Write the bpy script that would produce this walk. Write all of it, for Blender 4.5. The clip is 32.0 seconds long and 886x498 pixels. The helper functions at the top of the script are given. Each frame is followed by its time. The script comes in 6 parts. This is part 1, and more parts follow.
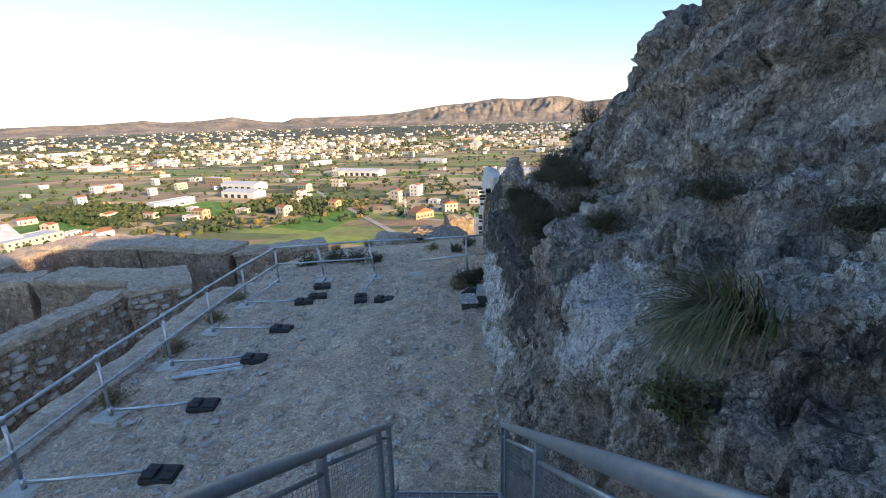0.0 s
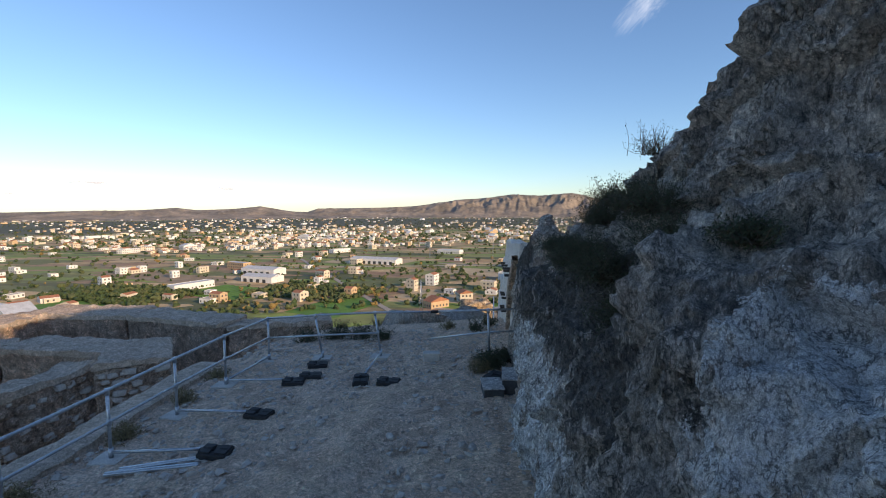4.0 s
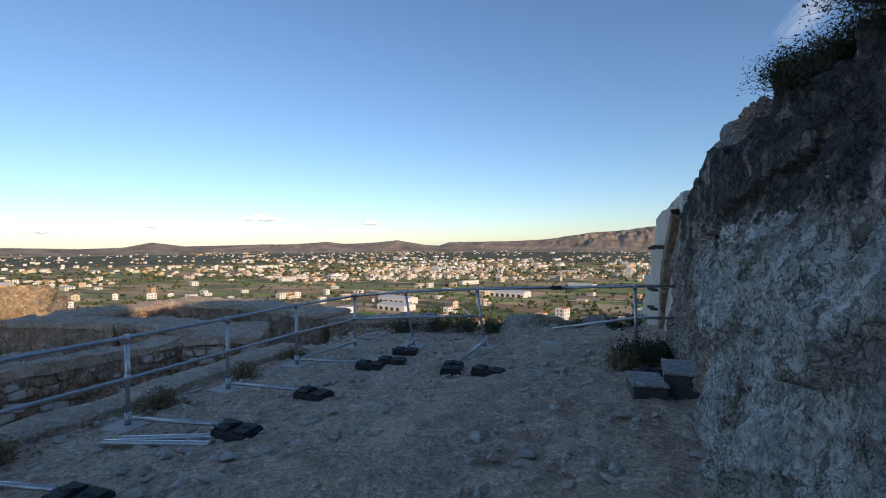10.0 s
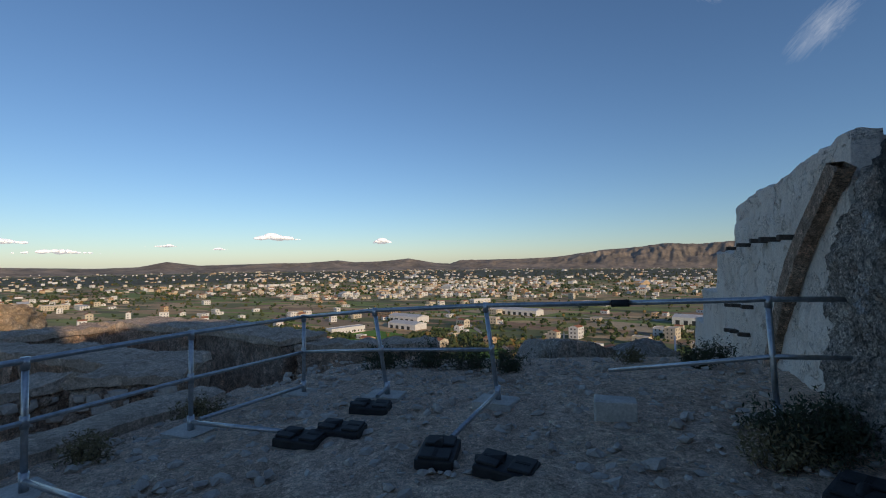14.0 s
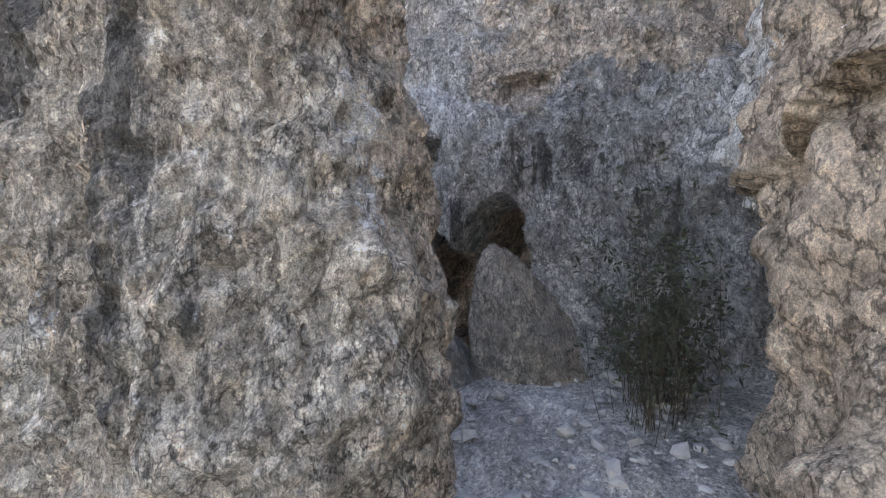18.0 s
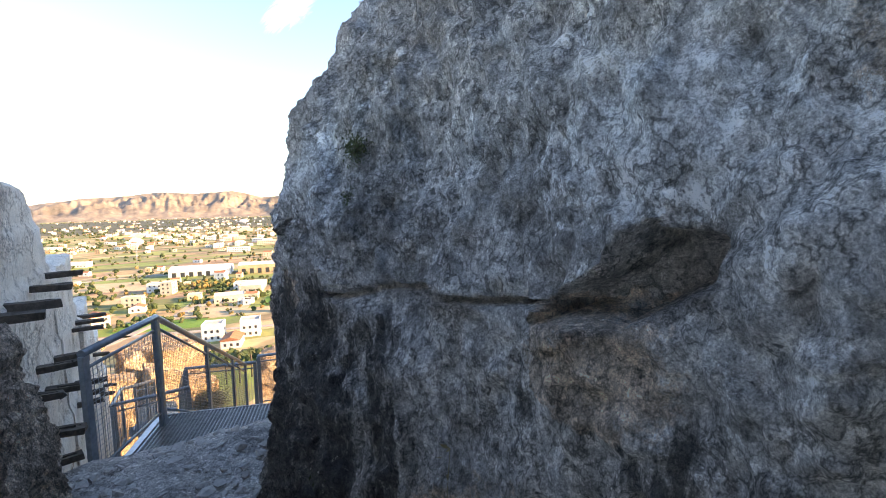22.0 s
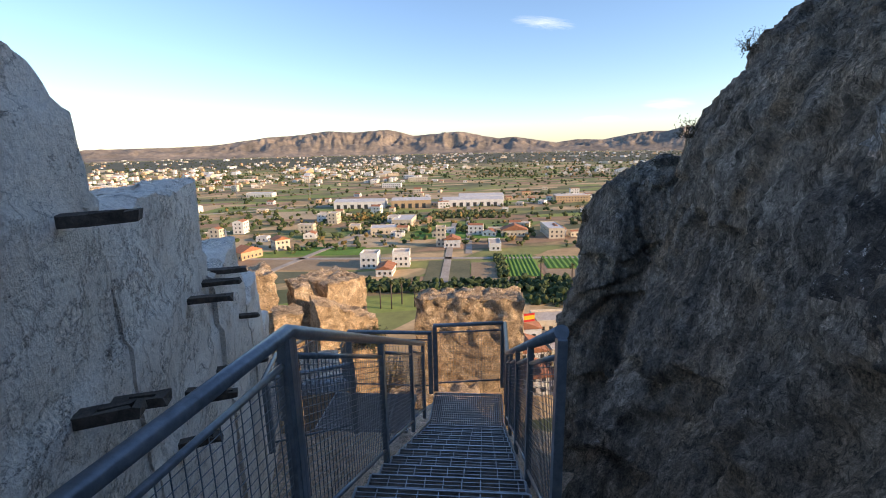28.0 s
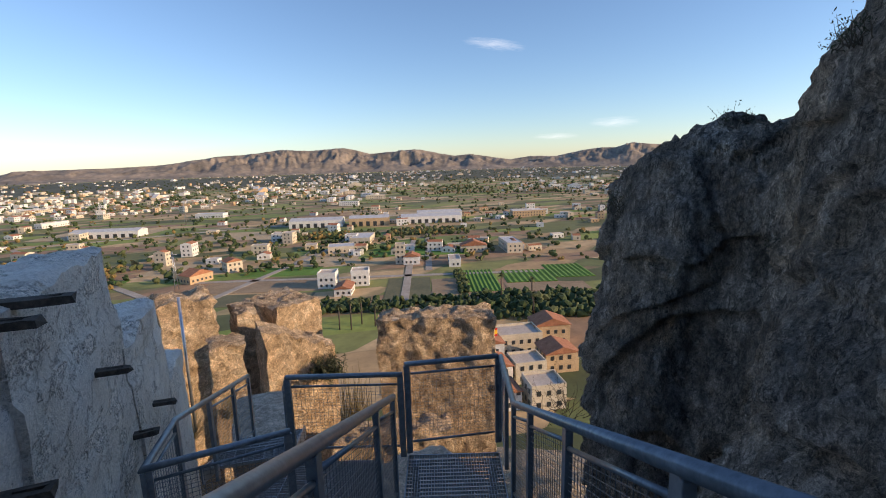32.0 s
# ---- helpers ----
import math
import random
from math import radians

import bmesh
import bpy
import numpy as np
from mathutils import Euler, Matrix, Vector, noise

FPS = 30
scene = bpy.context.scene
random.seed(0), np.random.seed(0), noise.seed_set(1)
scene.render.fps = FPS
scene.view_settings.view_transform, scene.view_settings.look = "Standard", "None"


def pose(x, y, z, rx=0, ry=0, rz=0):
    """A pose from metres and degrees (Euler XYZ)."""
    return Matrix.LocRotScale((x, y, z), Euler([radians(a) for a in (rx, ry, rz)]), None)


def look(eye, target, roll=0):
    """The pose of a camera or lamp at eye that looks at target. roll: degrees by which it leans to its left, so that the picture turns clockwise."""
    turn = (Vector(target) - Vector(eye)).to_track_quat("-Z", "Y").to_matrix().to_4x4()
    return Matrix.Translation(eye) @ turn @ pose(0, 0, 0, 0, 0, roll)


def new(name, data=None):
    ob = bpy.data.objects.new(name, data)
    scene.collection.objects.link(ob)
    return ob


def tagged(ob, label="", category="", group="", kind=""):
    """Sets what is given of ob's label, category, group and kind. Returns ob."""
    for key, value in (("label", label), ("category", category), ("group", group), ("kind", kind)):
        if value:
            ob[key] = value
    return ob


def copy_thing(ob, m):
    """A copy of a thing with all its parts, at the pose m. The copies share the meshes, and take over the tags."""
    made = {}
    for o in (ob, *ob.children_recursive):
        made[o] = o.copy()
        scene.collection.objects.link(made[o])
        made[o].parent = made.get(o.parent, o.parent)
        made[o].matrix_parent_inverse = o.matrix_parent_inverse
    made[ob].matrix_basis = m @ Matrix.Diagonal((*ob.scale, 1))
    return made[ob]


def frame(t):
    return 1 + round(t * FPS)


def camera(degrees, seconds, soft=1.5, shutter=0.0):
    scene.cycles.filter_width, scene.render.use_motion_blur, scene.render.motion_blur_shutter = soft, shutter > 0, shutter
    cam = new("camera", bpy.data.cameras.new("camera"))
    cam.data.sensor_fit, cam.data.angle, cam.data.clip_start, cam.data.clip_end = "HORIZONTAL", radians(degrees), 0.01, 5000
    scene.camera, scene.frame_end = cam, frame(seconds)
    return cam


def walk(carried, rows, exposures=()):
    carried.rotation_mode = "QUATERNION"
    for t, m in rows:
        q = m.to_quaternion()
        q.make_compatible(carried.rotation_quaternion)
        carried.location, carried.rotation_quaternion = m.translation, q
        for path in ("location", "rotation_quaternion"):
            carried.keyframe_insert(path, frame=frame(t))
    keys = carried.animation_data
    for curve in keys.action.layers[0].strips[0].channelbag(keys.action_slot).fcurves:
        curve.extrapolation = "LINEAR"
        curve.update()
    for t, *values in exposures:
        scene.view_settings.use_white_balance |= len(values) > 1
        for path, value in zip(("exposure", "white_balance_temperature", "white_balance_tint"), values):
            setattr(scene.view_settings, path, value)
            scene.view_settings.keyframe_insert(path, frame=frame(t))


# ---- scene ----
cam = camera(87.3, 32.0, 1.0)
PATH = [
    (0, (0.369, 1.383, 3.893), (0.288, 3.304, 3.341), -1.5),
    (0.5, (0.447, 1.546, 3.899), (0.337, 3.481, 3.404), -1.2),
    (1, (0.416, 1.650, 3.897), (0.289, 3.600, 3.470), -0.7),
    (1.5, (0.318, 1.833, 3.801), (0.162, 3.794, 3.440), -0.5),
    (2, (0.237, 2.001, 3.749), (0.093, 3.973, 3.447), -0.3),
    (2.5, (0.286, 2.200, 3.609), (0.145, 4.179, 3.354), -0.1),
    (3, (0.226, 2.382, 3.435), (0.079, 4.362, 3.200), -0.2),
    (3.5, (0.225, 2.604, 3.270), (0.082, 4.589, 3.072), -0.2),
    (5.5, (0.212, 3.462, 2.715), (0.032, 5.450, 2.586), -0.1),
    (6, (0.168, 3.657, 2.620), (-0.037, 5.643, 2.513), 0.0),
    (6.5, (0.253, 3.845, 2.484), (0.014, 5.829, 2.394), -0.1),
    (7, (0.213, 4.054, 2.324), (-0.060, 6.033, 2.237), -0.2),
    (7.5, (0.245, 4.242, 2.143), (-0.036, 6.221, 2.073), -0.1),
    (8, (0.288, 4.396, 2.072), (-0.036, 6.369, 2.022), -0.2),
    (8.5, (0.200, 4.610, 1.977), (-0.149, 6.579, 1.934), -0.2),
    (9, (0.232, 4.787, 1.788), (-0.149, 6.751, 1.754), -0.1),
    (9.5, (0.251, 4.963, 1.694), (-0.224, 6.905, 1.678), -0.3),
    (10, (0.143, 5.195, 1.584), (-0.539, 7.075, 1.561), -0.3),
    (10.5, (0.126, 5.491, 1.360), (-0.819, 7.254, 1.375), -0.2),
    (11, (-0.011, 5.773, 1.334), (-1.221, 7.365, 1.403), -0.3),
    (11.5, (-0.256, 6.081, 1.370), (-1.678, 7.484, 1.462), -0.2),
    (12, (-0.355, 6.434, 1.351), (-1.848, 7.762, 1.441), -0.4),
    (12.5, (-0.523, 6.795, 1.314), (-1.943, 8.200, 1.402), -0.6),
    (13, (-0.605, 7.284, 1.298), (-1.840, 8.855, 1.367), -0.7),
    (13.5, (-0.621, 7.722, 1.299), (-1.609, 9.459, 1.361), -0.7),
    (14, (-0.656, 8.167, 1.269), (-1.382, 10.030, 1.324), -0.6),
    (14.5, (-0.645, 8.657, 1.227), (-1.028, 10.620, 1.269), -0.7),
    (15, (-0.637, 9.118, 1.227), (-0.543, 11.116, 1.252), -0.5),
    (15.5, (-0.593, 9.497, 1.234), (0.020, 11.400, 1.265), -0.4),
    (17.5, (0.206, 10.449, 1.229), (1.776, 11.688, 1.225), -0.4),
    (18, (0.492, 10.531, 1.256), (2.256, 11.473, 1.246), -0.5),
    (18.5, (0.804, 10.672, 1.357), (2.697, 11.317, 1.335), -0.8),
    (19, (0.977, 10.663, 1.451), (2.919, 11.134, 1.352), -1.3),
    (19.5, (1.177, 10.728, 1.587), (3.116, 11.203, 1.467), -0.8),
    (20, (1.427, 10.907, 1.666), (3.345, 11.464, 1.551), -1.0),
    (20.5, (1.673, 10.989, 1.689), (3.513, 11.761, 1.562), -1.1),
    (21, (1.905, 11.128, 1.903), (3.574, 12.220, 1.757), -1.0),
    (21.5, (1.991, 11.306, 2.004), (3.417, 12.698, 1.828), -1.2),
    (22, (2.142, 11.514, 1.993), (3.295, 13.137, 1.797), -1.3),
    (22.5, (2.268, 11.775, 2.014), (3.122, 13.563, 1.742), -1.4),
    (23, (2.317, 12.117, 2.064), (2.979, 13.968, 1.699), -1.3),
    (23.5, (2.399, 12.491, 2.008), (2.942, 14.363, 1.562), -1.3),
    (24, (2.407, 12.774, 2.001), (2.895, 14.645, 1.493), -1.3),
    (24.5, (2.362, 13.079, 2.007), (2.811, 14.957, 1.485), -1.4),
    (25, (2.399, 13.290, 2.003), (2.831, 15.170, 1.478), -1.4),
    (25.5, (2.370, 13.506, 1.979), (2.796, 15.381, 1.430), -1.4),
    (27.5, (2.343, 14.551, 1.816), (2.860, 16.429, 1.362), -1.3),
    (28, (2.485, 14.848, 1.678), (3.077, 16.707, 1.242), -1.1),
    (28.5, (2.533, 15.042, 1.680), (3.181, 16.885, 1.252), -1.2),
    (29, (2.471, 15.238, 1.673), (3.141, 17.074, 1.248), -1.2),
    (29.5, (2.526, 15.399, 1.630), (3.202, 17.236, 1.219), -1.5),
    (30, (2.638, 15.631, 1.582), (3.311, 17.474, 1.196), -1.7),
    (30.5, (2.588, 15.830, 1.586), (3.270, 17.669, 1.198), -1.7),
    (31, (2.693, 15.997, 1.401), (3.427, 17.818, 1.021), -1.5),
    (31.5, (2.874, 16.276, 1.306), (3.639, 18.085, 0.928), -1.6),
    (32, (2.892, 16.619, 1.197), (3.655, 18.431, 0.828), -1.6),
]
walk(cam, [(t, look(eye, target, roll)) for t, eye, target, roll in PATH],
     [(0, 1.2, 7000, 14), (2, 0.7, 6800, 14), (3.5, 0.45, 6650, 14), (7, 0.25, 6550, 14), (9, 0.1, 6550, 13), (10, 0.12, 6550, 13), (11, -0.2, 6300, 11), (12, -0.75, 6150, 11), (13, -0.7, 6200, 11), (14, -0.5, 6250, 11), (15.4, -0.1, 6500, 11),
      (17.3, 2.7, 10800, 30), (18, 2.85, 11000, 30), (19, 3.35, 10800, 28), (20, 3.6, 10600, 27), (21.2, 3.7, 10000, 24), (22.0, 2.2, 8700, 20), (23.2, 1.9, 8100, 18), (25, 2.2, 8100, 17), (25.6, 2.1, 8000, 17), (27.6, 1.0, 7200, 17), (32, 0.4, 6800, 16)])

# ---- light ----
world = bpy.data.worlds.new("sky")
scene.world = world
world.use_nodes = True
wn = world.node_tree.nodes
sky = wn.new("ShaderNodeTexSky")
sky.sky_type = "NISHITA"
sky.sun_disc = False
SUN_AZ, SUN_EL = 125.0, 17.0    # degrees clockwise from +y, and above the horizon
sky.sun_elevation, sky.sun_rotation = radians(SUN_EL), radians(SUN_AZ)
sky.altitude, sky.air_density, sky.dust_density, sky.ozone_density = 300, 1.0, 0.3, 3.9
wn["Background"].inputs[1].default_value = 0.15
world.node_tree.links.new(sky.outputs[0], wn["Background"].inputs[0])
sun = new("sun", bpy.data.lights.new("sun", "SUN"))
sun.data.energy, sun.data.angle, sun.data.color = 3.9, radians(0.55), (1.0, 0.74, 0.45)
_a, _e = radians(SUN_AZ), radians(SUN_EL)
sun.matrix_world = look((0, 0, 0), (-math.sin(_a) * math.cos(_e), -math.cos(_a) * math.cos(_e), -math.sin(_e)))

# ---- materials ----
def mat_nodes(name, rough=0.8, metal=0.0):
    m = bpy.data.materials.new(name)
    m.use_nodes = True
    nt = m.node_tree
    b = nt.nodes["Principled BSDF"]
    b.inputs["Roughness"].default_value, b.inputs["Metallic"].default_value = rough, metal
    return m, nt, b


def n_pos(nt, scale=(1, 1, 1)):
    c = nt.nodes.new("ShaderNodeTexCoord")
    mp = nt.nodes.new("ShaderNodeMapping")
    mp.inputs["Scale"].default_value = scale
    nt.links.new(c.outputs["Object"], mp.inputs["Vector"])
    return mp.outputs["Vector"]


def n_noise(nt, vec, scale, detail=6, rough=0.6, dist=0.0):
    n = nt.nodes.new("ShaderNodeTexNoise")
    n.inputs["Scale"].default_value, n.inputs["Detail"].default_value = scale, detail
    n.inputs["Roughness"].default_value, n.inputs["Distortion"].default_value = rough, dist
    nt.links.new(vec, n.inputs["Vector"])
    return n.outputs["Fac"]


def n_ramp(nt, fac, stops):
    r = nt.nodes.new("ShaderNodeValToRGB")
    e = r.color_ramp.elements
    while len(e) < len(stops):
        e.new(0.5)
    for el, (p, c) in zip(e, stops):
        el.position = p
        el.color = (c, c, c, 1) if isinstance(c, (int, float)) else (*c, 1)
    nt.links.new(fac, r.inputs["Fac"])
    return r.outputs["Color"]


def n_mix(nt, fac, a, b, mode="MIX"):
    m = nt.nodes.new("ShaderNodeMix")
    m.data_type, m.blend_type = "RGBA", mode
    for sock, v in ((m.inputs["Factor"], fac), (m.inputs["A"], a), (m.inputs["B"], b)):
        if isinstance(v, (int, float)):
            sock.default_value = v
        elif isinstance(v, tuple):
            sock.default_value = (*v, 1)
        else:
            nt.links.new(v, sock)
    return m.outputs["Result"]


def n_bump(nt, b, fac, strength, dist):
    n = nt.nodes.new("ShaderNodeBump")
    n.inputs["Strength"].default_value, n.inputs["Distance"].default_value = strength, dist
    nt.links.new(fac, n.inputs["Height"])
    prev = b.inputs["Normal"].links
    if prev:
        nt.links.new(prev[0].from_socket, n.inputs["Normal"])
    nt.links.new(n.outputs["Normal"], b.inputs["Normal"])


def n_warp(nt, vec, scale, amount):
    """The vector, shaken by noise."""
    w = nt.nodes.new("ShaderNodeTexNoise")
    w.inputs["Scale"].default_value, w.inputs["Detail"].default_value = scale, 5
    nt.links.new(vec, w.inputs["Vector"])
    m = nt.nodes.new("ShaderNodeVectorMath")
    m.operation = "MULTIPLY_ADD"
    m.inputs[1].default_value = (amount, amount, amount)
    nt.links.new(w.outputs["Color"], m.inputs[0])
    nt.links.new(vec, m.inputs[2])
    return m.outputs[0]


def n_cells(nt, vec, scale, feature="F1"):
    v = nt.nodes.new("ShaderNodeTexVoronoi")
    v.feature = feature
    v.inputs["Scale"].default_value = scale
    nt.links.new(vec, v.inputs["Vector"])
    return v


def n_math(nt, op, a, b):
    m = nt.nodes.new("ShaderNodeMath")
    m.operation = op
    for s, v in zip(m.inputs, (a, b)):
        if isinstance(v, (int, float)):
            s.default_value = v
        else:
            nt.links.new(v, s)
    return m.outputs[0]


def n_attr(nt, name):
    a = nt.nodes.new("ShaderNodeAttribute")
    a.attribute_name = name
    return a.outputs["Fac"]


def n_fissures(nt, vec, scale, width, low, detail=4):
    """Thin winding dark lines: 1 on the plain surface, low in the line."""
    n = n_noise(nt, vec, scale, detail, 0.6)
    d = n_math(nt, "ABSOLUTE", n_math(nt, "SUBTRACT", n, 0.5), 0.0)
    return n_ramp(nt, d, [(0.0, low), (width, 1.0)])


def rock_mat(name, dark, mid, light, stain, warm=None, streak=0.5, flake=30.0, rel=1.0, contrast=1.0, fissure=0.8, stretch=0.55, lichen=0.5, zoned=False, pale=(0.60, 0.595, 0.58)):
    """Weathered limestone: colour fields, water stains, flaky crust and lichen; fissures and pits carry painted shade.
    zoned: the mesh carries masks (warm, stain, bleach) that say where bare, stained and pale stone lie."""
    m, nt, b = mat_nodes(name, 0.92)
    v = n_pos(nt)
    vs = n_pos(nt, (1, 1, 0.16))
    field = n_noise(nt, v, 2.3, 10, 0.74, 0.3)
    col = n_ramp(nt, field, [(0.36, dark), (0.5, mid), (0.62, light)])
    edge = n_math(nt, "SUBTRACT", n_noise(nt, v, 4.5, 10, 0.76), 0.5)
    run = n_math(nt, "SUBTRACT", n_noise(nt, vs, 5.5, 10, 0.74, 0.2), 0.5)
    if warm:
        src = n_math(nt, "ADD", n_attr(nt, "warm"), n_math(nt, "MULTIPLY", edge, 2.2)) if zoned else n_math(nt, "ADD", n_noise(nt, v, 1.1, 7, 0.7, 0.4), -0.05)
        wm = n_ramp(nt, src, [(0.42, 0.0), (0.58, 1.0)])
        tone = n_ramp(nt, n_noise(nt, v, 6, 9, 0.75), [(0.34, tuple(0.62 * c for c in warm)), (0.52, warm), (0.66, tuple(min(0.8, 1.28 * c) for c in warm))])
        col = n_mix(nt, wm, col, tone)
    src = n_math(nt, "ADD", n_math(nt, "MULTIPLY", run, 2.4), n_attr(nt, "stain")) if zoned else n_math(nt, "ADD", n_math(nt, "MULTIPLY", run, 2.4), 0.36)
    st = n_ramp(nt, src, [(0.44, 0.0), (0.62, 1.0)])
    col = n_mix(nt, n_mix(nt, streak, (0, 0, 0), st), col, stain)
    if zoned:
        sb = n_ramp(nt, n_math(nt, "ADD", n_attr(nt, "bleach"), n_math(nt, "ADD", n_math(nt, "MULTIPLY", edge, 1.6), n_math(nt, "MULTIPLY", run, 1.6))), [(0.46, 0.0), (0.51, 0.95)])
        ptone = n_ramp(nt, n_noise(nt, v, 14, 9, 0.75), [(0.34, tuple(0.7 * c for c in pale)), (0.55, pale), (0.68, tuple(min(0.85, 1.2 * c) for c in pale))])
        col = n_mix(nt, sb, col, ptone)
    # lichen crust, pale grey specks
    lic = n_ramp(nt, n_noise(nt, v, 26.0, 10, 0.82, 0.3), [(0.585, 0.0), (0.615, 1.0)])
    lw = n_ramp(nt, n_noise(nt, v, 1.6, 5, 0.7), [(0.42, 0.0), (0.6, lichen)])
    col = n_mix(nt, n_mix(nt, lw, (0, 0, 0), lic), col, tuple(min(0.8, 1.25 * c) for c in light))
    # flaky chips, each with its own tone
    w1 = n_warp(nt, n_pos(nt, (1, 1, stretch)), 7, 0.16)
    cells = n_cells(nt, w1, flake)
    sep = nt.nodes.new("ShaderNodeSeparateColor")
    nt.links.new(cells.outputs["Color"], sep.inputs["Color"])
    col = n_mix(nt, 0.7 * contrast, col, n_ramp(nt, sep.outputs[0], [(0.0, 0.6), (0.5, 1.0), (0.85, 1.2), (1.0, 1.5)]), "MULTIPLY")
    mott = n_noise(nt, n_pos(nt, (1, 1, stretch)), 17, 9, 0.78)
    col = n_mix(nt, contrast, col, n_ramp(nt, mott, [(0.36, 0.5), (0.45, 0.92), (0.55, 1.2), (0.66, 1.75)]), "MULTIPLY")
    if zoned:
        # thick pale lichen crust, broken at its edge
        cr = n_ramp(nt, n_math(nt, "ADD", n_attr(nt, "crust"), n_math(nt, "MULTIPLY", n_math(nt, "SUBTRACT", n_noise(nt, v, 13, 10, 0.8), 0.5), 3.6)), [(0.49, 0.0), (0.52, 1.0)])
        col = n_mix(nt, cr, col, n_ramp(nt, n_noise(nt, v, 40, 8, 0.75), [(0.36, tuple(0.7 * c for c in pale)), (0.46, pale), (0.62, tuple(min(0.85, 1.12 * c) for c in pale))]))
    grit = n_noise(nt, n_pos(nt, (1, 1, 0.75)), 75, 4, 0.75)
    col = n_mix(nt, contrast, col, n_ramp(nt, grit, [(0.34, 0.45), (0.45, 0.92), (0.55, 1.1), (0.66, 1.55)]), "MULTIPLY")
    dust = n_noise(nt, v, 230, 3, 0.7)
    col = n_mix(nt, contrast, col, n_ramp(nt, dust, [(0.34, 0.62), (0.5, 1.0), (0.66, 1.4)]), "MULTIPLY")
    # fissures at two sizes, in patches, their shade multiplied into the colour
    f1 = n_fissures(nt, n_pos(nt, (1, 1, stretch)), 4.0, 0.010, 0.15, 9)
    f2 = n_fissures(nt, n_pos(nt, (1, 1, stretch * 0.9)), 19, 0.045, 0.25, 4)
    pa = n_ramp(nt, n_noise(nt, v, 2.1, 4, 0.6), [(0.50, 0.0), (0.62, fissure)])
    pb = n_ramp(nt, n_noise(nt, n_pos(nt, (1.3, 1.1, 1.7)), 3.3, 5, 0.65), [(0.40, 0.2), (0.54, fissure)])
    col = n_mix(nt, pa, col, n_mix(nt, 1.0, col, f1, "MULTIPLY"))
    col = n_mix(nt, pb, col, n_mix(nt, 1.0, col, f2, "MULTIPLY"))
    # pits, large and small, with the dark of their hollows painted in
    w2 = n_warp(nt, v, 5, 0.5)
    where = n_ramp(nt, n_noise(nt, v, 2.6, 5, 0.6), [(0.45, 0.6), (0.64, 0.0)])
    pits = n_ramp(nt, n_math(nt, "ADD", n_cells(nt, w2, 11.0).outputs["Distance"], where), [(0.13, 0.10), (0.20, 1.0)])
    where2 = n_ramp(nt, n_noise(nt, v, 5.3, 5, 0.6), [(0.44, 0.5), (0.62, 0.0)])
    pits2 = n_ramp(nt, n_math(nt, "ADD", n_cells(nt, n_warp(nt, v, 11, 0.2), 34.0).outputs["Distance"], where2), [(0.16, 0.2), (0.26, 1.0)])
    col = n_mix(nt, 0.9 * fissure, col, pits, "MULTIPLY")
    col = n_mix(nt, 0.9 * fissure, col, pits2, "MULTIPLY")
    nt.links.new(col, b.inputs["Base Color"])
    n_bump(nt, b, pits, 0.8 * rel, 0.04)
    n_bump(nt, b, n_noise(nt, v, 7, 8, 0.7), 0.8, 0.10 * rel)
    n_bump(nt, b, n_math(nt, "ADD", n_math(nt, "MULTIPLY", sep.outputs[1], 0.8), n_math(nt, "MULTIPLY", cells.outputs["Distance"], 0.6)), 0.9, 0.020 * rel)
    n_bump(nt, b, n_math(nt, "MULTIPLY", f1, f2), 0.9 * rel, 0.018)
    n_bump(nt, b, pits2, 0.8 * rel, 0.015)
    n_bump(nt, b, mott, 0.9, 0.03 * rel)
    n_bump(nt, b, grit, 0.8, 0.008 * rel)
    return m


def speckle_mat(name, a, c, scale, rough=0.85, bump=0.4, fine=6.0, bdist=0.01, metal=0.0):
    m, nt, b = mat_nodes(name, rough, metal)
    v = n_pos(nt)
    col = n_ramp(nt, n_noise(nt, v, scale, 8, 0.65), [(0.32, a), (0.68, c)])
    f = n_ramp(nt, n_noise(nt, v, scale * fine, 6, 0.7), [(0.3, 0.72), (0.7, 1.2)])
    nt.links.new(n_mix(nt, 0.8, col, f, "MULTIPLY"), b.inputs["Base Color"])
    n_bump(nt, b, n_noise(nt, v, scale * fine, 6, 0.65), bump, bdist)
    return m


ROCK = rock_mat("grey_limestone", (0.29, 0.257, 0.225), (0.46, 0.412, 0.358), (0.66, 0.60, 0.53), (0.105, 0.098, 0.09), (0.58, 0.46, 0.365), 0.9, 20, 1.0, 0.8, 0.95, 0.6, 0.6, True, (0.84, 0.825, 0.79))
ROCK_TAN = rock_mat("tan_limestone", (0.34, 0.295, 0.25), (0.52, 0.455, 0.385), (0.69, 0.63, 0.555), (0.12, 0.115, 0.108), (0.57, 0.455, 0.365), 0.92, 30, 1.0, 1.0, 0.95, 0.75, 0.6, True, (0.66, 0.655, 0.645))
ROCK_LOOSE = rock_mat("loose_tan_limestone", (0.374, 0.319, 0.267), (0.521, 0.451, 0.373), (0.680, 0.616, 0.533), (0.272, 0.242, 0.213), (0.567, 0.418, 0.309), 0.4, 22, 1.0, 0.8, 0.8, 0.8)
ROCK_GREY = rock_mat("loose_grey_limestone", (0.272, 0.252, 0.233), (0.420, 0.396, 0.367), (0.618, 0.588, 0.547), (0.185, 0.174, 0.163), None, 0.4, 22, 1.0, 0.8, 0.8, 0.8)
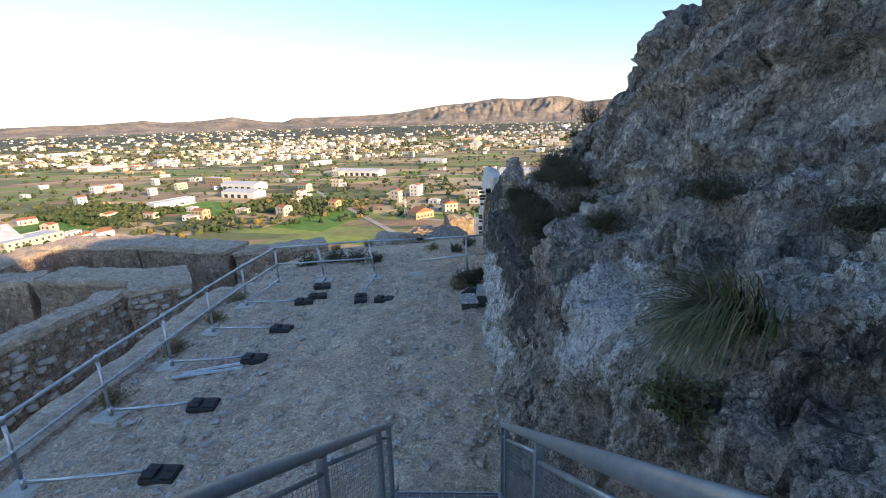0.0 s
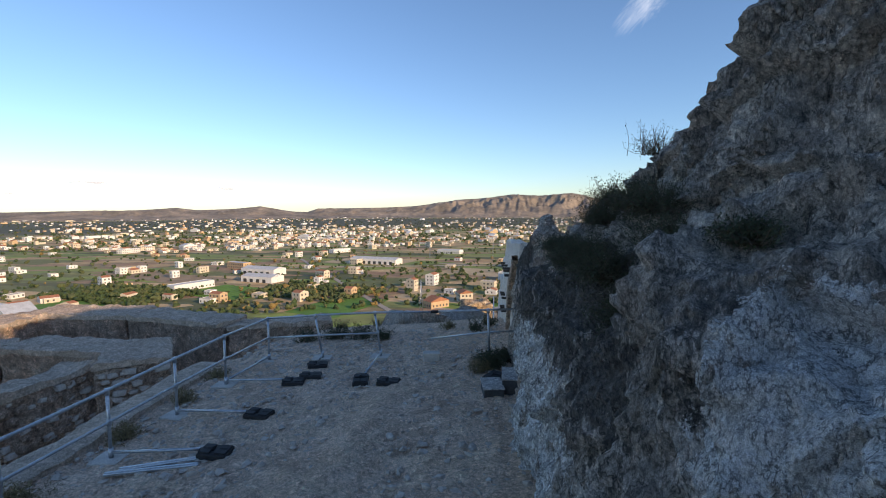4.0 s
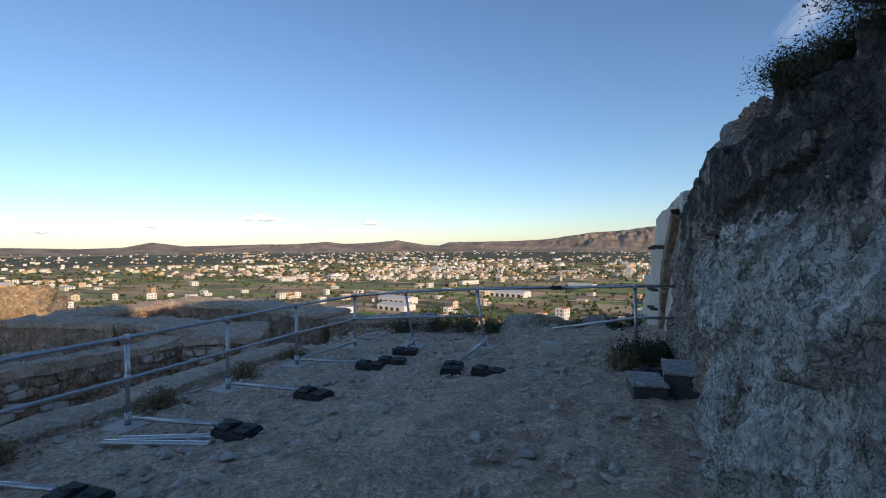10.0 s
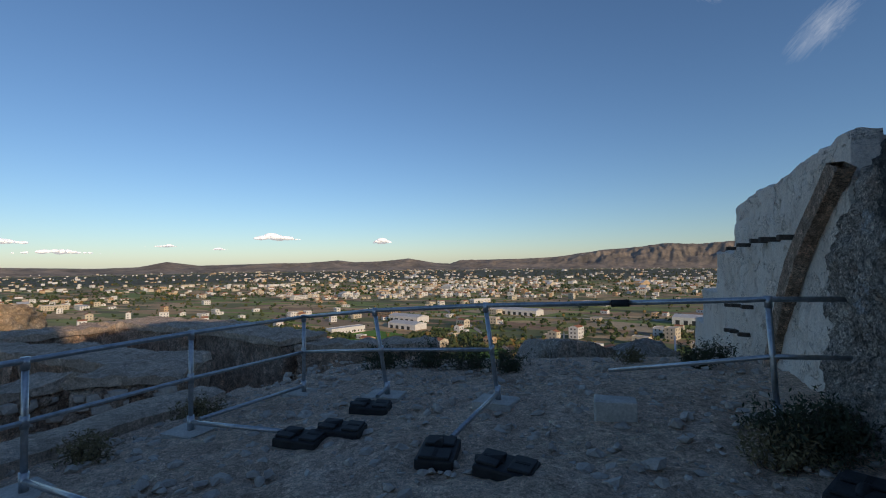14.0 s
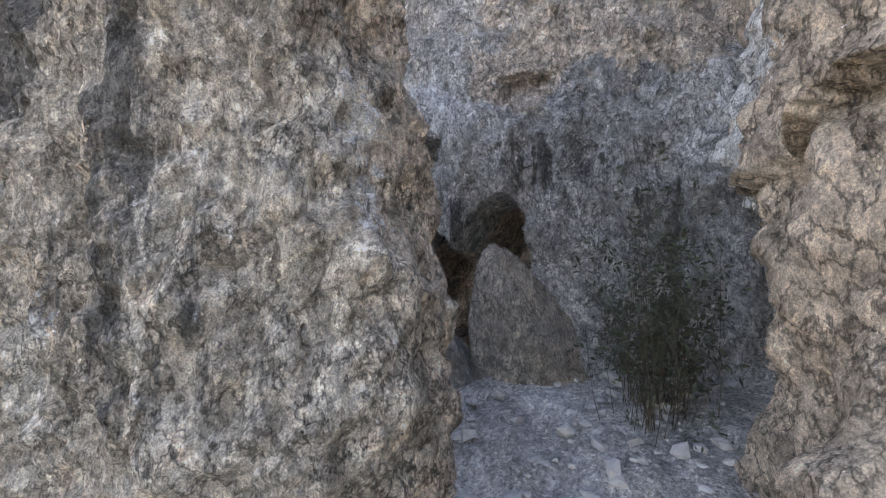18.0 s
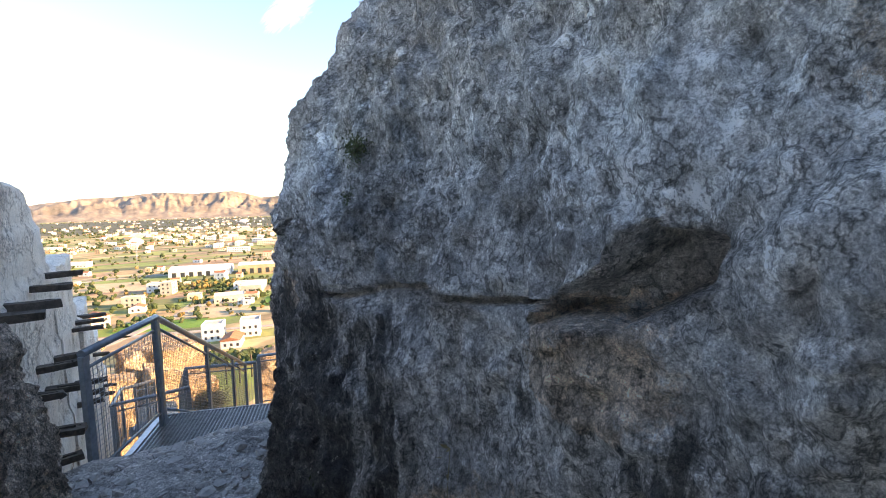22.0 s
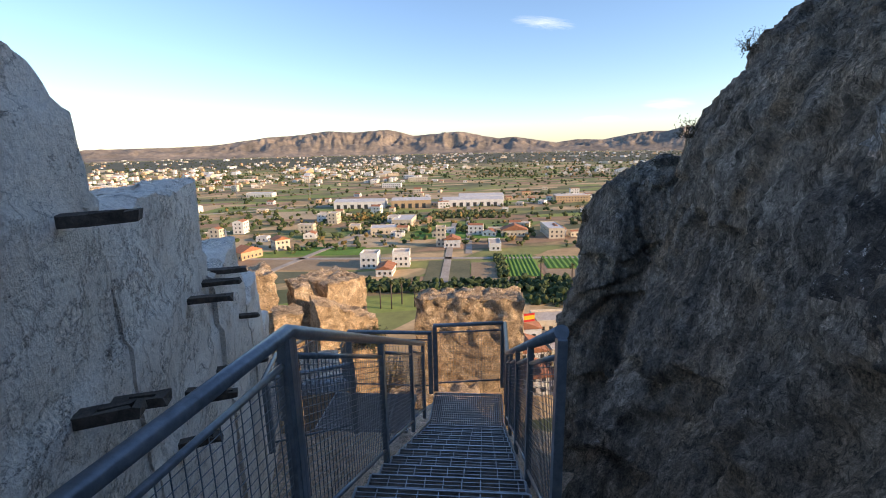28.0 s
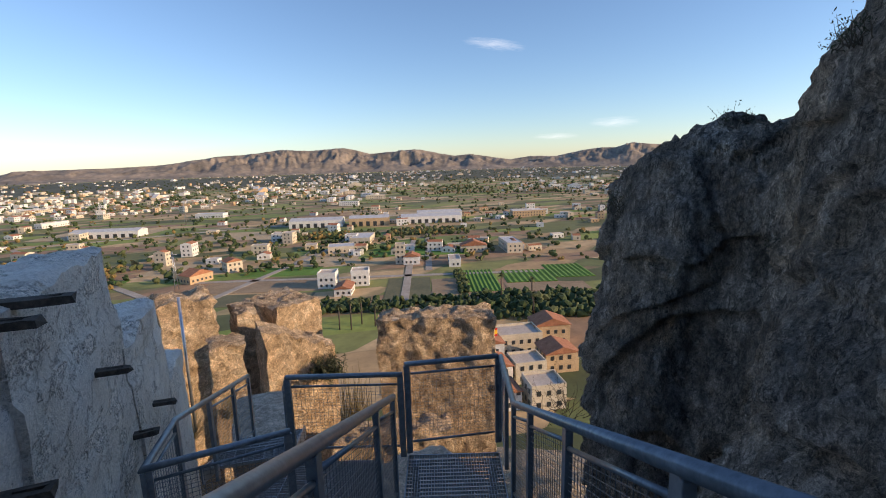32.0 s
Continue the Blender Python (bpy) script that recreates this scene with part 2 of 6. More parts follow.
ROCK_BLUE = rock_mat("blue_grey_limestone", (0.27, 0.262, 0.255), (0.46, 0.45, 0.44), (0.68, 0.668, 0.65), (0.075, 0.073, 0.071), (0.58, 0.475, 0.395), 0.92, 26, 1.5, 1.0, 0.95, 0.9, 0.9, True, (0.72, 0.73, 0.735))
ROCK_DARK = rock_mat("dark_grey_limestone", (0.13, 0.119, 0.107), (0.245, 0.223, 0.198), (0.43, 0.392, 0.348), (0.08, 0.075, 0.07), (0.36, 0.29, 0.22), 0.6, 14, 1.7, 1.0, 0.95, 0.45, 0.5)
GROUND = rock_mat("stony_earth", (0.48, 0.335, 0.235), (0.65, 0.465, 0.335), (0.78, 0.595, 0.45), (0.50, 0.36, 0.26), (0.74, 0.54, 0.38), 0.35, 34, 0.6, 0.75, 0.35, 1.0, 0.15)
GRAVEL = rock_mat("grey_gravel", (0.40, 0.37, 0.345), (0.56, 0.525, 0.49), (0.71, 0.665, 0.625), (0.38, 0.35, 0.32), None, 0.4, 42, 0.7, 0.9, 0.5, 1.0, 0.5)
PLASTER = rock_mat("brown_mortar_cap", (0.42, 0.315, 0.23), (0.55, 0.425, 0.32), (0.66, 0.53, 0.415), (0.36, 0.27, 0.20), None, 0.35, 14, 0.6, 0.6, 0.45, 1.0, 0.2)
RUBBLE = rock_mat("rubble_masonry", (0.324, 0.222, 0.156), (0.524, 0.378, 0.276), (0.699, 0.552, 0.426), (0.250, 0.168, 0.115), (0.624, 0.408, 0.276), 0.4, 8.0, 1.0, 0.9, 0.9, 0.9, 0.4)
OCHRE = rock_mat("ochre_ruin_stone", (0.34, 0.235, 0.14), (0.52, 0.38, 0.24), (0.64, 0.51, 0.36), (0.27, 0.185, 0.115), None, 0.4, 5.0, 1.0, 0.9, 0.9, 0.9, 0.2)
GALV = speckle_mat("galvanised_steel", (0.38, 0.40, 0.42), (0.55, 0.57, 0.60), 9.0, 0.38, 0.05, 3, 0.001, 0.85)
PAINT = speckle_mat("blue_grey_painted_steel", (0.20, 0.235, 0.265), (0.27, 0.31, 0.345), 6.0, 0.32, 0.05, 4, 0.001, 0.35)
RUBBER = speckle_mat("black_rubber", (0.012, 0.012, 0.013), (0.028, 0.028, 0.03), 12, 0.7, 0.2, 4, 0.002)
WOOD = speckle_mat("old_dark_wood", (0.045, 0.035, 0.028), (0.12, 0.095, 0.075), 14, 0.9, 0.6, 4, 0.006)
WHITE_STONE = speckle_mat("pale_concrete_block", (0.42, 0.38, 0.33), (0.62, 0.58, 0.52), 5, 0.9, 0.4, 8, 0.006)
ALU = speckle_mat("bare_aluminium", (0.50, 0.52, 0.55), (0.62, 0.64, 0.67), 8, 0.35, 0.05, 3, 0.001, 0.9)

# ---- mesh helpers ----
RNG = np.random.RandomState(5)
PERM = np.random.RandomState(11).permutation(4096)
GRAD = np.random.RandomState(12).normal(size=(4096, 3))
GRAD /= np.linalg.norm(GRAD, axis=1)[:, None]


def pn(p):
    """Gradient noise, about -0.7 to 0.7, of an (n, 3) array."""
    i = np.floor(p).astype(np.int64)
    f = p - i
    w = f * f * f * (f * (f * 6 - 15) + 10)
    out = np.zeros(len(p))
    for dx in (0, 1):
        for dy in (0, 1):
            for dz in (0, 1):
                h = PERM[(PERM[(PERM[(i[:, 0] + dx) & 4095] + i[:, 1] + dy) & 4095] + i[:, 2] + dz) & 4095]
                d = f - (dx, dy, dz)
                k = (w[:, 0] if dx else 1 - w[:, 0]) * (w[:, 1] if dy else 1 - w[:, 1]) * (w[:, 2] if dz else 1 - w[:, 2])
                out += k * (GRAD[h] * d).sum(1)
    return out


def fbm(p, octaves, gain=0.5, ridged=False):
    out, a, s = np.zeros(len(p)), 1.0, 1.0
    for k in range(octaves):
        n = pn(p * s + 17.3 * k)
        out += a * (0.35 - 2 * np.abs(n) if ridged else n)
        a, s = a * gain, s * 2.03
    return out


def np_mesh(name, verts, faces, smooth=True):
    me = bpy.data.meshes.new(name)
    me.from_pydata(np.asarray(verts).tolist(), [], faces.tolist() if hasattr(faces, "tolist") else faces)
    if smooth:
        me.shade_smooth()
    me.update()
    return me


def grid_faces(nu, nv):
    a = (np.arange(nu - 1)[:, None] * nv + np.arange(nv - 1)[None]).ravel()
    return np.stack([a, a + nv, a + nv + 1, a + 1], 1)


def part(name, data, material, parent=None, label="", m=None):
    """One mesh object, of a bmesh or mesh, under a thing or a part."""
    if isinstance(data, bmesh.types.BMesh):
        me = bpy.data.meshes.new(name)
        data.to_mesh(me)
        data.free()
    else:
        me = data
    if material and not me.materials:
        me.materials.append(material)
    ob = new(name, me)
    if parent:
        ob.parent = parent
    if m is not None:
        ob.matrix_basis = m
    if label:
        tagged(ob, label)
    return ob


def thing(name, label, category, group="", m=None, kind=""):
    ob = new(name)
    ob.empty_display_size = 0.1
    if m is not None:
        ob.matrix_basis = m
    return tagged(ob, label, category, group, kind)


def box_bm(x0, x1, y0, y1, z0, z1, bev=0.0, bm=None):
    bm = bm or bmesh.new()
    r = bmesh.ops.create_cube(bm, size=1.0, matrix=Matrix.LocRotScale(((x0 + x1) / 2, (y0 + y1) / 2, (z0 + z1) / 2), None, (x1 - x0, y1 - y0, z1 - z0)))
    if bev:
        edges = list({e for v in r["verts"] for e in v.link_edges})
        bmesh.ops.bevel(bm, geom=edges, offset=bev, segments=2, affect="EDGES", profile=0.6)
    return bm


def tube_bm(pts, r, seg=10, bm=None, closed=False):
    """A round bar along a line of points, with mitred bends."""
    bm = bm or bmesh.new()
    pts = [Vector(p) for p in pts]
    rings = []
    for i, p in enumerate(pts):
        a = (p - pts[i - 1]).normalized() if i else (pts[1] - p).normalized()
        c = (pts[i + 1] - p).normalized() if i < len(pts) - 1 else a
        t = (a + c).normalized()
        up = Vector((0, 0, 1)) if abs(t.z) < 0.95 else Vector((0, 1, 0))
        s = t.cross(up).normalized()
        u = s.cross(t).normalized()
        k = 1.0 / max(0.5, a.dot(t))
        rings.append([bm.verts.new(p + (s * math.cos(2 * math.pi * j / seg) * k + u * math.sin(2 * math.pi * j / seg)) * r) for j in range(seg)])
    for r0, r1 in zip(rings, rings[1:]):
        for j in range(seg):
            f = bm.faces.new((r0[j], r0[(j + 1) % seg], r1[(j + 1) % seg], r1[j]))
            f.smooth = True
    bm.faces.new(rings[0][::-1])
    bm.faces.new(rings[-1])
    return bm


def smooth_path(knots, n):
    """Catmull-Rom through rows of numbers, at n even steps of the knots' chord length."""
    k = np.array(knots, float)
    s = np.r_[0, np.cumsum(np.linalg.norm(np.diff(k[:, :2], axis=0), axis=1))]
    q = n if isinstance(n, np.ndarray) else np.linspace(0, s[-1], n)
    out = []
    for v in q:
        i = min(len(k) - 2, max(0, np.searchsorted(s, v, "right") - 1))
        t = (v - s[i]) / (s[i + 1] - s[i])
        p0, p1, p2, p3 = k[max(i - 1, 0)], k[i], k[i + 1], k[min(i + 2, len(k) - 1)]
        out.append(0.5 * (2 * p1 + (p2 - p0) * t + (2 * p0 - 5 * p1 + 4 * p2 - p3) * t * t + (3 * p1 - p0 - 3 * p2 + p3) * t ** 3))
    return np.array(out)


def rock_face(path, profiles, step, amp=1.0, seed=0.0, flute=0.0, close=None, micro=0.012, strata=0.0, far_strata=1.0, chips=1.0, bedded=0.0):
    """A rock face. path: rows of x, y and the angle (degrees from +x) that leads into the rock; profiles: for each row the
    points (depth into the rock, height), the same number in each. close: (from, to, step, rows) a stretch of the path, and its lower rows, with a finer step."""
    length = np.linalg.norm(np.diff(np.array(path)[:, :2], axis=0), axis=1).sum()
    if close:
        c0, c1, cs, cr = close
        at = np.concatenate([np.arange(0, c0, step), np.arange(c0, c1, cs), np.arange(c1, length, step)])
        nu = len(at)
    else:
        nu = at = int(length / step) + 2
    rows = smooth_path([list(p) + [c for dz in prof for c in dz] for p, prof in zip(path, profiles)], at)
    dz = rows[:, 3:].reshape(nu, -1, 2)
    seg = np.linalg.norm(np.diff(dz, axis=1), axis=2).max(0)
    cut = [max(1, int(s / (close[2] if close and i < close[3] else step))) for i, s in enumerate(seg)]
    v = np.concatenate([[i + j / k for j in range(k)] for i, k in enumerate(cut)] + [[len(seg)]])
    i = np.minimum(v.astype(int), len(seg) - 1)
    f = (v - i)[None, :, None]
    pz = dz[:, i] * (1 - f) + dz[:, i + 1] * f
    a = np.radians(rows[:, 2])[:, None]
    P = np.stack([rows[:, 0:1] + np.cos(a) * pz[..., 0], rows[:, 1:2] + np.sin(a) * pz[..., 0], pz[..., 1]], 2)
    du, dv = np.gradient(P, axis=0), np.gradient(P, axis=1)
    N = np.cross(dv, du)
    N /= np.linalg.norm(N, axis=2, keepdims=True) + 1e-9
    into = np.stack([np.cos(a), np.sin(a), 0 * a], 2)
    N *= np.where((N * into).sum(2, keepdims=True) - 0.7 * N[..., 2:] > 0, -1, 1)
    for k in range(2):
        N[1:-1, 1:-1] = (N[:-2, 1:-1] + N[2:, 1:-1] + N[1:-1, :-2] + N[1:-1, 2:] + N[1:-1, 1:-1]) / 5
    p, nrm = P.reshape(-1, 3), N.reshape(-1, 3)
    q = p + seed
    big = fbm(q * 0.9, 2)
    rid = fbm(q * (2.2, 2.2, 1.1), 4, 0.55, True)
    fine = fbm(q * (11.0, 11.0, 8.0), 2, 0.6, True)
    chip = -fbm(q * (4.2, 4.2, 3.4) + 3, 4, 0.55, True)
    d = 0.22 * big + 0.15 * rid
    if flute:
        d = d + flute * fbm(q * (3.2, 3.2, 0.35), 3, 0.5, True)
    if strata > 0:
        u = q[:, 2] * 1.25 + 0.25 * q[:, 1] + 0.9 * big + 0.25 * pn(q * 2.6)
        k = np.floor(u)
        strata = strata * np.interp(q[:, 1] - seed, [14.8, 16.2], [1.0, far_strata]) * (1 + bedded * swell(q[:, 2] - seed, 2.2, 2.9))
        d = d + strata * (0.5 - (u - k)) * (0.4 + 1.2 * np.abs(np.sin(k * 12.9)))
        w = (q[:, 1] + 0.3 * q[:, 2]) * 0.9 + 0.7 * pn(q * 1.1 + 8)
        d = d + 0.6 * strata * (0.5 - (w - np.floor(w)))
    tiny = fbm(q * (24.0, 24.0, 13.0) + 31, 2, 0.6, True) * np.clip(0.6 + 2 * pn(q * 1.7 + 60), 0.15, 1.2)
    c = fbm(q * (5.5, 5.5, 3.6) + 77, 3, 0.55) * 5 + 0.8 * big
    k = np.floor(c)
    ledge = k + swell(c - k, 0.0, 0.22)
    c = fbm(q * (13.0, 13.0, 8.0) + 91, 2, 0.55) * 4
    k = np.floor(c)
    scale = k + swell(c - k, 0.0, 0.25)
    p = p + nrm * (d * amp + (0.02 + 0.025 * chips) * chip - 0.018 * fine - micro * tiny + 0.022 * chips * ledge + 0.007 * scale)[:, None]
    return p, grid_faces(nu, len(v)), nu, len(v)


def swell(v, lo, hi):
    t = np.clip((v - lo) / (hi - lo), 0, 1)
    return t * t * (3 - 2 * t)


def spots(p, *rows):
    """1 at the middle of each row's ellipsoid (centre, radii), falling to 0 outside."""
    out = np.zeros(len(p))
    for c, r in rows:
        out = np.maximum(out, np.exp(-0.7 * (((p - c) / r) ** 2).sum(1) ** 1.5))
    return out


def masks(ob, **fields):
    for k in fields:
        a = ob.data.attributes.new(k, "FLOAT", "POINT")
        a.data.foreach_set("value", np.asarray(fields[k], np.float32))


# ---- the ground of the terrace and the path ----
def ground_z(x, y):
    return -0.13 + 0.075 * np.minimum(x, 1.2) + 0 * y


def terrace():
    xs, ys = np.arange(-6.05, 1.7, 0.06), np.arange(-3, 20.5, 0.06)
    X, Y = np.meshgrid(xs, ys, indexing="ij")
    p = np.stack([X.ravel(), Y.ravel(), np.zeros(X.size)], 1)
    x, y = p[:, 0], p[:, 1]
    z = ground_z(x, y) + 0.05 * fbm(p * (0.8, 0.8, 1), 4) + 0.016 * fbm(p * 7, 3, 0.6) + 0.05 * fbm(p * 2.3, 3, 0.5, True)
    z += 0.07 * np.exp(-((x + 1.55 - 0.12 * (y - 9)) / 0.35) ** 2) * np.clip((y - 5) / 3, 0, 1) * np.clip((12 - y) / 1, 0, 1)
    z -= np.clip(y - 14.6, 0, 9) ** 1.3 * 0.10
    z -= np.clip(-x - 5.5, 0, 1) * np.where(y > 13.8, 1.5, 0.0)
    p[:, 2] = z
    return p, grid_faces(len(xs), len(ys))


floor = part("ground_terrace", np_mesh("ground_terrace", *terrace()), GROUND)
tagged(floor, "trodden stony earth of the castle terrace", "ground", kind="structure")


def pebbles(n, sampler, mat, name, label, lo, hi, seed):
    """Loose stones, each a squashed uneven lump, joined."""
    r = np.random.RandomState(seed)
    t = (1 + 5 ** 0.5) / 2
    base = np.array([(-1, t, 0), (1, t, 0), (-1, -t, 0), (1, -t, 0), (0, -1, t), (0, 1, t), (0, -1, -t), (0, 1, -t), (t, 0, -1), (t, 0, 1), (-t, 0, -1), (-t, 0, 1)]) / 1.9
    tri = np.array([(0, 11, 5), (0, 5, 1), (0, 1, 7), (0, 7, 10), (0, 10, 11), (1, 5, 9), (5, 11, 4), (11, 10, 2), (10, 7, 6), (7, 1, 8), (3, 9, 4), (3, 4, 2), (3, 2, 6), (3, 6, 8), (3, 8, 9), (4, 9, 5), (2, 4, 11), (6, 2, 10), (8, 6, 7), (9, 8, 1)])
    V, Fc = [], []
    pts = sampler(r, n)
    size = lo * (hi / lo) ** (r.rand(n) ** 2.2)
    for k in range(n):
        a = r.rand() * 6.28
        c, s = math.cos(a), math.sin(a)
        b = base * (1 + 0.35 * r.randn(12, 1) * 0.7) * size[k] * np.array([1, 0.5 + 0.4 * r.rand(), 0.35 + 0.35 * r.rand()])
        b = np.stack([b[:, 0] * c - b[:, 1] * s, b[:, 0] * s + b[:, 1] * c, b[:, 2]], 1) + pts[k] + (0, 0, size[k] * 0.12)
        V.append(b)
        Fc.append(tri + 12 * k)
    ob = part(name, np_mesh(name, np.concatenate(V), np.concatenate(Fc), False), mat)
    return tagged(ob, label, "stones", kind="stuff")


def on_terrace(r, n):
    x, y = -5.8 + 6.7 * r.rand(n), 4.0 + 11.5 * r.rand(n)
    return np.stack([x, y, ground_z(x, y) + 0.0], 1)


STONE = speckle_mat("loose_stone", (0.36, 0.30, 0.25), (0.58, 0.52, 0.45), 6, 0.95, 0.5, 6, 0.01)
pebbles(6500, on_terrace, STONE, "terrace_stones", "small loose stones scattered over the terrace", 0.010, 0.085, 3)

# ---- rock A: the cliff beside the terrace ----
A_path = [(2.6, -6, 0), (2.2, -2, 0), (1.7, 1.2, 0), (1.45, 3.4, 0), (1.27, 4.6, 0), (1.12, 5.45, 0), (1.06, 6.15, 0), (1.0, 7, 0), (0.92, 8.6, 3), (0.92, 9.4, -8), (1.12, 9.98, -30), (1.6, 10.24, -75), (2.25, 10.28, -85), (2.54, 10.22, -100), (2.66, 10.08, -150), (2.72, 9.8, -180), (3.15, 8.9, -180)]
P0 = [(-0.1, -0.4), (0.0, 1.2), (0.1, 2.4), (0.5, 2.9), (1.3, 3.75), (1.75, 4.8), (2.5, 6.1), (6.0, 6.9)]
PS = [(-0.1, -0.4), (0.0, 1.2), (-0.02, 2.4), (0.2, 2.78), (0.85, 3.2), (1.35, 4.0), (2.0, 5.2), (6.0, 6.4)]
P1 = [(-0.1, -0.4), (0.0, 1.2), (0.0, 2.1), (0.35, 2.4), (0.85, 2.85), (1.15, 3.7), (1.75, 4.8), (6.0, 6.3)]
P2 = [(-0.1, -0.4), (0.0, 1.2), (0.03, 2.1), (0.3, 2.38), (0.9, 2.85), (1.6, 3.6), (2.5, 4.3), (6.0, 5.2)]
P3 = [(-0.1, -0.4), (0.0, 1.2), (0.05, 2.3), (0.2, 2.6), (0.6, 2.9), (1.3, 3.2), (2.3, 3.5), (5.0, 4.0)]
PE = [(-0.1, -0.4), (0.0, 1.2), (0.03, 2.3), (0.10, 2.6), (0.22, 2.85), (0.4, 3.0), (0.6, 3.1), (0.8, 3.2)]
A_prof = [P0, P0, P0, P0, P0, PS, P1, P1, P2, P2, P3, P3, PE, PE, PE, PE, PE]
pa, fa, _, _ = rock_face(A_path, A_prof, 0.045, 1.0, 3.0, 0.09, (8.5, 19.6, 0.022, 5), 0.012, 0.10, 1.0, 0.6, 1.4)
cliff_a = part("rock_cliff", np_mesh("rock_cliff", pa, fa), ROCK)
y, z = pa[:, 1], pa[:, 2]
masks(cliff_a,
      warm=0.85 * swell(y + 2 * swell(pa[:, 0], 2.5, 2.7), 9.3, 9.9) + 0.42 * swell(-z, -2.4, -1.8) * swell(-y, -4.6, -3.6) + 0.12,
      bleach=0.66 * swell(y, 5.8, 7.2) * swell(-z, -1.95, -1.5) * swell(-y, -9.7, -9.2) + 0.45 * spots(pa, ((2.4, 3.9, 3.7), (0.5, 0.5, 0.4)), ((2.0, 3.2, 3.3), (0.5, 0.5, 0.4))),
      crust=1.25 * spots(pa, ((1.4, 4.5, 2.38), (0.5, 0.30, 0.3)), ((1.6, 4.75, 2.62), (0.4, 0.2, 0.2)), ((1.3, 4.7, 2.15), (0.4, 0.2, 0.25)), ((2.12, 10.4, 1.62), (0.17, 0.5, 0.36))),
      stain=0.15 + 0.6 * swell(z, 1.45, 1.95) * swell(y, 5.2, 6.0) * swell(-y, -9.6, -9.0) * swell(-z, -3.0, -2.5) + 0.35 * swell(y, 5.1, 5.6) * swell(-y, -6.8, -6.0) * swell(-z, -2.6, -2.0) + 0.2 * swell(z, 3.0, 3.6) + 0.3 * swell(z, 1.8, 2.2) * swell(-y, -5.6, -5.0) * swell(-z, -3.4, -3.0) - 0.35 * swell(y, 9.4, 10.0))
tagged(cliff_a, "grey fluted limestone cliff beside the terrace", "rock", kind="structure")

# ---- rock B: the pillar between the terrace and the passage ----
B_path = [(1.3, 13.9, -30), (1.06, 13.3, -10), (1.04, 12.6, 0), (1.05, 11.8, 10), (1.15, 11.35, 50), (1.4, 11.2, 90), (1.64, 11.23, 110), (1.79, 11.4, 150), (1.80, 11.7, 168), (1.75, 12.4, 175), (1.75, 13.3, 178), (1.78, 14.1, 180), (1.8, 14.8, 185), (1.74, 15.6, 200)]
def bprof(h, z0=-0.6):
    return [(-0.12, z0), (0.0, z0 + (h - z0) * 0.45), (0.03, z0 + (h - z0) * 0.8), (0.12, h), (0.3, h + 0.2)]
B_prof = [bprof(h) for h in (1.2, 1.62, 1.98, 2.3, 2.55, 2.75, 2.8, 2.75, 2.6, 2.2, 1.9, 1.5, 0.9, 0.15)]
pb, fb, _, _ = rock_face(B_path, B_prof, 0.03, 0.5, 9.0, 0.03, (1.0, 6.2, 0.014, 4), 0.014, 0.02, 1.0, 0.55)
pillar = part("rock_pillar", np_mesh("rock_pillar", pb, fb), ROCK_TAN)
x, y, z = pb.T
front = swell(-x, -1.35, -1.2) * swell(y, 11.1, 11.4)
masks(pillar,
      warm=0.32 + 0.25 * swell(x, 1.2, 1.6) + 0.45 * swell(x, 1.4, 1.6) * swell(y, 12.0, 12.6),
      bleach=0.08 + 0 * x,
      crust=0.5 * spots(pb, ((1.05, 12.68, 0.92), (0.3, 0.2, 0.24)), ((1.05, 12.62, 1.55), (0.3, 0.14, 0.09)), ((1.38, 11.2, 1.45), (0.06, 0.3, 0.3)), ((1.16, 11.33, 0.66), (0.14, 0.2, 0.12))),
      stain=0.16 + front * (0.5 * np.exp(-((y - 11.6) / 0.16) ** 2) * swell(z, 0.5, 1.1) + 0.75 * np.exp(-((y - 12.25) / 0.22) ** 2) * swell(z, 1.3, 1.7) + 0.5 * swell(z, 1.7, 2.3)) - 0.25 * swell(x, 1.4, 1.6))
tagged(pillar, "tan weathered rock pillar at the mouth of the passage", "rock", kind="structure")

# ---- rock C: the great rock of the passage and beside the stairs ----
C_path = [(3.0, 8.4, 0), (3.065, 9.58, 0), (3.115, 10.78, 0), (2.985, 11.78, 0), (2.98, 12.78, 0), (2.95, 13.6, 3), (3.1, 14.5, 15), (3.75, 15.4, 18), (4.5, 16.3, 5), (4.95, 17.0, 0), (5.4, 17.7, 0), (5.85, 18.2, 10), (6.1, 18.7, 0), (5.8, 19.35, 0), (6.0, 20.0, 30), (7.2, 21.0, 50), (10, 22.2, 60)]
def cprof(z0, lean, top, up=5.2):
    return [(-0.12, z0), (0.0, z0 + (1.0 - z0) * 0.7), (0.06, 1.9), (lean, 3.0), (lean * 2.2, 3.6), (lean * 4.0, up), (lean * 9, top)]
FLARE = [(-0.35, 0.1), (-0.2, 0.8), (-0.02, 1.9), (0.1, 2.46), (0.38, 3.0), (0.85, 3.4), (2.5, 4.1)]
def tall(z0, foot=-0.5):
    return [(foot - 0.25, z0), (foot, -0.7), (-0.05, 0.7), (0.08, 1.4), (0.3, 1.95), (0.9, 2.5), (3.0, 3.9)]
def low(z0, k=0.0):
    return [(-0.35, z0), (-0.2, -1.4), (-0.04, -0.3 - k), (0.08, 0.7 - k), (0.28, 1.25 - k), (0.9, 1.4 - k), (4.0, 1.5 - k)]
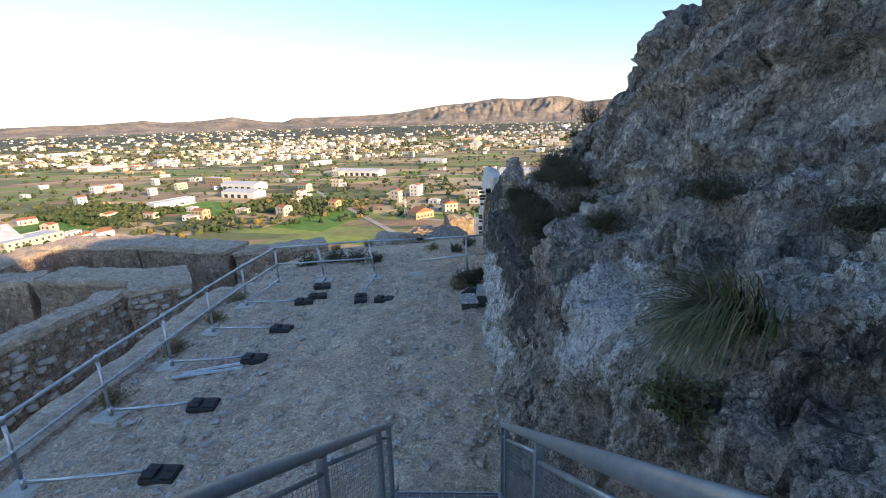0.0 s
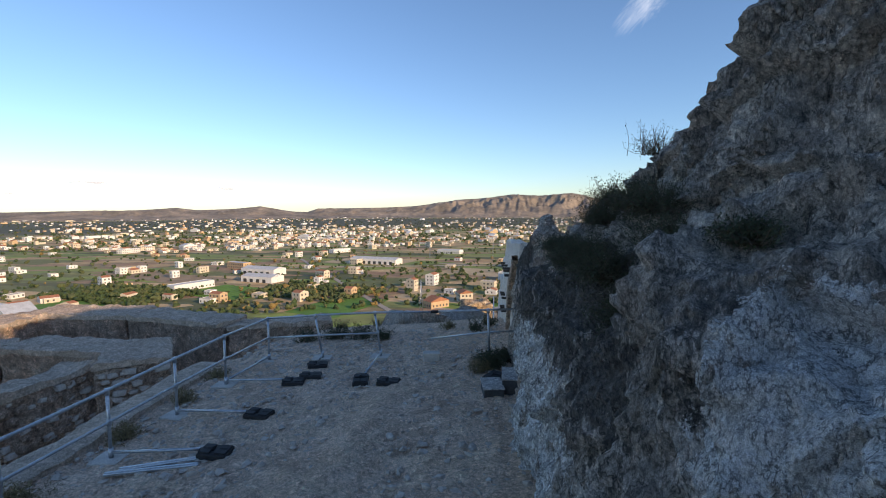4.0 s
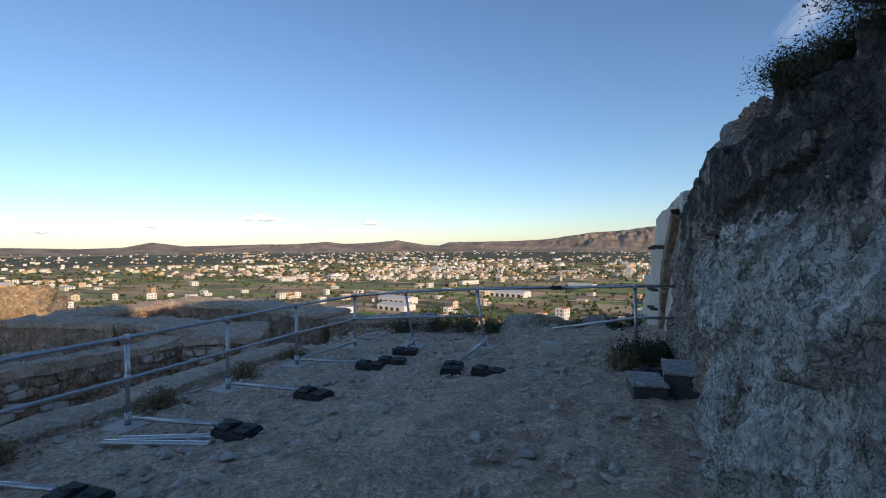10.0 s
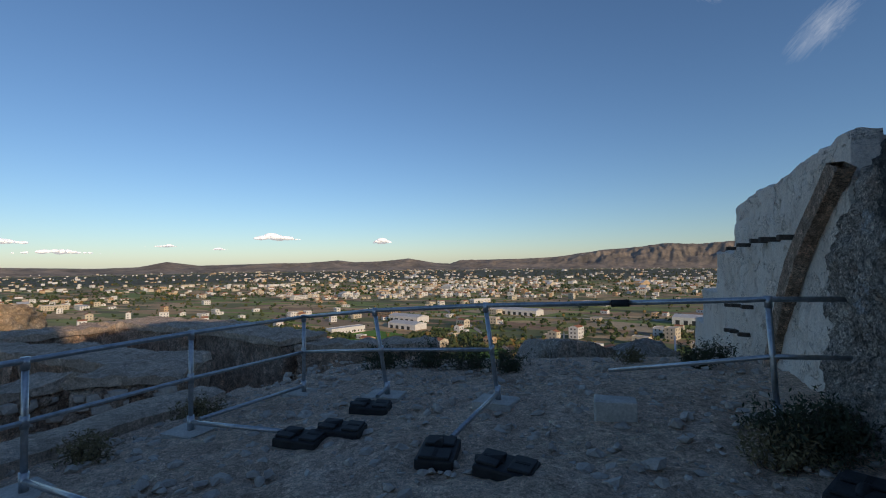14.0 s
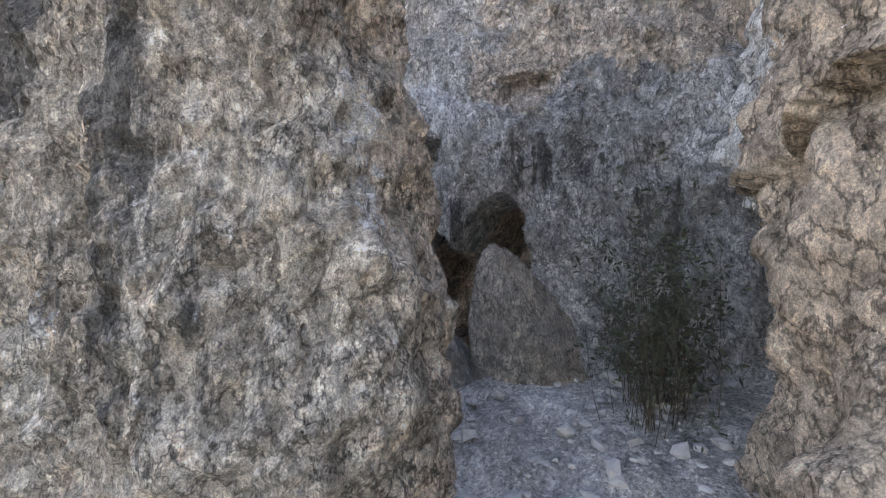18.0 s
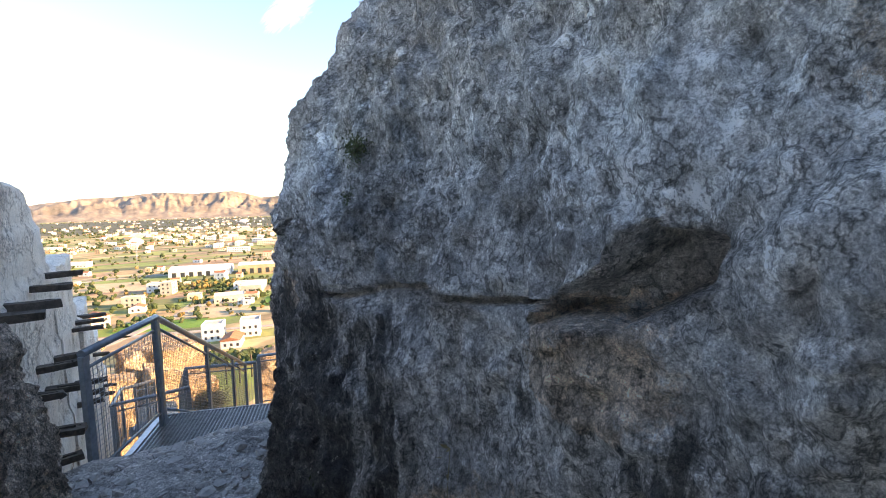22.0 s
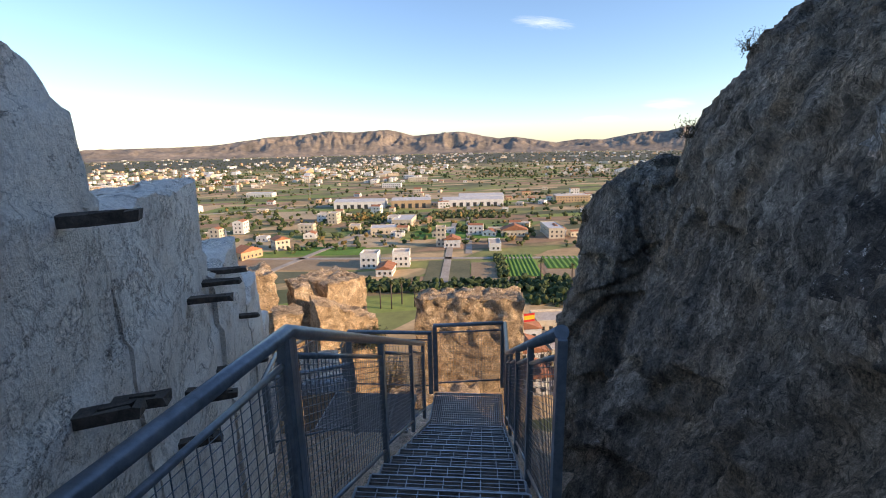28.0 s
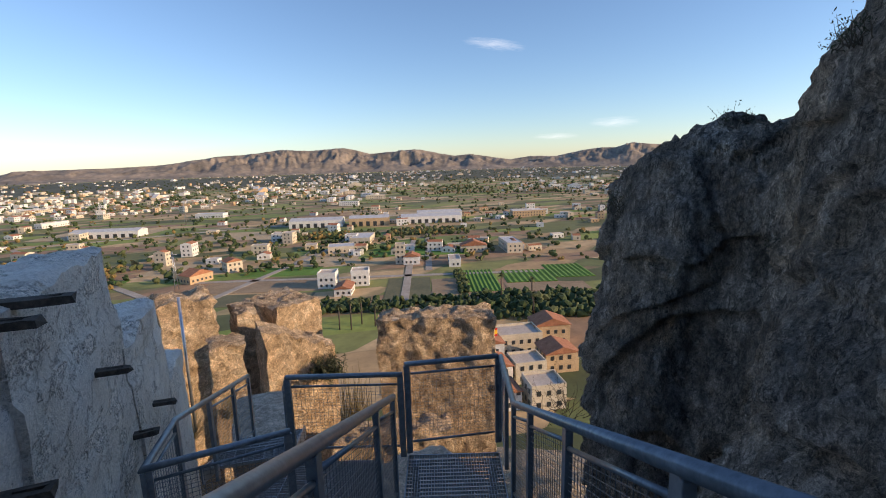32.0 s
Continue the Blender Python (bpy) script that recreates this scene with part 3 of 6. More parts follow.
C_prof = [cprof(0.1, 0.3, 4.4, 4.1), cprof(0.1, 0.3, 4.4, 4.1), cprof(0.1, 0.3, 4.4, 4.1), cprof(0.1, 0.3, 4.4, 4.1), cprof(0.1, 0.32, 4.3, 4.0), FLARE, FLARE, tall(-1.5, -0.4), tall(-3), tall(-4), tall(-4, -0.8), tall(-4, -1.0), low(-4, -0.1), low(-5), low(-5, 0.3), low(-6, 0.9), low(-7, 1.4)]
pc, fc, nu, nv = rock_face(C_path, C_prof, 0.035, 0.6, 21.0, 0.03, (1.2, 6.8, 0.0155, 3), 0.012, 0.03, 6.0, 0.4)


def hollow(p, outline, depth, edge):
    """A broken-edged hollow within an outline (y, z), pressed into the face towards +x."""
    k = np.where((p[:, 0] < 4.0) & (p[:, 1] < 15) & (p[:, 1] > 10) & (p[:, 2] < 2.7))[0]
    q = p[k]
    y = q[:, 1] + 0.03 * fbm(q * 6 + 5, 3, 0.6)
    z = q[:, 2] + 0.03 * fbm(q * 6 + 50, 3, 0.6)
    d, inside = np.full(len(k), 9.0), np.zeros(len(k), bool)
    for (ya, za), (yb, zb) in zip(outline, outline[1:] + outline[:1]):
        f = np.clip(((y - ya) * (yb - ya) + (z - za) * (zb - za)) / ((yb - ya) ** 2 + (zb - za) ** 2), 0, 1)
        d = np.minimum(d, np.hypot(y - ya - f * (yb - ya), z - za - f * (zb - za)))
        with np.errstate(divide="ignore", invalid="ignore"):
            inside ^= ((za > z) != (zb > z)) & (y < (yb - ya) * (z - za) / (zb - za) + ya)
    p[k, 0] += np.where(inside, depth * np.clip(d / edge, 0, 1) ** 0.6, 0)


# cave mouths at the foot, a notch and pockets above them, and small angular dents further on
hollow(pc, [(11.34, 0.5), (11.36, 1.3), (11.38, 1.44), (11.44, 1.55), (11.54, 1.55), (11.65, 1.48), (11.72, 1.33), (11.78, 1.24), (11.85, 1.31), (11.93, 1.34), (12.01, 1.37), (12.1, 1.28), (12.21, 1.17), (12.3, 0.95), (12.4, 0.5)], 1.0, 0.10)
hollow(pc, [(11.88, 1.92), (12.04, 1.95), (12.12, 1.86), (12.24, 1.76), (12.36, 1.68), (12.05, 1.73), (11.9, 1.84)], 0.22, 0.04)
hollow(pc, [(11.2, 2.27), (11.54, 2.28), (11.56, 2.08), (11.48, 2.06), (11.36, 2.15)], 0.14, 0.05)
hollow(pc, [(13.92, 1.94), (13.86, 1.95), (13.87, 1.88), (13.93, 1.80), (14.02, 1.84)], 0.13, 0.03)
hollow(pc, [(13.84, 1.79), (13.80, 1.73), (13.88, 1.715)], 0.11, 0.025)
hollow(pc, [(14.46, 1.98), (14.28, 1.99), (14.30, 1.92), (14.44, 1.91)], 0.12, 0.04)
for y0, y1, za, zb in ((12.70, 13.50, 1.73, 1.60), (12.10, 12.75, 1.74, 1.70)):
    f = np.clip((pc[:, 1] - y0) / (y1 - y0), 0, 1)
    zc = za + (zb - za) * f + 0.03 * pn(pc * 5)
    inside = (pc[:, 1] > y0) & (pc[:, 1] < y1) & (pc[:, 0] < 4.2)
    pc[:, 0] += np.where(inside, 0.08 * (np.abs(pc[:, 2] - zc) < 0.012 + 0.008 * pn(pc * 9)), 0)
# a step in the face: the rock below and beside the ledge stands proud
f = np.clip((pc[:, 1] - 11.62) / 0.25, 0, 1)
step_z = 2.10 - 0.20 * f + 0.02 * pn(pc * 8)
near = (pc[:, 0] < 3.6) & (pc[:, 1] < 11.9) & (pc[:, 1] > 11.2)
pc[:, 0] -= near * 0.035 * np.clip((step_z - pc[:, 2]) / 0.03, 0, 1) * np.clip((pc[:, 2] - 1.55) / 0.3, 0, 1) * np.clip((pc[:, 1] - 11.2) / 0.3, 0, 1)
rock_c = part("rock_wall", np_mesh("rock_wall", pc, fc), ROCK_BLUE)
# beyond a y of about 15.5 the faces take the darker limestone
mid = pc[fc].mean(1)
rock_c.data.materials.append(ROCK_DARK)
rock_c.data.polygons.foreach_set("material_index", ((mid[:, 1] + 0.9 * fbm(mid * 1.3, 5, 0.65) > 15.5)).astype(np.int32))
y, z = pc[:, 1], pc[:, 2]
# the stain mask also darkens the lower face and a few patches
masks(rock_c,
      warm=0.1 + 0.62 * swell(z + 0.35 * fbm(pc * 2.2 + 5, 4, 0.6), 1.95, 2.45) * swell(-y, -12.1, -11.4) + 0.7 * spots(pc, ((3.1, 12.15, 1.62), (0.5, 0.2, 0.14)), ((3.2, 11.45, 2.2), (0.5, 0.25, 0.2)), ((3.0, 12.5, 0.9), (0.5, 0.4, 0.25)), ((3.0, 14.05, 1.55), (0.4, 0.2, 0.14))) + 0.7 * swell(pc[:, 0], 3.3, 3.45) * swell(-z, -1.7, -1.6),
      bleach=0.18 * swell(z, 1.75, 2.0) * swell(y, 11.7, 12.0) + 0.5 * spots(pc, ((3.05, 12.0, 2.1), (0.4, 0.3, 0.16)), ((3.0, 13.75, 2.15), (0.4, 0.35, 0.3))),
      crust=0.4 * spots(pc, ((3.05, 11.87, 1.60), (0.4, 0.05, 0.2)), ((3.05, 12.0, 2.12), (0.4, 0.25, 0.14))),
      stain=0.12 + 0.4 * swell(-z, -1.85, -1.45) * swell(y, 12.7, 13.2) + 0.12 * swell(-z, -1.85, -1.4) * swell(y, 11.7, 12.2) + 0.3 * spots(pc, ((3.0, 11.9, 1.42), (0.4, 0.3, 0.2)), ((3.1, 10.6, 1.3), (0.4, 0.4, 0.6)), ((3.05, 11.2, 1.7), (0.4, 0.5, 0.2))))
tagged(rock_c, "blue-grey lichen-covered rock wall with weathered hollows", "rock", kind="structure")


def boulder(name, x, y, z, sx, sy, sz, mat, label, seed, turn=0.0, detail=5, amp=0.28, cuts=12):
    bm = bmesh.new()
    bmesh.ops.create_icosphere(bm, subdivisions=detail, radius=1.0)
    v = np.array([w.co for w in bm.verts])
    q = np.sign(v) * np.abs(v) ** 0.8
    d = 1 + amp * fbm(v * 1.1 + seed, 2) + 0.16 * fbm(v * 2.4 + seed, 4, 0.55, True) - 0.10 * np.clip(fbm(v * 0.9 + seed + 7, 1) * 6, -1, 1)
    q = q * d[:, None] * (sx, sy, sz)
    r = np.random.RandomState(int(seed))
    for k in range(cuts):
        n = r.normal(size=3)
        n /= np.linalg.norm(n)
        over = (q / (sx, sy, sz)) @ n - r.uniform(0.55, 0.85)
        q = q - np.clip(over, 0, None)[:, None] * 0.93 * n * (sx, sy, sz)
    q = q + 0.02 * min(sx, 0.3) * fbm(v * 9 + seed, 3, 0.6, True)[:, None] * v
    for w, c in zip(bm.verts, q):
        w.co = c
    for f in bm.faces:
        f.smooth = True
    return tagged(part(name, bm, mat, m=pose(x, y, z, 0, 0, turn)), label, "boulder")


boulder("boulder", 2.98, 11.34, 0.62, 0.24, 0.36, 0.68, ROCK_LOOSE, "tan boulder leaning in the rock hollow", 4.0, 15)
boulder("boulder", 2.765, 11.72, 0.52, 0.17, 0.22, 0.22, ROCK_GREY, "grey boulder on the gravel of the passage", 8.0, 40)
boulder("boulder", 2.785, 12.13, 0.47, 0.12, 0.14, 0.10, ROCK_GREY, "small grey boulder on the gravel of the passage", 14.0, 10)

# ---- passage floor ----
def passage_z(x, y):
    w = np.clip((y - 11.3) / 1.0, 0, 1)
    z = np.interp(x, [0.5, 1.0, 1.43, 1.9, 2.3, 3.0, 4.0], [-0.25, -0.12, 0.1, 0.32, 0.44, 0.58, 0.7])
    return (1 - w) * z + w * (0.46 - np.clip((1.4 - x) / 0.2, 0, 1) * 1.3) - np.clip(y - 13.4, 0, 1.5) * 0.10 - np.clip(y - 15.1, 0, 2) * 0.35



def passage():
    xs, ys = np.arange(0.5, 4.4, 0.05), np.arange(9.9, 16.2, 0.05)
    X, Y = np.meshgrid(xs, ys, indexing="ij")
    p = np.stack([X.ravel(), Y.ravel(), np.zeros(X.size)], 1)
    y = p[:, 1]
    z = passage_z(p[:, 0], y) + 0.05 * fbm(p * 1.5, 3) + 0.02 * fbm(p * 8, 3, 0.6) + 0.05 * fbm(p * 2.6, 3, 0.5, True)
    z -= np.clip(y - 15.8 - 0.1 * pn(p * 3), 0, 2) * 9
    p[:, 2] = z
    return p, grid_faces(len(xs), len(ys))


pf = part("ground_passage", np_mesh("ground_passage", *passage()), GRAVEL)
tagged(pf, "loose grey gravel on the floor of the rock passage", "ground", kind="structure")


def on_passage(r, n):
    x, y = 0.7 + 2.6 * r.rand(n), 10.3 + 5.3 * r.rand(n)
    return np.stack([x, y, passage_z(x, y)], 1)


GRIT = speckle_mat("grey_grit", (0.36, 0.335, 0.31), (0.60, 0.56, 0.52), 6, 0.95, 0.5, 6, 0.01)
pebbles(3200, on_passage, GRIT, "passage_stones", "angular grey stones on the passage floor", 0.010, 0.06, 8)

def slope_under():
    xs, ys = np.arange(1.5, 6.0, 0.09), np.arange(15.6, 24.4, 0.09)
    X, Y = np.meshgrid(xs, ys, indexing="ij")
    p = np.stack([X.ravel(), Y.ravel(), np.zeros(X.size)], 1)
    p[:, 2] = np.interp(p[:, 1], [15.6, 16.6, 20.4, 24.4], [-0.42, -0.85, -3.1, -4.3]) + 0.12 * fbm(p * 0.9, 4) + 0.10 * fbm(p * 2.4, 3, 0.5, True)
    return p, grid_faces(len(xs), len(ys))


tagged(part("ground_slope", np_mesh("ground_slope", *slope_under()), GROUND), "steep stony earth slope under the steel stairs", "ground", kind="structure")

# ---- the castle wall and ruins ----
def rough_block(x0, x1, y0, y1, z0, z1, step=0.12, amp=0.03, top=0.08, seed=0.0, cut=None):
    """A worn masonry block: all sides uneven, the top edge broken."""
    V, Fc, off = [], [], 0
    sx, sy, sz = x1 - x0, y1 - y0, z1 - z0
    for ax, side in ((0, 0), (0, 1), (1, 0), (1, 1), (2, 1)):
        o = [a for a in range(3) if a != ax]
        s = (sx, sy, sz)
        n0, n1 = max(2, int(s[o[0]] / step) + 1), max(2, int(s[o[1]] / step) + 1)
        A, B = np.meshgrid(np.linspace(0, 1, n0), np.linspace(0, 1, n1), indexing="ij")
        p = np.zeros((A.size, 3))
        p[:, o[0]], p[:, o[1]], p[:, ax] = A.ravel(), B.ravel(), side
        V.append(p)
        Fc.append(grid_faces(n0, n1)[:, ::(-1 if (side == 1) != (ax == 1) else 1)] + off)
        off += A.size
    u = np.concatenate(V)
    p = np.array([x0, y0, z0]) + u * (sx, sy, sz)
    if cut is not None:
        p[:, 2] = z0 + u[:, 2] * (cut(p[:, 0], p[:, 1]) - z0)
    q = p + seed
    d = np.stack([fbm(q * 1.3, 4, 0.55), fbm(q * 1.3 + 40, 4, 0.55), fbm(q * 1.3 + 80, 4, 0.55)], 1)
    edge = np.clip((u[:, 2] - 0.75) * 4, 0, 1)[:, None]
    p = p + amp * d + edge * top * np.stack([0.4 * d[:, 0], 0.4 * d[:, 1], fbm(q * 2.1 + 9, 4, 0.6)], 1)
    round_off = np.clip((np.abs(u[:, 0] - 0.5) * sx - (sx / 2 - 0.06)) / 0.06, 0, 1) * edge[:, 0] * 0.04
    p[:, 2] -= round_off
    return np_mesh("block", p, np.concatenate(Fc))


def wall_top(x, y):
    outer = np.interp(y, [13.1, 13.4, 14.3, 15.0, 16.7, 17.15, 17.4], [2.40, 2.39, 2.33, 2.27, 2.25, 2.22, 2.17])
    inner = np.interp(y, [13.1, 13.8, 14.8, 16.0, 16.7, 17.15, 17.4], [2.28, 2.24, 2.21, 2.21, 2.2, 2.08, 1.9])
    return outer + (inner - outer) * np.clip((x - 1.1) / 0.55, 0, 1)


def plaster_mat():
    """Old lime concrete: pale skin, fallen patches that bare the grit, pock marks, fine runs."""
    m, nt, b = mat_nodes("peeling_lime_plaster", 0.92)
    v = n_pos(nt)
    col = n_ramp(nt, n_noise(nt, v, 1.3, 9, 0.7, 0.2), [(0.34, (0.72, 0.61, 0.50)), (0.5, (0.82, 0.725, 0.62)), (0.66, (0.86, 0.79, 0.70))])
    runs = n_ramp(nt, n_noise(nt, n_pos(nt, (1, 1, 0.2)), 2.2, 8, 0.7), [(0.35, 0.85), (0.6, 1.04)])
    col = n_mix(nt, 0.3, col, runs, "MULTIPLY")
    bare = n_ramp(nt, n_noise(nt, n_pos(nt, (1, 0.8, 1.5)), 2.4, 12, 0.72), [(0.55, 0.0), (0.565, 1.0)])
    grit = n_noise(nt, v, 40, 4, 0.7)
    col = n_mix(nt, bare, col, n_mix(nt, 1.0, (0.74, 0.645, 0.545), n_ramp(nt, grit, [(0.36, 0.45), (0.45, 1.0), (0.64, 1.3)]), "MULTIPLY"))
    col = n_mix(nt, 0.5, col, n_ramp(nt, grit, [(0.35, 0.6), (0.6, 1.15)]), "MULTIPLY")
    pocks = n_ramp(nt, n_math(nt, "ADD", n_cells(nt, n_warp(nt, v, 6, 0.2), 19).outputs["Distance"], n_ramp(nt, n_noise(nt, v, 3, 4, 0.6), [(0.46, 0.5), (0.66, 0.0)])), [(0.10, 0.25), (0.17, 1.0)])
    crk = n_fissures(nt, n_pos(nt, (0.5, 0.5, 1.6)), 1.3, 0.004, 0.35, 12)
    col = n_mix(nt, 0.8, col, crk, "MULTIPLY")
    col = n_mix(nt, 0.9, col, pocks, "MULTIPLY")
    nt.links.new(col, b.inputs["Base Color"])
    n_bump(nt, b, pocks, 0.8, 0.02)
    rim = n_fissures(nt, v, 2.2, 0.016, 0.3, 12)
    n_bump(nt, b, bare, 0.9, -0.03)
    n_bump(nt, b, rim, 0.7, 0.02)
    n_bump(nt, b, n_noise(nt, v, 6, 10, 0.7), 0.6, 0.03)
    n_bump(nt, b, grit, 0.8, 0.02)
    return m


PLASTER2 = plaster_mat()


def lifts(me, heights):
    """Sets the faces back a little above each pouring level."""
    a = np.empty(len(me.vertices) * 3)
    me.vertices.foreach_get("co", a)
    a = a.reshape(-1, 3)
    for k, z in enumerate(heights):
        back = 0.03 * np.clip((a[:, 2] - z - 0.025 * pn(a * (1, 3, 0) + k)) / 0.02, 0, 1)
        a[:, 0] += np.where(a[:, 0] > 1.4, -back, back * 0.6)
    me.vertices.foreach_set("co", a.ravel())
    me.update()
    return me

wall = part("wall_concrete", lifts(rough_block(1.08, 1.675, 13.1, 17.4, -4, 2.4, 0.045, 0.025, 0.06, 2.0, wall_top), (1.47, 0.75, 1.86, 0.0)), PLASTER2)
tagged(wall, "thick weathered lime plaster castle wall with putlog beams", "wall", kind="structure")
for x0, x1, y0, y1, zt in ((1.12, 1.725, 17.35, 19.53, 1.42), (1.15, 1.765, 19.48, 21.48, 0.55), (1.17, 1.785, 21.43, 23.08, -0.35), (1.2, 1.8, 23.03, 24.2, -1.4)):
    w = part("wall_concrete_step", lifts(rough_block(x0, x1, y0, y1, -7, zt, 0.06, 0.02, 0.07, x0 * 7 + y0), (0.75, 0.0, -0.75)), PLASTER2)
    tagged(w, "lower stepped end of the plastered castle wall", "wall", kind="structure")
# brown render strip where the wall meets the rock
bm = bmesh.new()
prev = None
for k in range(15):
    s = k / 14
    y, z = 13.0 + 2.55 * s ** 1.15, 2.05 - 2.25 * s ** 1.6 - 0.25 * s
    ring = [bm.verts.new((x + 0.02 * math.sin(9 * s), y + dy, z + 0.4 * dy)) for x, dy in ((1.0, -0.10), (0.99, 0.10), (1.12, 0.12), (1.12, -0.12))]
    if prev:
        for a in range(4):
            bm.faces.new((prev[a], prev[(a + 1) % 4], ring[(a + 1) % 4], ring[a]))
    prev = ring
bmesh.ops.recalc_face_normals(bm, faces=bm.faces)
tagged(part("trim_render_strip", bm, RUBBLE), "brown render strip between plaster wall and rock", "trim", kind="structure")

# wooden beam stubs in the wall
BEAMS = [(14.62, 1.47, 0.17, 0.08), (15.06, 1.46, 0.2, 0.08), (16.05, 1.43, 0.2, 0.09), (16.99, 1.42, 0.22, 0.09), (15.19, 0.87, 0.16, 0.08), (15.23, 0.62, 0.26, 0.11), (15.56, 0.27, 0.2, 0.1), (16.01, 0.83, 0.2, 0.09), (16.02, 0.65, 0.22, 0.1), (16.76, 0.70, 0.2, 0.09), (17.07, 0.58, 0.2, 0.1), (17.74, -0.08, 0.2, 0.09), (18.21, 0.02, 0.2, 0.1), (18.65, -0.26, 0.2, 0.09), (18.68, 0.55, 0.24, 0.1), (19.26, 0.52, 0.24, 0.1), (19.7, 0.52, 0.22, 0.1), (19.15, -0.27, 0.22, 0.1), (20.65, -0.29, 0.2, 0.09), (21.23, -1.15, 0.2, 0.09), (22.04, -1.25, 0.2, 0.09)]
for i, (y, z, out, w) in enumerate(BEAMS):
    face = 1.66 if y < 17.1 else 1.72 if y < 19.5 else 1.76 if y < 21.4 else 1.79
    r = random.Random(i)
    w *= 0.85
    bm = bmesh.new()
    for x0, x1, y0, y1 in ((-0.25, out * 0.22, -w / 2, w / 2), (out * 0.22, out * 0.8, -w / 2, -w * 0.14), (out * 0.22, out * 0.8, w * 0.16, w / 2), (out * 0.8, out, -w / 2, w / 2)):
        box_bm(x0, x1, y0, y1, -0.022, 0.022, 0, bm)
    bmesh.ops.remove_doubles(bm, verts=bm.verts, dist=0.001)
    for v in bm.verts:
        v.co += Vector((r.uniform(-0.015, 0.015) if v.co.x > 0.1 else 0, r.uniform(-0.005, 0.005), r.uniform(-0.005, 0.005)))
    tagged(part("beam_stub", bm, WOOD, m=pose(face, y, z, r.uniform(-4, 4), r.uniform(-3, 5), r.uniform(-6, 6))), "dark weathered wooden beam stub in the plaster wall", "beam", "beam stubs of the castle wall")
for y, z in ((14.2, 1.49), (15.0, 1.5), (15.5, 1.5), (16.4, 1.47), (17.3, 1.44), (16.2, 0.55), (17.0, 0.5), (17.6, 0.45), (16.5, 0.1), (17.2, 0.05), (17.7, 0.0)):
    bm = box_bm(-0.22, 0.2, -0.05, 0.05, -0.028, 0.028, 0.006)
    tagged(part("beam_stub", bm, WOOD, m=pose(1.1 + 0.02 * (y - 13), y, z, 0, 2, 0)), "dark weathered wooden beam stub in the plaster wall", "beam", "beam stubs of the castle wall")

# ruins beside the terrace: low walls with plaster caps, seen over the fence
def ruin_wall(a, b, width, top, base, seed, cap=0.14):
    """A rubble wall from a to b with a paler mortar cap."""
    a, b = Vector(a), Vector(b)
    d = b - a
    m = Matrix.Translation((a.x, a.y, 0)) @ Matrix.Rotation(math.atan2(d.y, d.x), 4, "Z")
    t = thing("ruined_wall", "ruined rubble masonry wall with a pale mortar cap", "wall", "ruined walls below the terrace", m)
    part("masonry", rough_block(0, d.length, -width / 2, width / 2, base, top - cap, 0.13, 0.09, 0.05, seed), RUBBLE, t)
    part("cap", rough_block(-0.03, d.length + 0.03, -width / 2 - 0.05, width / 2 + 0.05, top - cap - 0.02, top, 0.10, 0.06, 0.11, seed + 3), PLASTER, t, "pale worn mortar cap")
    return t


near_ruin = ruin_wall((-9.85, 7.4), (-9.2, 13.1), 0.62, -0.5, -3.4, 1.0)
end_ruin = ruin_wall((-9.25, 13.6), (-7.95, 14.42), 1.85, -0.48, -3.4, 4.0)
ruin_wall((-9.2, 14.35), (-12.4, 14.55), 1.15, -0.5, -3.4, 7.0)
ruin_wall((-12.8, 14.5), (-16.5, 13.7), 1.0, -0.55, -3.4, 7.5)
ruin_wall((-15.9, 14.6), (-15.7, 18.3), 1.3, -0.55, -4, 11.0)
ruin_wall((-15.9, 18.5), (-11.9, 18.6), 1.6, -0.5, -4, 13.0)
ruin_wall((-11.6, 18.3), (-7.9, 17.4), 1.2, -0.47, -4, 15.0)
ruin_wall((-7.9, 17.4), (-4.9, 18.6), 0.9, -0.62, -4, 17.0)
ruin_wall((-13.5, 6.0), (-13.5, 13.0), 0.8, -1.1, -4, 19.0)
ruin_wall((-17.0, 7.0), (-24.0, 16.0), 0.8, -1.3, -5, 23.0)
ruin_wall((-19.0, 4.0), (-30.0, 9.0), 0.9, -1.5, -5, 29.0)
ruin_wall((-16.0, 12.0), (-21.0, 19.0), 0.9, -1.2, -5, 31.0)
STONES = []
for k in range(7):
    r = random.Random(k + 70)
    bm = bmesh.new()
    bmesh.ops.create_icosphere(bm, subdivisions=1, radius=1.0)
    for v in bm.verts:
        s = 1 + r.uniform(-0.25, 0.2)
        v.co = Vector((math.copysign(abs(v.co.x) ** 0.6, v.co.x) * 0.13 * s, v.co.y * 0.07, math.copysign(abs(v.co.z) ** 0.6, v.co.z) * 0.085 * s))
    me = bpy.data.meshes.new("stone")
    bm.to_mesh(me)
    bm.free()
    me.materials.append(RUBBLE if k % 3 else STONE)
    STONES.append(me)
for w, length, face, count in ((near_ruin, 5.7, -0.31, 240), (end_ruin, 1.5, -0.93, 80)):
    r = random.Random(int(length * 10))
    for k in range(count):
        row = int(k * 9 / count)
        m = pose(r.uniform(0.1, length), face - 0.02 + r.uniform(-0.02, 0.02), -0.78 - 0.165 * row + r.uniform(-0.04, 0.04), 0, r.uniform(-12, 12), 0) @ Matrix.Scale(r.uniform(0.55, 1.25), 4)
        part("stone", STONES[r.randrange(7)], None, w, m=m)
curb = part("wall_parapet", rough_block(-6.35, -5.72, 3.0, 13.0, -3.4, -0.42, 0.13, 0.03, 0.05, 33.0), PLASTER)
tagged(curb, "low plastered parapet along the terrace edge", "wall", kind="structure")


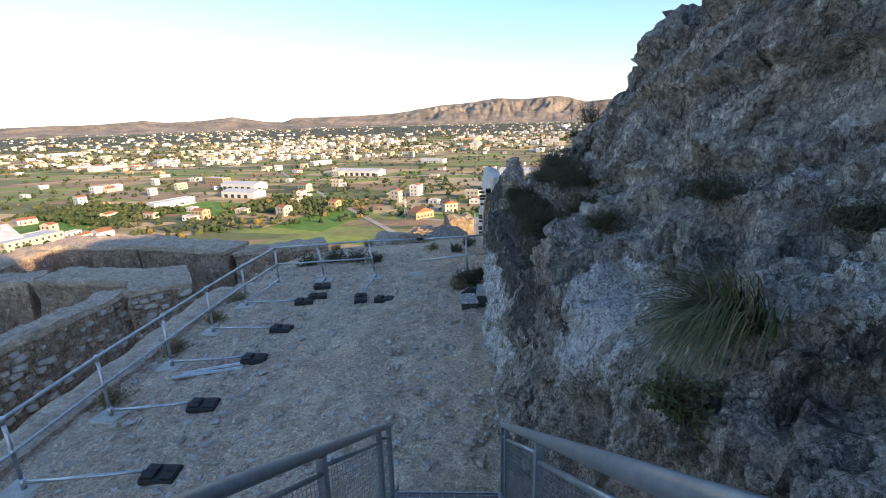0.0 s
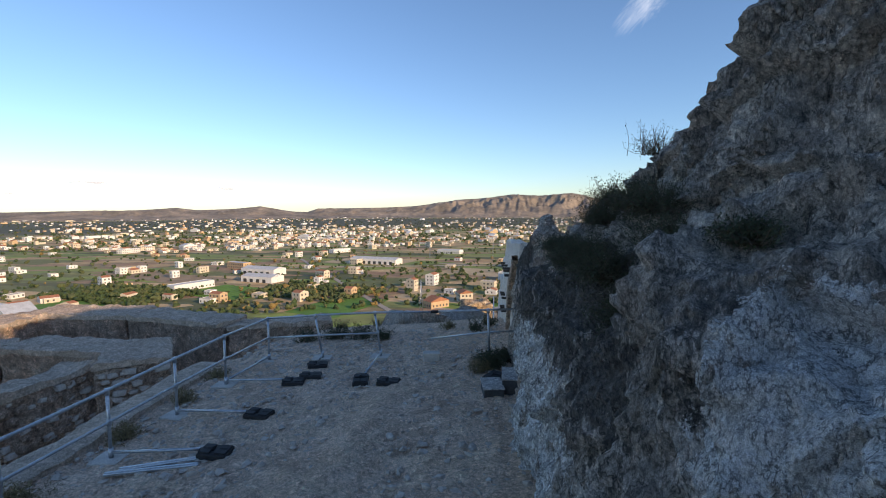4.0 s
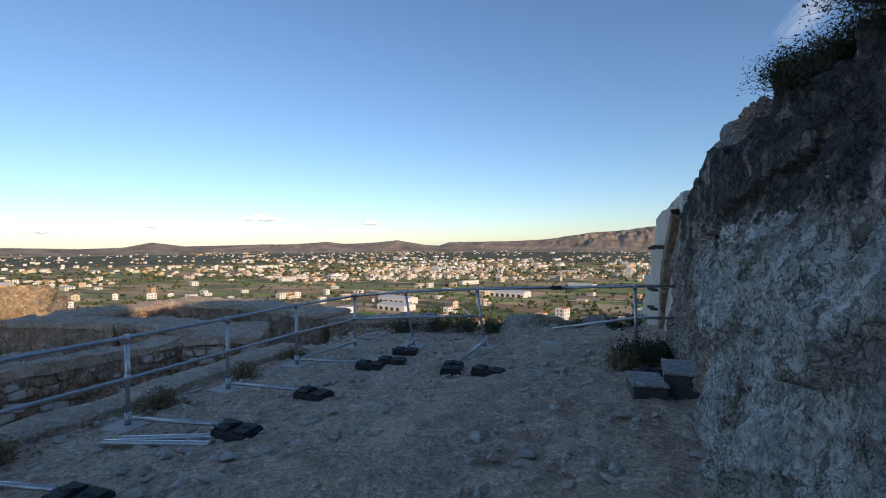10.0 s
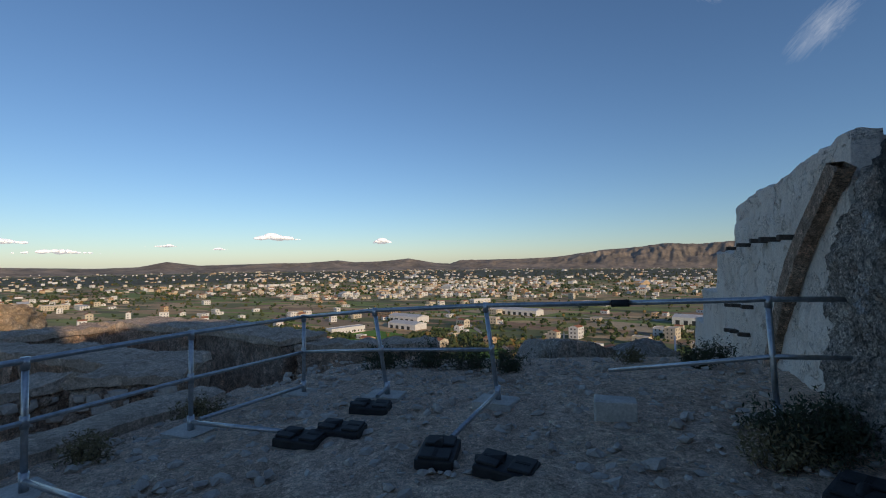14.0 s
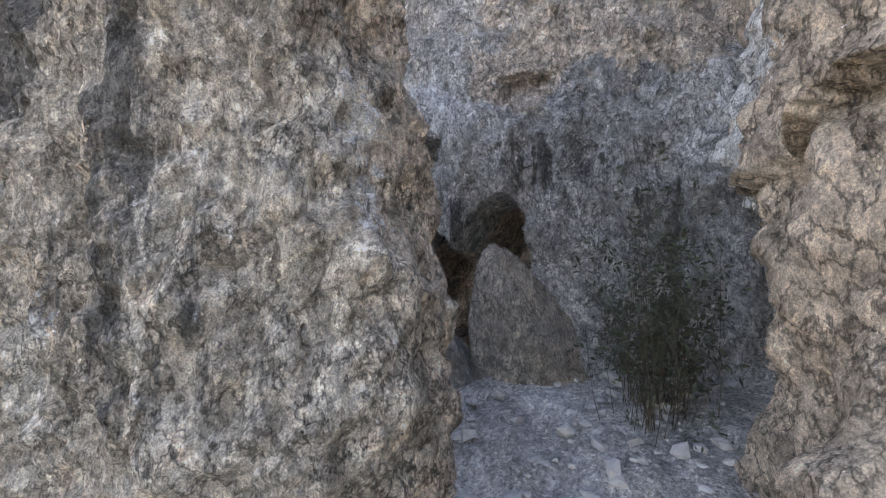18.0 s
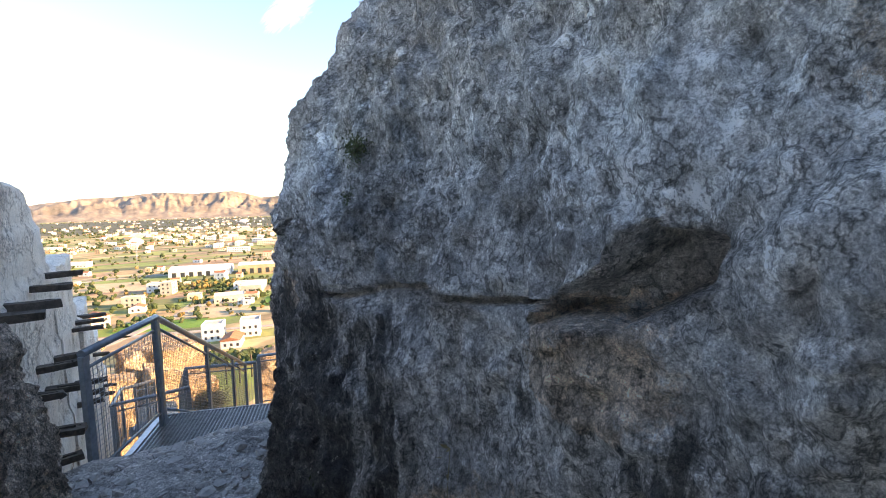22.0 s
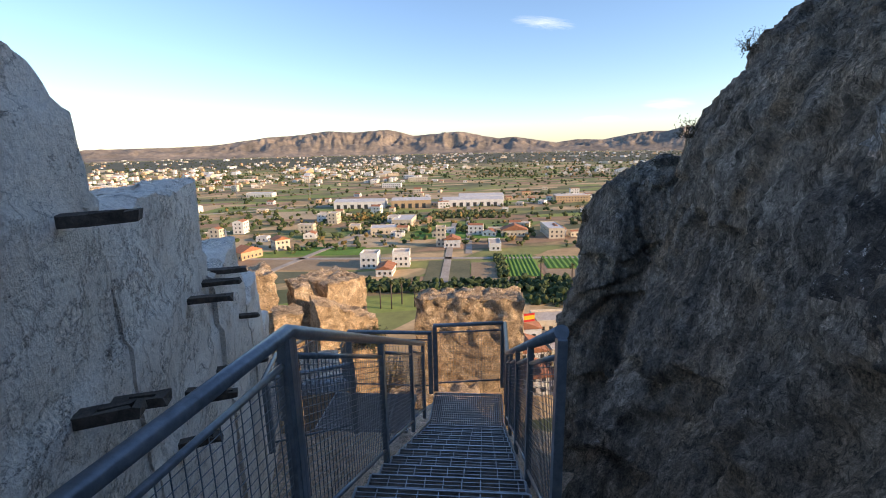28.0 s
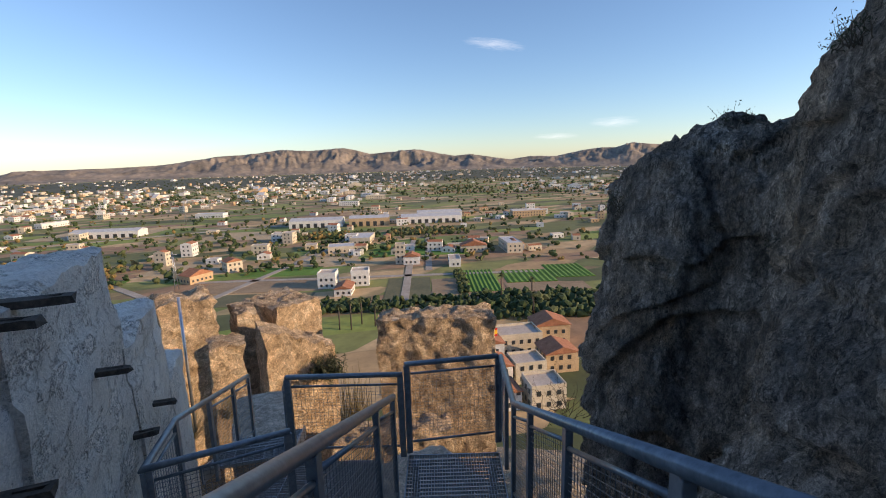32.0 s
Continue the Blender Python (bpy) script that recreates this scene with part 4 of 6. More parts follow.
def ruin_floor():
    xs, ys = np.arange(-36, -5.7, 0.3), np.arange(-10, 34, 0.3)
    X, Y = np.meshgrid(xs, ys, indexing="ij")
    p = np.stack([X.ravel(), Y.ravel(), np.zeros(X.size)], 1)
    p[:, 2] = -2.6 + 0.5 * fbm(p * 0.35, 4) + 0.10 * fbm(p * 1.6, 3) - np.clip(p[:, 1] - 18, 0, 20) * 0.55
    return p, grid_faces(len(xs), len(ys))


tagged(part("ground_ruins", np_mesh("ground_ruins", *ruin_floor()), GROUND), "bare earth between the ruined walls", "ground", kind="structure")

# steel grating walkways over the ruins
def grate_bm(w, l, pitch=0.05, bar=0.006, h=0.03, cross=0.25, frame_w=0.012):
    """A steel grating, w wide in x and l long in y, its top at z = 0: bearing bars along x, thin cross bars along y."""
    V, Fc = [], []
    cube = np.array([(0, 0, 0), (1, 0, 0), (1, 1, 0), (0, 1, 0), (0, 0, 1), (1, 0, 1), (1, 1, 1), (0, 1, 1)], float)
    quads = np.array([(0, 3, 2, 1), (4, 5, 6, 7), (0, 1, 5, 4), (1, 2, 6, 5), (2, 3, 7, 6), (3, 0, 4, 7)])

    def add(x0, x1, y0, y1, z0, z1):
        Fc.append(quads + 8 * len(V))
        V.append(cube * (x1 - x0, y1 - y0, z1 - z0) + (x0, y0, z0))
    y = pitch
    while y < l - pitch / 2:
        add(-w / 2, w / 2, y - bar / 2, y + bar / 2, -h, 0)
        y += pitch
    x = -w / 2 + cross
    while x < w / 2:
        add(x - 0.003, x + 0.003, 0, l, -0.012, -0.002)
        x += cross
    for x0, x1, y0, y1 in ((-w / 2 - frame_w, -w / 2, 0, l), (w / 2, w / 2 + frame_w, 0, l), (-w / 2, w / 2, -frame_w, 0), (-w / 2, w / 2, l, l + frame_w)):
        add(x0, x1, y0, y1, -h - 0.01, 0.003)
    return np_mesh("grating", np.concatenate(V), np.concatenate(Fc), False)


for x, y, z, w, l, turn in ((-7.5, 4.95, -0.45, 2.5, 13.6, 86.2), (-9.25, 7.0, -0.46, 1.0, 1.15, 82), (-20.9, 8.1, -0.46, 1.5, 1.0, 86)):
    t = thing("walkway", "dark steel grating walkway over the ruins", "walkway", "walkways over the ruins", pose(x, y, z, 0, 0, turn))
    part("grating", grate_bm(w, l, 0.07), PAINT, t)
    for sx in (-w / 2 - 0.05, w / 2 + 0.05):
        part("side_beam", box_bm(sx - 0.035, sx + 0.035, 0, l, -0.16, 0.02, 0.004), GALV, t)
        for fy in (0.2, l - 0.2):
            part("support", box_bm(sx - 0.04, sx + 0.04, fy - 0.04, fy + 0.04, -2.6, -0.16, 0.004), GALV, t)
t = thing("walkway_steps", "short steel steps down from the walkway", "stairs")
for k in range(5):
    part("tread", box_bm(-0.5, 0.5, 0.22 * k, 0.22 * k + 0.2, -0.05 - 0.19 * k, -0.02 - 0.19 * k, 0.003), PAINT, t, m=pose(-9.75, 7.6, -0.5, 0, 0, -14))
for s in (-0.52, 0.52):
    bm = bmesh.new()
    vs = [bm.verts.new((s + e, y, z + dz)) for y, z in ((-0.05, 0.0), (1.15, -1.0)) for dz in (-0.16, 0.06) for e in (-0.006, 0.006)]
    bmesh.ops.convex_hull(bm, input=vs)
    part("stringer", bm, PAINT, t, m=pose(-9.75, 7.6, -0.5, 0, 0, -14))

# ---- guard rail on the terrace ----
POSTS = [(-5.2, 4.5, -0.48), (-5.2, 6.0, -0.48), (-5.15, 7.46, -0.46), (-5.08, 8.95, -0.46), (-5.03, 10.38, -0.46), (-4.91, 11.77, -0.44), (-4.73, 13.38, -0.45), (-3.35, 13.18, -0.30), (-1.95, 13.07, -0.20), (0.5, 12.77, -0.07)]
LEAN = [(0, 0)] * 7 + [(-0.13, -0.06), (-0.12, -0.02), (-0.02, 0.1)]
tops = [(x + a, y + b, z + 0.99) for (x, y, z), (a, b) in zip(POSTS, LEAN)]
fence = thing("guard_rail", "galvanised steel guard rail with rubber counterweights", "fence")
for (x, y, z), (tx, ty, tz) in zip(POSTS, tops):
    p = part("post", tube_bm([(x, y, z), (tx, ty, tz - 0.02)], 0.024, 12), GALV, fence)
    part("foot_socket", tube_bm([(x, y, z - 0.02), (x, y, z + 0.13)], 0.034, 12), GALV, p)
    part("rail_clamp", tube_bm([(tx, ty, tz - 0.07), (tx, ty, tz + 0.03)], 0.032, 12), GALV, p)
    mx, my, mz = (x + tx) / 2, (y + ty) / 2, (z + tz) / 2 + 0.02
    if x < -1:
        part("rail_clamp", tube_bm([(mx, my, mz - 0.05), (mx, my, mz + 0.05)], 0.031, 12), GALV, p)
part("top_rail", tube_bm([(-5.2, 2.5, tops[0][2])] + tops[:7], 0.024, 12), GALV, fence)
part("top_rail", tube_bm(tops[6:9] + [(-0.7, 12.9, 0.86)], 0.024, 12), GALV, fence)
part("top_rail", tube_bm([(-0.7, 12.9, 0.86), tops[9], (1.06, 13.0, 0.92)], 0.024, 12), GALV, fence)
part("rail_joint", tube_bm([(-0.78, 12.91, 0.855), (-0.62, 12.89, 0.862)], 0.034, 12), RUBBER, fence, "black rail joint")
mids = [((x + a) / 2, (y + b) / 2, (z + c) / 2 + 0.02) for (x, y, z), (a, b, c) in zip(POSTS, tops)]
part("middle_rail", tube_bm([(-5.2, 2.5, mids[0][2])] + mids[:7], 0.021, 12), GALV, fence)
part("middle_rail", tube_bm(mids[6:9], 0.021, 12), GALV, fence)
part("middle_rail", tube_bm([(-0.83, 13.5, 0.08), mids[9], (1.06, 12.9, 0.45)], 0.021, 12), GALV, fence)


SLOT_SHADE = speckle_mat("slot_shade_black", (0.004, 0.004, 0.004), (0.008, 0.008, 0.008), 10)


def weight():
    """A rubber counterweight with a socket ridge, and dark strips for its hand slots."""
    t = thing("counterweight", "black moulded rubber counterweight with hand slots", "weight", "counterweights of the guard rail")
    part("block", box_bm(-0.21, 0.21, -0.15, 0.15, 0.0, 0.085, 0.02), RUBBER, t)
    for s in (-1, 1):
        part("raised_pad", box_bm(s * 0.115 - 0.08, s * 0.115 + 0.08, -0.12, 0.12, 0.083, 0.108, 0.01), RUBBER, t)
        # near-black strip on the pad, painted shade of an uncut hand slot
        part("slot_shade_strip", box_bm(s * 0.115 - 0.055, s * 0.115 + 0.055, -0.016, 0.016, 0.107, 0.1105), SLOT_SHADE, t)
    part("socket", tube_bm([(-0.23, 0, 0.06), (-0.02, 0, 0.10)], 0.036, 12), RUBBER, t)
    return t


W0 = weight()
WEIGHTS = [(6.08, -3.45, 2), (7.55, -3.7, 5), (8.96, -3.5, 1), (10.2, -3.45, -4), (11.7, -3.45, 8), (11.98, -3.2, 12), (12.7, -3.3, 15), (11.6, -2.05, -80), (11.42, -1.46, -4), (10.2, 0.9, 20)]
W0.matrix_basis = pose(-3.45, 6.08, float(ground_z(-3.45, 0)) - 0.01, 0, 4, 2)
for y, x, turn in WEIGHTS[1:-1]:
    copy_thing(W0, pose(x, y, float(ground_z(x, 0)) + 0.0, 0, 3, turn))


def slab(x, y, z, w, l, h, turn, mat=WHITE_STONE, name="foot_slab", label="pale concrete slab under a fence foot", group="slabs under the guard rail"):
    bm = box_bm(-w / 2, w / 2, -l / 2, l / 2, -h, 0, 0.012)
    r = random.Random(int(x * 100 + y * 10))
    for v in bm.verts:
        v.co += Vector((r.uniform(-0.012, 0.012), r.uniform(-0.012, 0.012), r.uniform(-0.004, 0.004)))
    return tagged(part(name, bm, mat, m=pose(x, y, z, 0, 0, turn)), label, "slab", group)


for i, (x, y, z) in enumerate(POSTS[1:], 1):
    if i < 9:
        slab(x - 0.02, y, z - 0.015, 0.42, 0.34, 0.11, (i * 37) % 24 - 12)
# legs from the posts to the counterweights
for (x, y, z), (wy, wx, _) in zip(POSTS[1:6], WEIGHTS[:5]):
    part("leg", tube_bm([(x, y, z + 0.06), (wx - 0.22, wy, float(ground_z(wx, 0)) + 0.09)], 0.023, 12), GALV, fence)
part("leg", tube_bm([(-4.73, 13.38, -0.39), (-4.88, 11.85, -0.37)], 0.023, 12), GALV, fence)
part("leg", tube_bm([(-3.35, 13.18, -0.24), (-3.33, 12.9, -0.27)], 0.023, 12), GALV, fence)
part("leg", tube_bm([(-1.95, 13.07, -0.14), (-2.03, 11.85, -0.2)], 0.023, 12), GALV, fence)
for k, (y0, y1) in enumerate(((8.50, 8.72), (8.58, 8.90))):
    a, b = (-4.8 + 0.15 * k, y0), (-3.6 + 0.1 * k, y1)
    bm = box_bm(0, math.dist(a, b), -0.045, 0.045, 0, 0.03, 0.006)
    bm2 = box_bm(0, math.dist(a, b), -0.012, 0.012, 0.028, 0.042, 0.003, bm)
    tagged(part("aluminium_profile", bm2, ALU, m=pose(a[0], a[1], float(ground_z(a[0], 0)) + 0.02 + 0.015 * k, 0, -3, math.degrees(math.atan2(b[1] - a[1], b[0] - a[0])))), "bare aluminium profile bar lying on the earth", "bar", "loose aluminium bars")
slab(-0.76, 12.72, 0.0, 0.36, 0.2, 0.2, 3, WHITE_STONE, "concrete_block", "pale concrete block lying on the terrace", "loose blocks")
slab(-0.86, 14.5, -0.28, 0.16, 0.12, 0.1, 20, WHITE_STONE, "concrete_block", "small pale stone block on the terrace", "loose blocks")
slab(0.42, 12.7, -0.03, 0.3, 0.25, 0.12, 40, ROCK_LOOSE, "foot_stone", "rough stone at the foot of the rail", "loose blocks")
slab(0.65, 12.85, -0.05, 0.24, 0.2, 0.1, 10, ROCK_LOOSE, "foot_stone", "rough stone at the foot of the rail", "loose blocks")
DARK_STEEL = speckle_mat("dark_grey_steel", (0.04, 0.042, 0.045), (0.08, 0.083, 0.088), 7, 0.6, 0.2, 5, 0.002)
for x, y, z0, w, l, h, turn in ((0.50, 10.75, -0.1, 0.34, 0.52, 0.17, 6), (0.86, 10.95, -0.1, 0.34, 0.62, 0.28, -4)):
    t = thing("equipment_box", "dark grey steel box on the ground by the cliff", "box", "boxes by the cliff", pose(x, y, z0, 0, 0, turn))
    part("body", box_bm(-w / 2, w / 2, -l / 2, l / 2, 0, h, 0.012), DARK_STEEL, t)
    part("lid", box_bm(-w / 2 - 0.012, w / 2 + 0.012, -l / 2 - 0.012, l / 2 + 0.012, h - 0.003, h + 0.022, 0.006), GRAVEL, t, "dusty grey lid")
tagged(copy_thing(W0, pose(0.55, 11.4, -0.09, 0, 0, 60)), "black moulded rubber counterweight behind the steel boxes")

# ---- steel stairs: helpers ----
def unit_wire():
    """A thin round wire, one metre long, along z."""
    c = [(math.cos(t), math.sin(t)) for t in (0, 1.571, 3.142, 4.712)]
    return np_mesh("wire", np.array([(0.0022 * x, 0.0022 * y, z) for z in (0, 1) for x, y in c]), [(i, (i + 1) % 4, 4 + (i + 1) % 4, 4 + i) for i in range(4)])


WIRE = unit_wire()
WIRE.materials.append(PAINT)


def wire_panel(t, a, b, low, high, pitch=0.05):
    """A welded wire panel under a railing, in the upright plane from a to b; low and high are its heights at both ends."""
    a, b = Vector(a), Vector(b)
    n, m = max(2, int((b - a).length / pitch)), max(2, int((high[0] - low[0]) / (pitch * 0.8)))

    def at(f, g):
        p = a + (b - a) * f
        lo, hi = low[0] + (low[1] - low[0]) * f, high[0] + (high[1] - high[0]) * f
        return Vector((p.x, p.y, lo + (hi - lo) * g))
    w = part("wire_panel", tube_bm([at(0, 1), at(1, 1)], 0.014, 8), PAINT, t)
    part("panel_bar", tube_bm([at(0, 0), at(1, 0)], 0.014, 8), PAINT, w)
    for p, q in [(at(i / n, 0), at(i / n, 1)) for i in range(n + 1)] + [(at(0, j / m), at(1, j / m)) for j in range(1, m)]:
        d = q - p
        part("wire", WIRE, None, w, m=Matrix.LocRotScale(p, d.to_track_quat("Z", "Y"), (1, 1, d.length)))
    return w


def railing(name, label, pts, posts, drop=1.05, panel=(0.12, 0.14), r=0.03):
    """A hand rail along pts, with flat posts at the given shares of each stretch, and framed wire panels between them."""
    t = thing(name, label, "railing", "railings of the steel stairs")
    part("hand_rail", tube_bm(pts, r, 14), PAINT, t)
    for a, b, ks in zip(pts, pts[1:], posts):
        a, b = Vector(a), Vector(b)
        d = b - a
        turn = math.degrees(math.atan2(d.y, d.x))
        for k in ks:
            p = a + d * k
            part("post", box_bm(-0.035, 0.035, -0.02, 0.02, -drop, -0.02, 0.004), PAINT, t, m=pose(*p, 0, 0, turn))
        for k0, k1 in zip(ks, ks[1:]):
            p, q = a + d * k0, a + d * k1
            u = d.normalized() * 0.04
            wire_panel(t, (p + u)[:2], (q - u)[:2], (p.z - drop + panel[1], q.z - drop + panel[1]), (p.z - panel[0], q.z - panel[0]))
    return t


def flight(name, label, top, end, width, steps, side_mat=PAINT):
    """Steel steps from top to end (centre line, tread heights)."""
    top, end = Vector(top), Vector(end)
    d = end - top
    run = Vector((d.x, d.y, 0))
    turn = math.degrees(math.atan2(run.y, run.x)) - 90
    t = thing(name, label, "stairs")
    me = grate_bm(width, 0.27, 0.034, 0.005, 0.03, 0.12)
    for k in range(1, steps):
        p = top + d * (k / steps)
        part("tread", me, GALV, t, m=pose(p.x, p.y, p.z, 0, 0, turn))
    n = Vector((run.y, -run.x, 0)).normalized()
    for s in (-1, 1):
        o = n * (width / 2 + 0.03) * s
        a, b = top + o, end + o
        bm = bmesh.new()
        up, th = Vector((0, 0, 0.13)), n * 0.008
        vs = [bm.verts.new(p + z + e) for p in (a, b + run.normalized() * 0.25) for z in (up * -1.2, up * 0.35) for e in (-th, th)]
        bmesh.ops.convex_hull(bm, input=vs)
        part("stringer", bm, side_mat, t)
    return t


# upper stairs, by which the walk begins
railing("stair_railing", "blue-grey painted steel stair railing with wire panels", [(-0.39, 5.38, 0.90), (-0.39, 1.0, 3.82), (-0.39, 0.0, 3.82)], [(0.01, 0.12, 0.45, 0.78, 1.0), (0.5, 1.0)], 1.0)
railing("stair_railing", "blue-grey painted steel stair railing with wire panels", [(0.75, 5.38, 0.91), (0.75, 1.0, 4.0), (0.75, 0.0, 4.0)], [(0.01, 0.1, 0.45, 0.78, 1.0), (0.5, 1.0)], 1.0)
flight("steel_stairs", "galvanised grating stairs down to the terrace", (0.18, 0.6, 2.85), (0.18, 5.35, -0.06), 1.05, 16)
t = thing("stair_landing", "steel grating landing above the terrace", "landing")
part("grating", grate_bm(1.05, 2.4, 0.05), GALV, t, m=pose(0.18, -1.8, 2.85))
for x in (-0.35, 0.71):
    for y in (-1.6, 0.5):
        part("support", box_bm(x - 0.04, x + 0.04, y - 0.04, y + 0.04, -0.4, 2.8, 0.004), PAINT, t)

# lower stairs beside the castle wall
DIRV = Vector((0.386, 0.923, 0)).normalized()
railing("stair_railing", "blue-grey painted railing beside the castle wall", [(1.885, 15.77, 0.95), (2.415, 16.68, 0.97), (3.935, 20.35, -0.86)], [(0.02, 0.98), (0.0, 0.4, 0.75, 0.99)], 1.07)
railing("stair_railing", "blue-grey painted railing beside the rock", [(3.445, 16.34, 0.95), (5.025, 20.08, -1.05), (5.475, 21.1, -1.07)], [(0.0, 0.28, 0.55, 0.8, 1.0), (0.5, 1.0)], 1.07)
railing("stair_railing", "blue-grey painted railing closing the landing", [(5.455, 21.13, -1.07), (4.385, 21.4, -1.07)], [(0.0, 0.98)], 1.12)
railing("stair_railing", "blue-grey painted railing along the lower landing", [(4.365, 21.43, -1.2), (3.135, 21.95, -1.2), (3.165, 24.18, -2.4)], [(0.02, 1.0), (0.3, 0.95)], 1.05)
railing("stair_railing", "blue-grey painted railing of the lower flight", [(3.065, 20.78, -1.2), (1.915, 20.72, -1.2), (2.055, 21.47, -1.2), (2.665, 23.95, -1.95)], [(0.02, 0.98), (0.0, 1.0), (0.35, 0.7, 1.0)], 1.05)
c0 = Vector((2.925, 16.51, -0.1))
flight("steel_stairs", "galvanised grating stairs between wall and rock", c0, c0 + DIRV * 3.95 + Vector((0, 0, -2.1)), 1.0, 12)
ang = math.degrees(math.atan2(DIRV.y, DIRV.x)) - 90
t = thing("stair_landing", "galvanised steel grating landing at the passage mouth", "landing")
part("grating", grate_bm(1.15, 1.1, 0.04, 0.004, 0.03, 0.034), GALV, t, m=pose(*(c0 - DIRV * 0.92), 0, 0, ang))
part("edge_beam", box_bm(-0.66, -0.6, 0, 1.1, -0.12, 0.012, 0.004), GALV, t, m=pose(*(c0 - DIRV * 0.92), 0, 0, ang))
for s in (-0.5, 0.5):
    part("support", box_bm(s - 0.04, s + 0.04, 0.9, 0.98, -5, -0.04, 0.004), PAINT, t, m=pose(*(c0 - DIRV * 0.92), 0, 0, ang))
c1 = c0 + DIRV * 3.98 + Vector((0, 0, -2.1))
t = thing("stair_landing", "galvanised steel grating landing below the stairs", "landing")
part("grating", grate_bm(1.05, 1.05, 0.06, 0.004, 0.03, 0.03), GALV, t, m=pose(*c1, 0, 0, ang))
part("grating", grate_bm(1.3, 0.95, 0.04), GALV, t, m=pose(c1.x - 1.35, c1.y + 0.6, c1.z - 0.004, 0, 0, ang))
for s in (-0.45, 0.45):
    part("support", box_bm(s - 0.04, s + 0.04, 0.9, 0.98, -5, -0.04, 0.004), PAINT, t, m=pose(*c1, 0, 0, ang))
flight("steel_stairs", "galvanised grating steps down towards the ruins", (2.62, 22.08, -2.25), (2.92, 24.08, -3.2), 0.95, 7)
slabc = part("ramp_concrete", rough_block(2.3, 3.2, 24.1, 26.0, -9, -3.25, 0.2, 0.02, 0.03, 3.3), PLASTER)
tagged(slabc, "pale concrete ramp below the steel steps", "ramp", kind="structure")
tagged(part("pole", tube_bm([(1.18, 29.0, -5.37), (1.19, 29.0, -1.82)], 0.035, 12), GALV), "leaning galvanised steel pole beside the ruins", "pole")

# ruined towers below the stairs, in the sun
def tower(name, label, x, y, w, l, z0, z1, turn, seed, step=0.16, amp=0.13, tilt=0.0):
    """A broken masonry mass; tilt: the fall of its top along its width."""
    cut = (lambda cx, cy: z1 - tilt * cx) if tilt else None
    return tagged(part(name, rough_block(-w / 2, w / 2, -l / 2, l / 2, z0, z1, step, amp * 0.9, 0.3, seed, cut), OCHRE, m=pose(x, y, 0, 0, 0, turn)), label, "ruin", "ruined towers below the castle")


tower("ruined_tower", "ochre rubble tower with a broken flat top", 4.0, 38.9, 2.3, 2.8, -16, -4.85, 28, 1.0, amp=0.06)
tower("ruined_tower", "broken ochre rubble wall beside the tower", 2.4, 37.2, 0.9, 2.0, -16, -4.6, 10, 5.0)
tower("ruined_tower", "ochre rubble wall with a sloping top below the tower", 4.2, 35.2, 2.7, 1.5, -16, -5.35, 12, 6.0, amp=0.07, tilt=0.45)
tower("ruined_tower", "small rounded ochre masonry stump", 1.85, 32.4, 0.95, 1.1, -14, -4.2, 5, 9.0)
tower("ruined_tower", "crumbled ochre rubble mass", 0.2, 37.0, 1.9, 2.2, -16, -3.75, 15, 12.0, amp=0.2)
tower("ruined_tower", "low crumbled ochre wall", -2.04, 37.18, 3.0, 1.6, -16, -4.7, 5, 15.0)
tower("ruined_wall_block", "tall ochre rubble wall with a ragged top", 10.36, 35.38, 5.2, 1.6, -20, -5.5, -21, 18.0)
tower("ruined_wall_block", "low ochre rubble wall in front of the tall one", 7.17, 32.18, 4.5, 1.0, -18, -8.6, -10, 22.0)
boulder("rock_crag", -43.0, 19.5, -2.6, 2.6, 3.0, 1.9, OCHRE, "ochre rock crag among the ruins", 41.0, 15)
boulder("rock_crag", -40.5, 26.6, -2.8, 2.4, 2.8, 1.6, OCHRE, "ochre rock crag among the ruins", 44.0, 35)
# ---- hill under and behind the castle ----
def hill():
    xs, ys = np.r_[np.linspace(-170, -40, 40), np.linspace(-38, 40, 140), np.linspace(42, 170, 40)], np.r_[np.linspace(-160, -12, 50), np.linspace(-10, 60, 130), np.linspace(62, 150, 40)]
    X, Y = np.meshgrid(xs, ys, indexing="ij")
    p = np.stack([X.ravel(), Y.ravel(), np.zeros(X.size)], 1)
    x, y = p[:, 0], p[:, 1]
    d = (np.maximum(np.abs(x + 12) - 22, 0) ** 2 + np.maximum(np.abs(y - 2) - 11, 0) ** 2) ** 0.5
    z = -3.6 - 0.62 * d + 2.2 * fbm(p * 0.07, 5) + 0.5 * fbm(p * 0.5, 3)
    z -= 4.0 * np.clip((y - 14) / 8, 0, 1) * np.clip((x - 0.5) / 2, 0, 1) * np.clip((14 - x) / 6, 0, 1)
    # three unseen summits, added to keep the low sun off the terrace
    m = 20 * np.exp(-(((x - 36) / 17) ** 2 + ((y + 24) / 17) ** 2)) + 15 * np.exp(-(((x - 19) / 8.5) ** 2 + ((y + 11) / 13) ** 2)) + 8 * np.exp(-(((x - 11) / 4.5) ** 2 + ((y - 3) / 9) ** 2))
    p[:, 2] = np.maximum(z, -63) + m * 1.2
    return p, grid_faces(len(xs), len(ys))


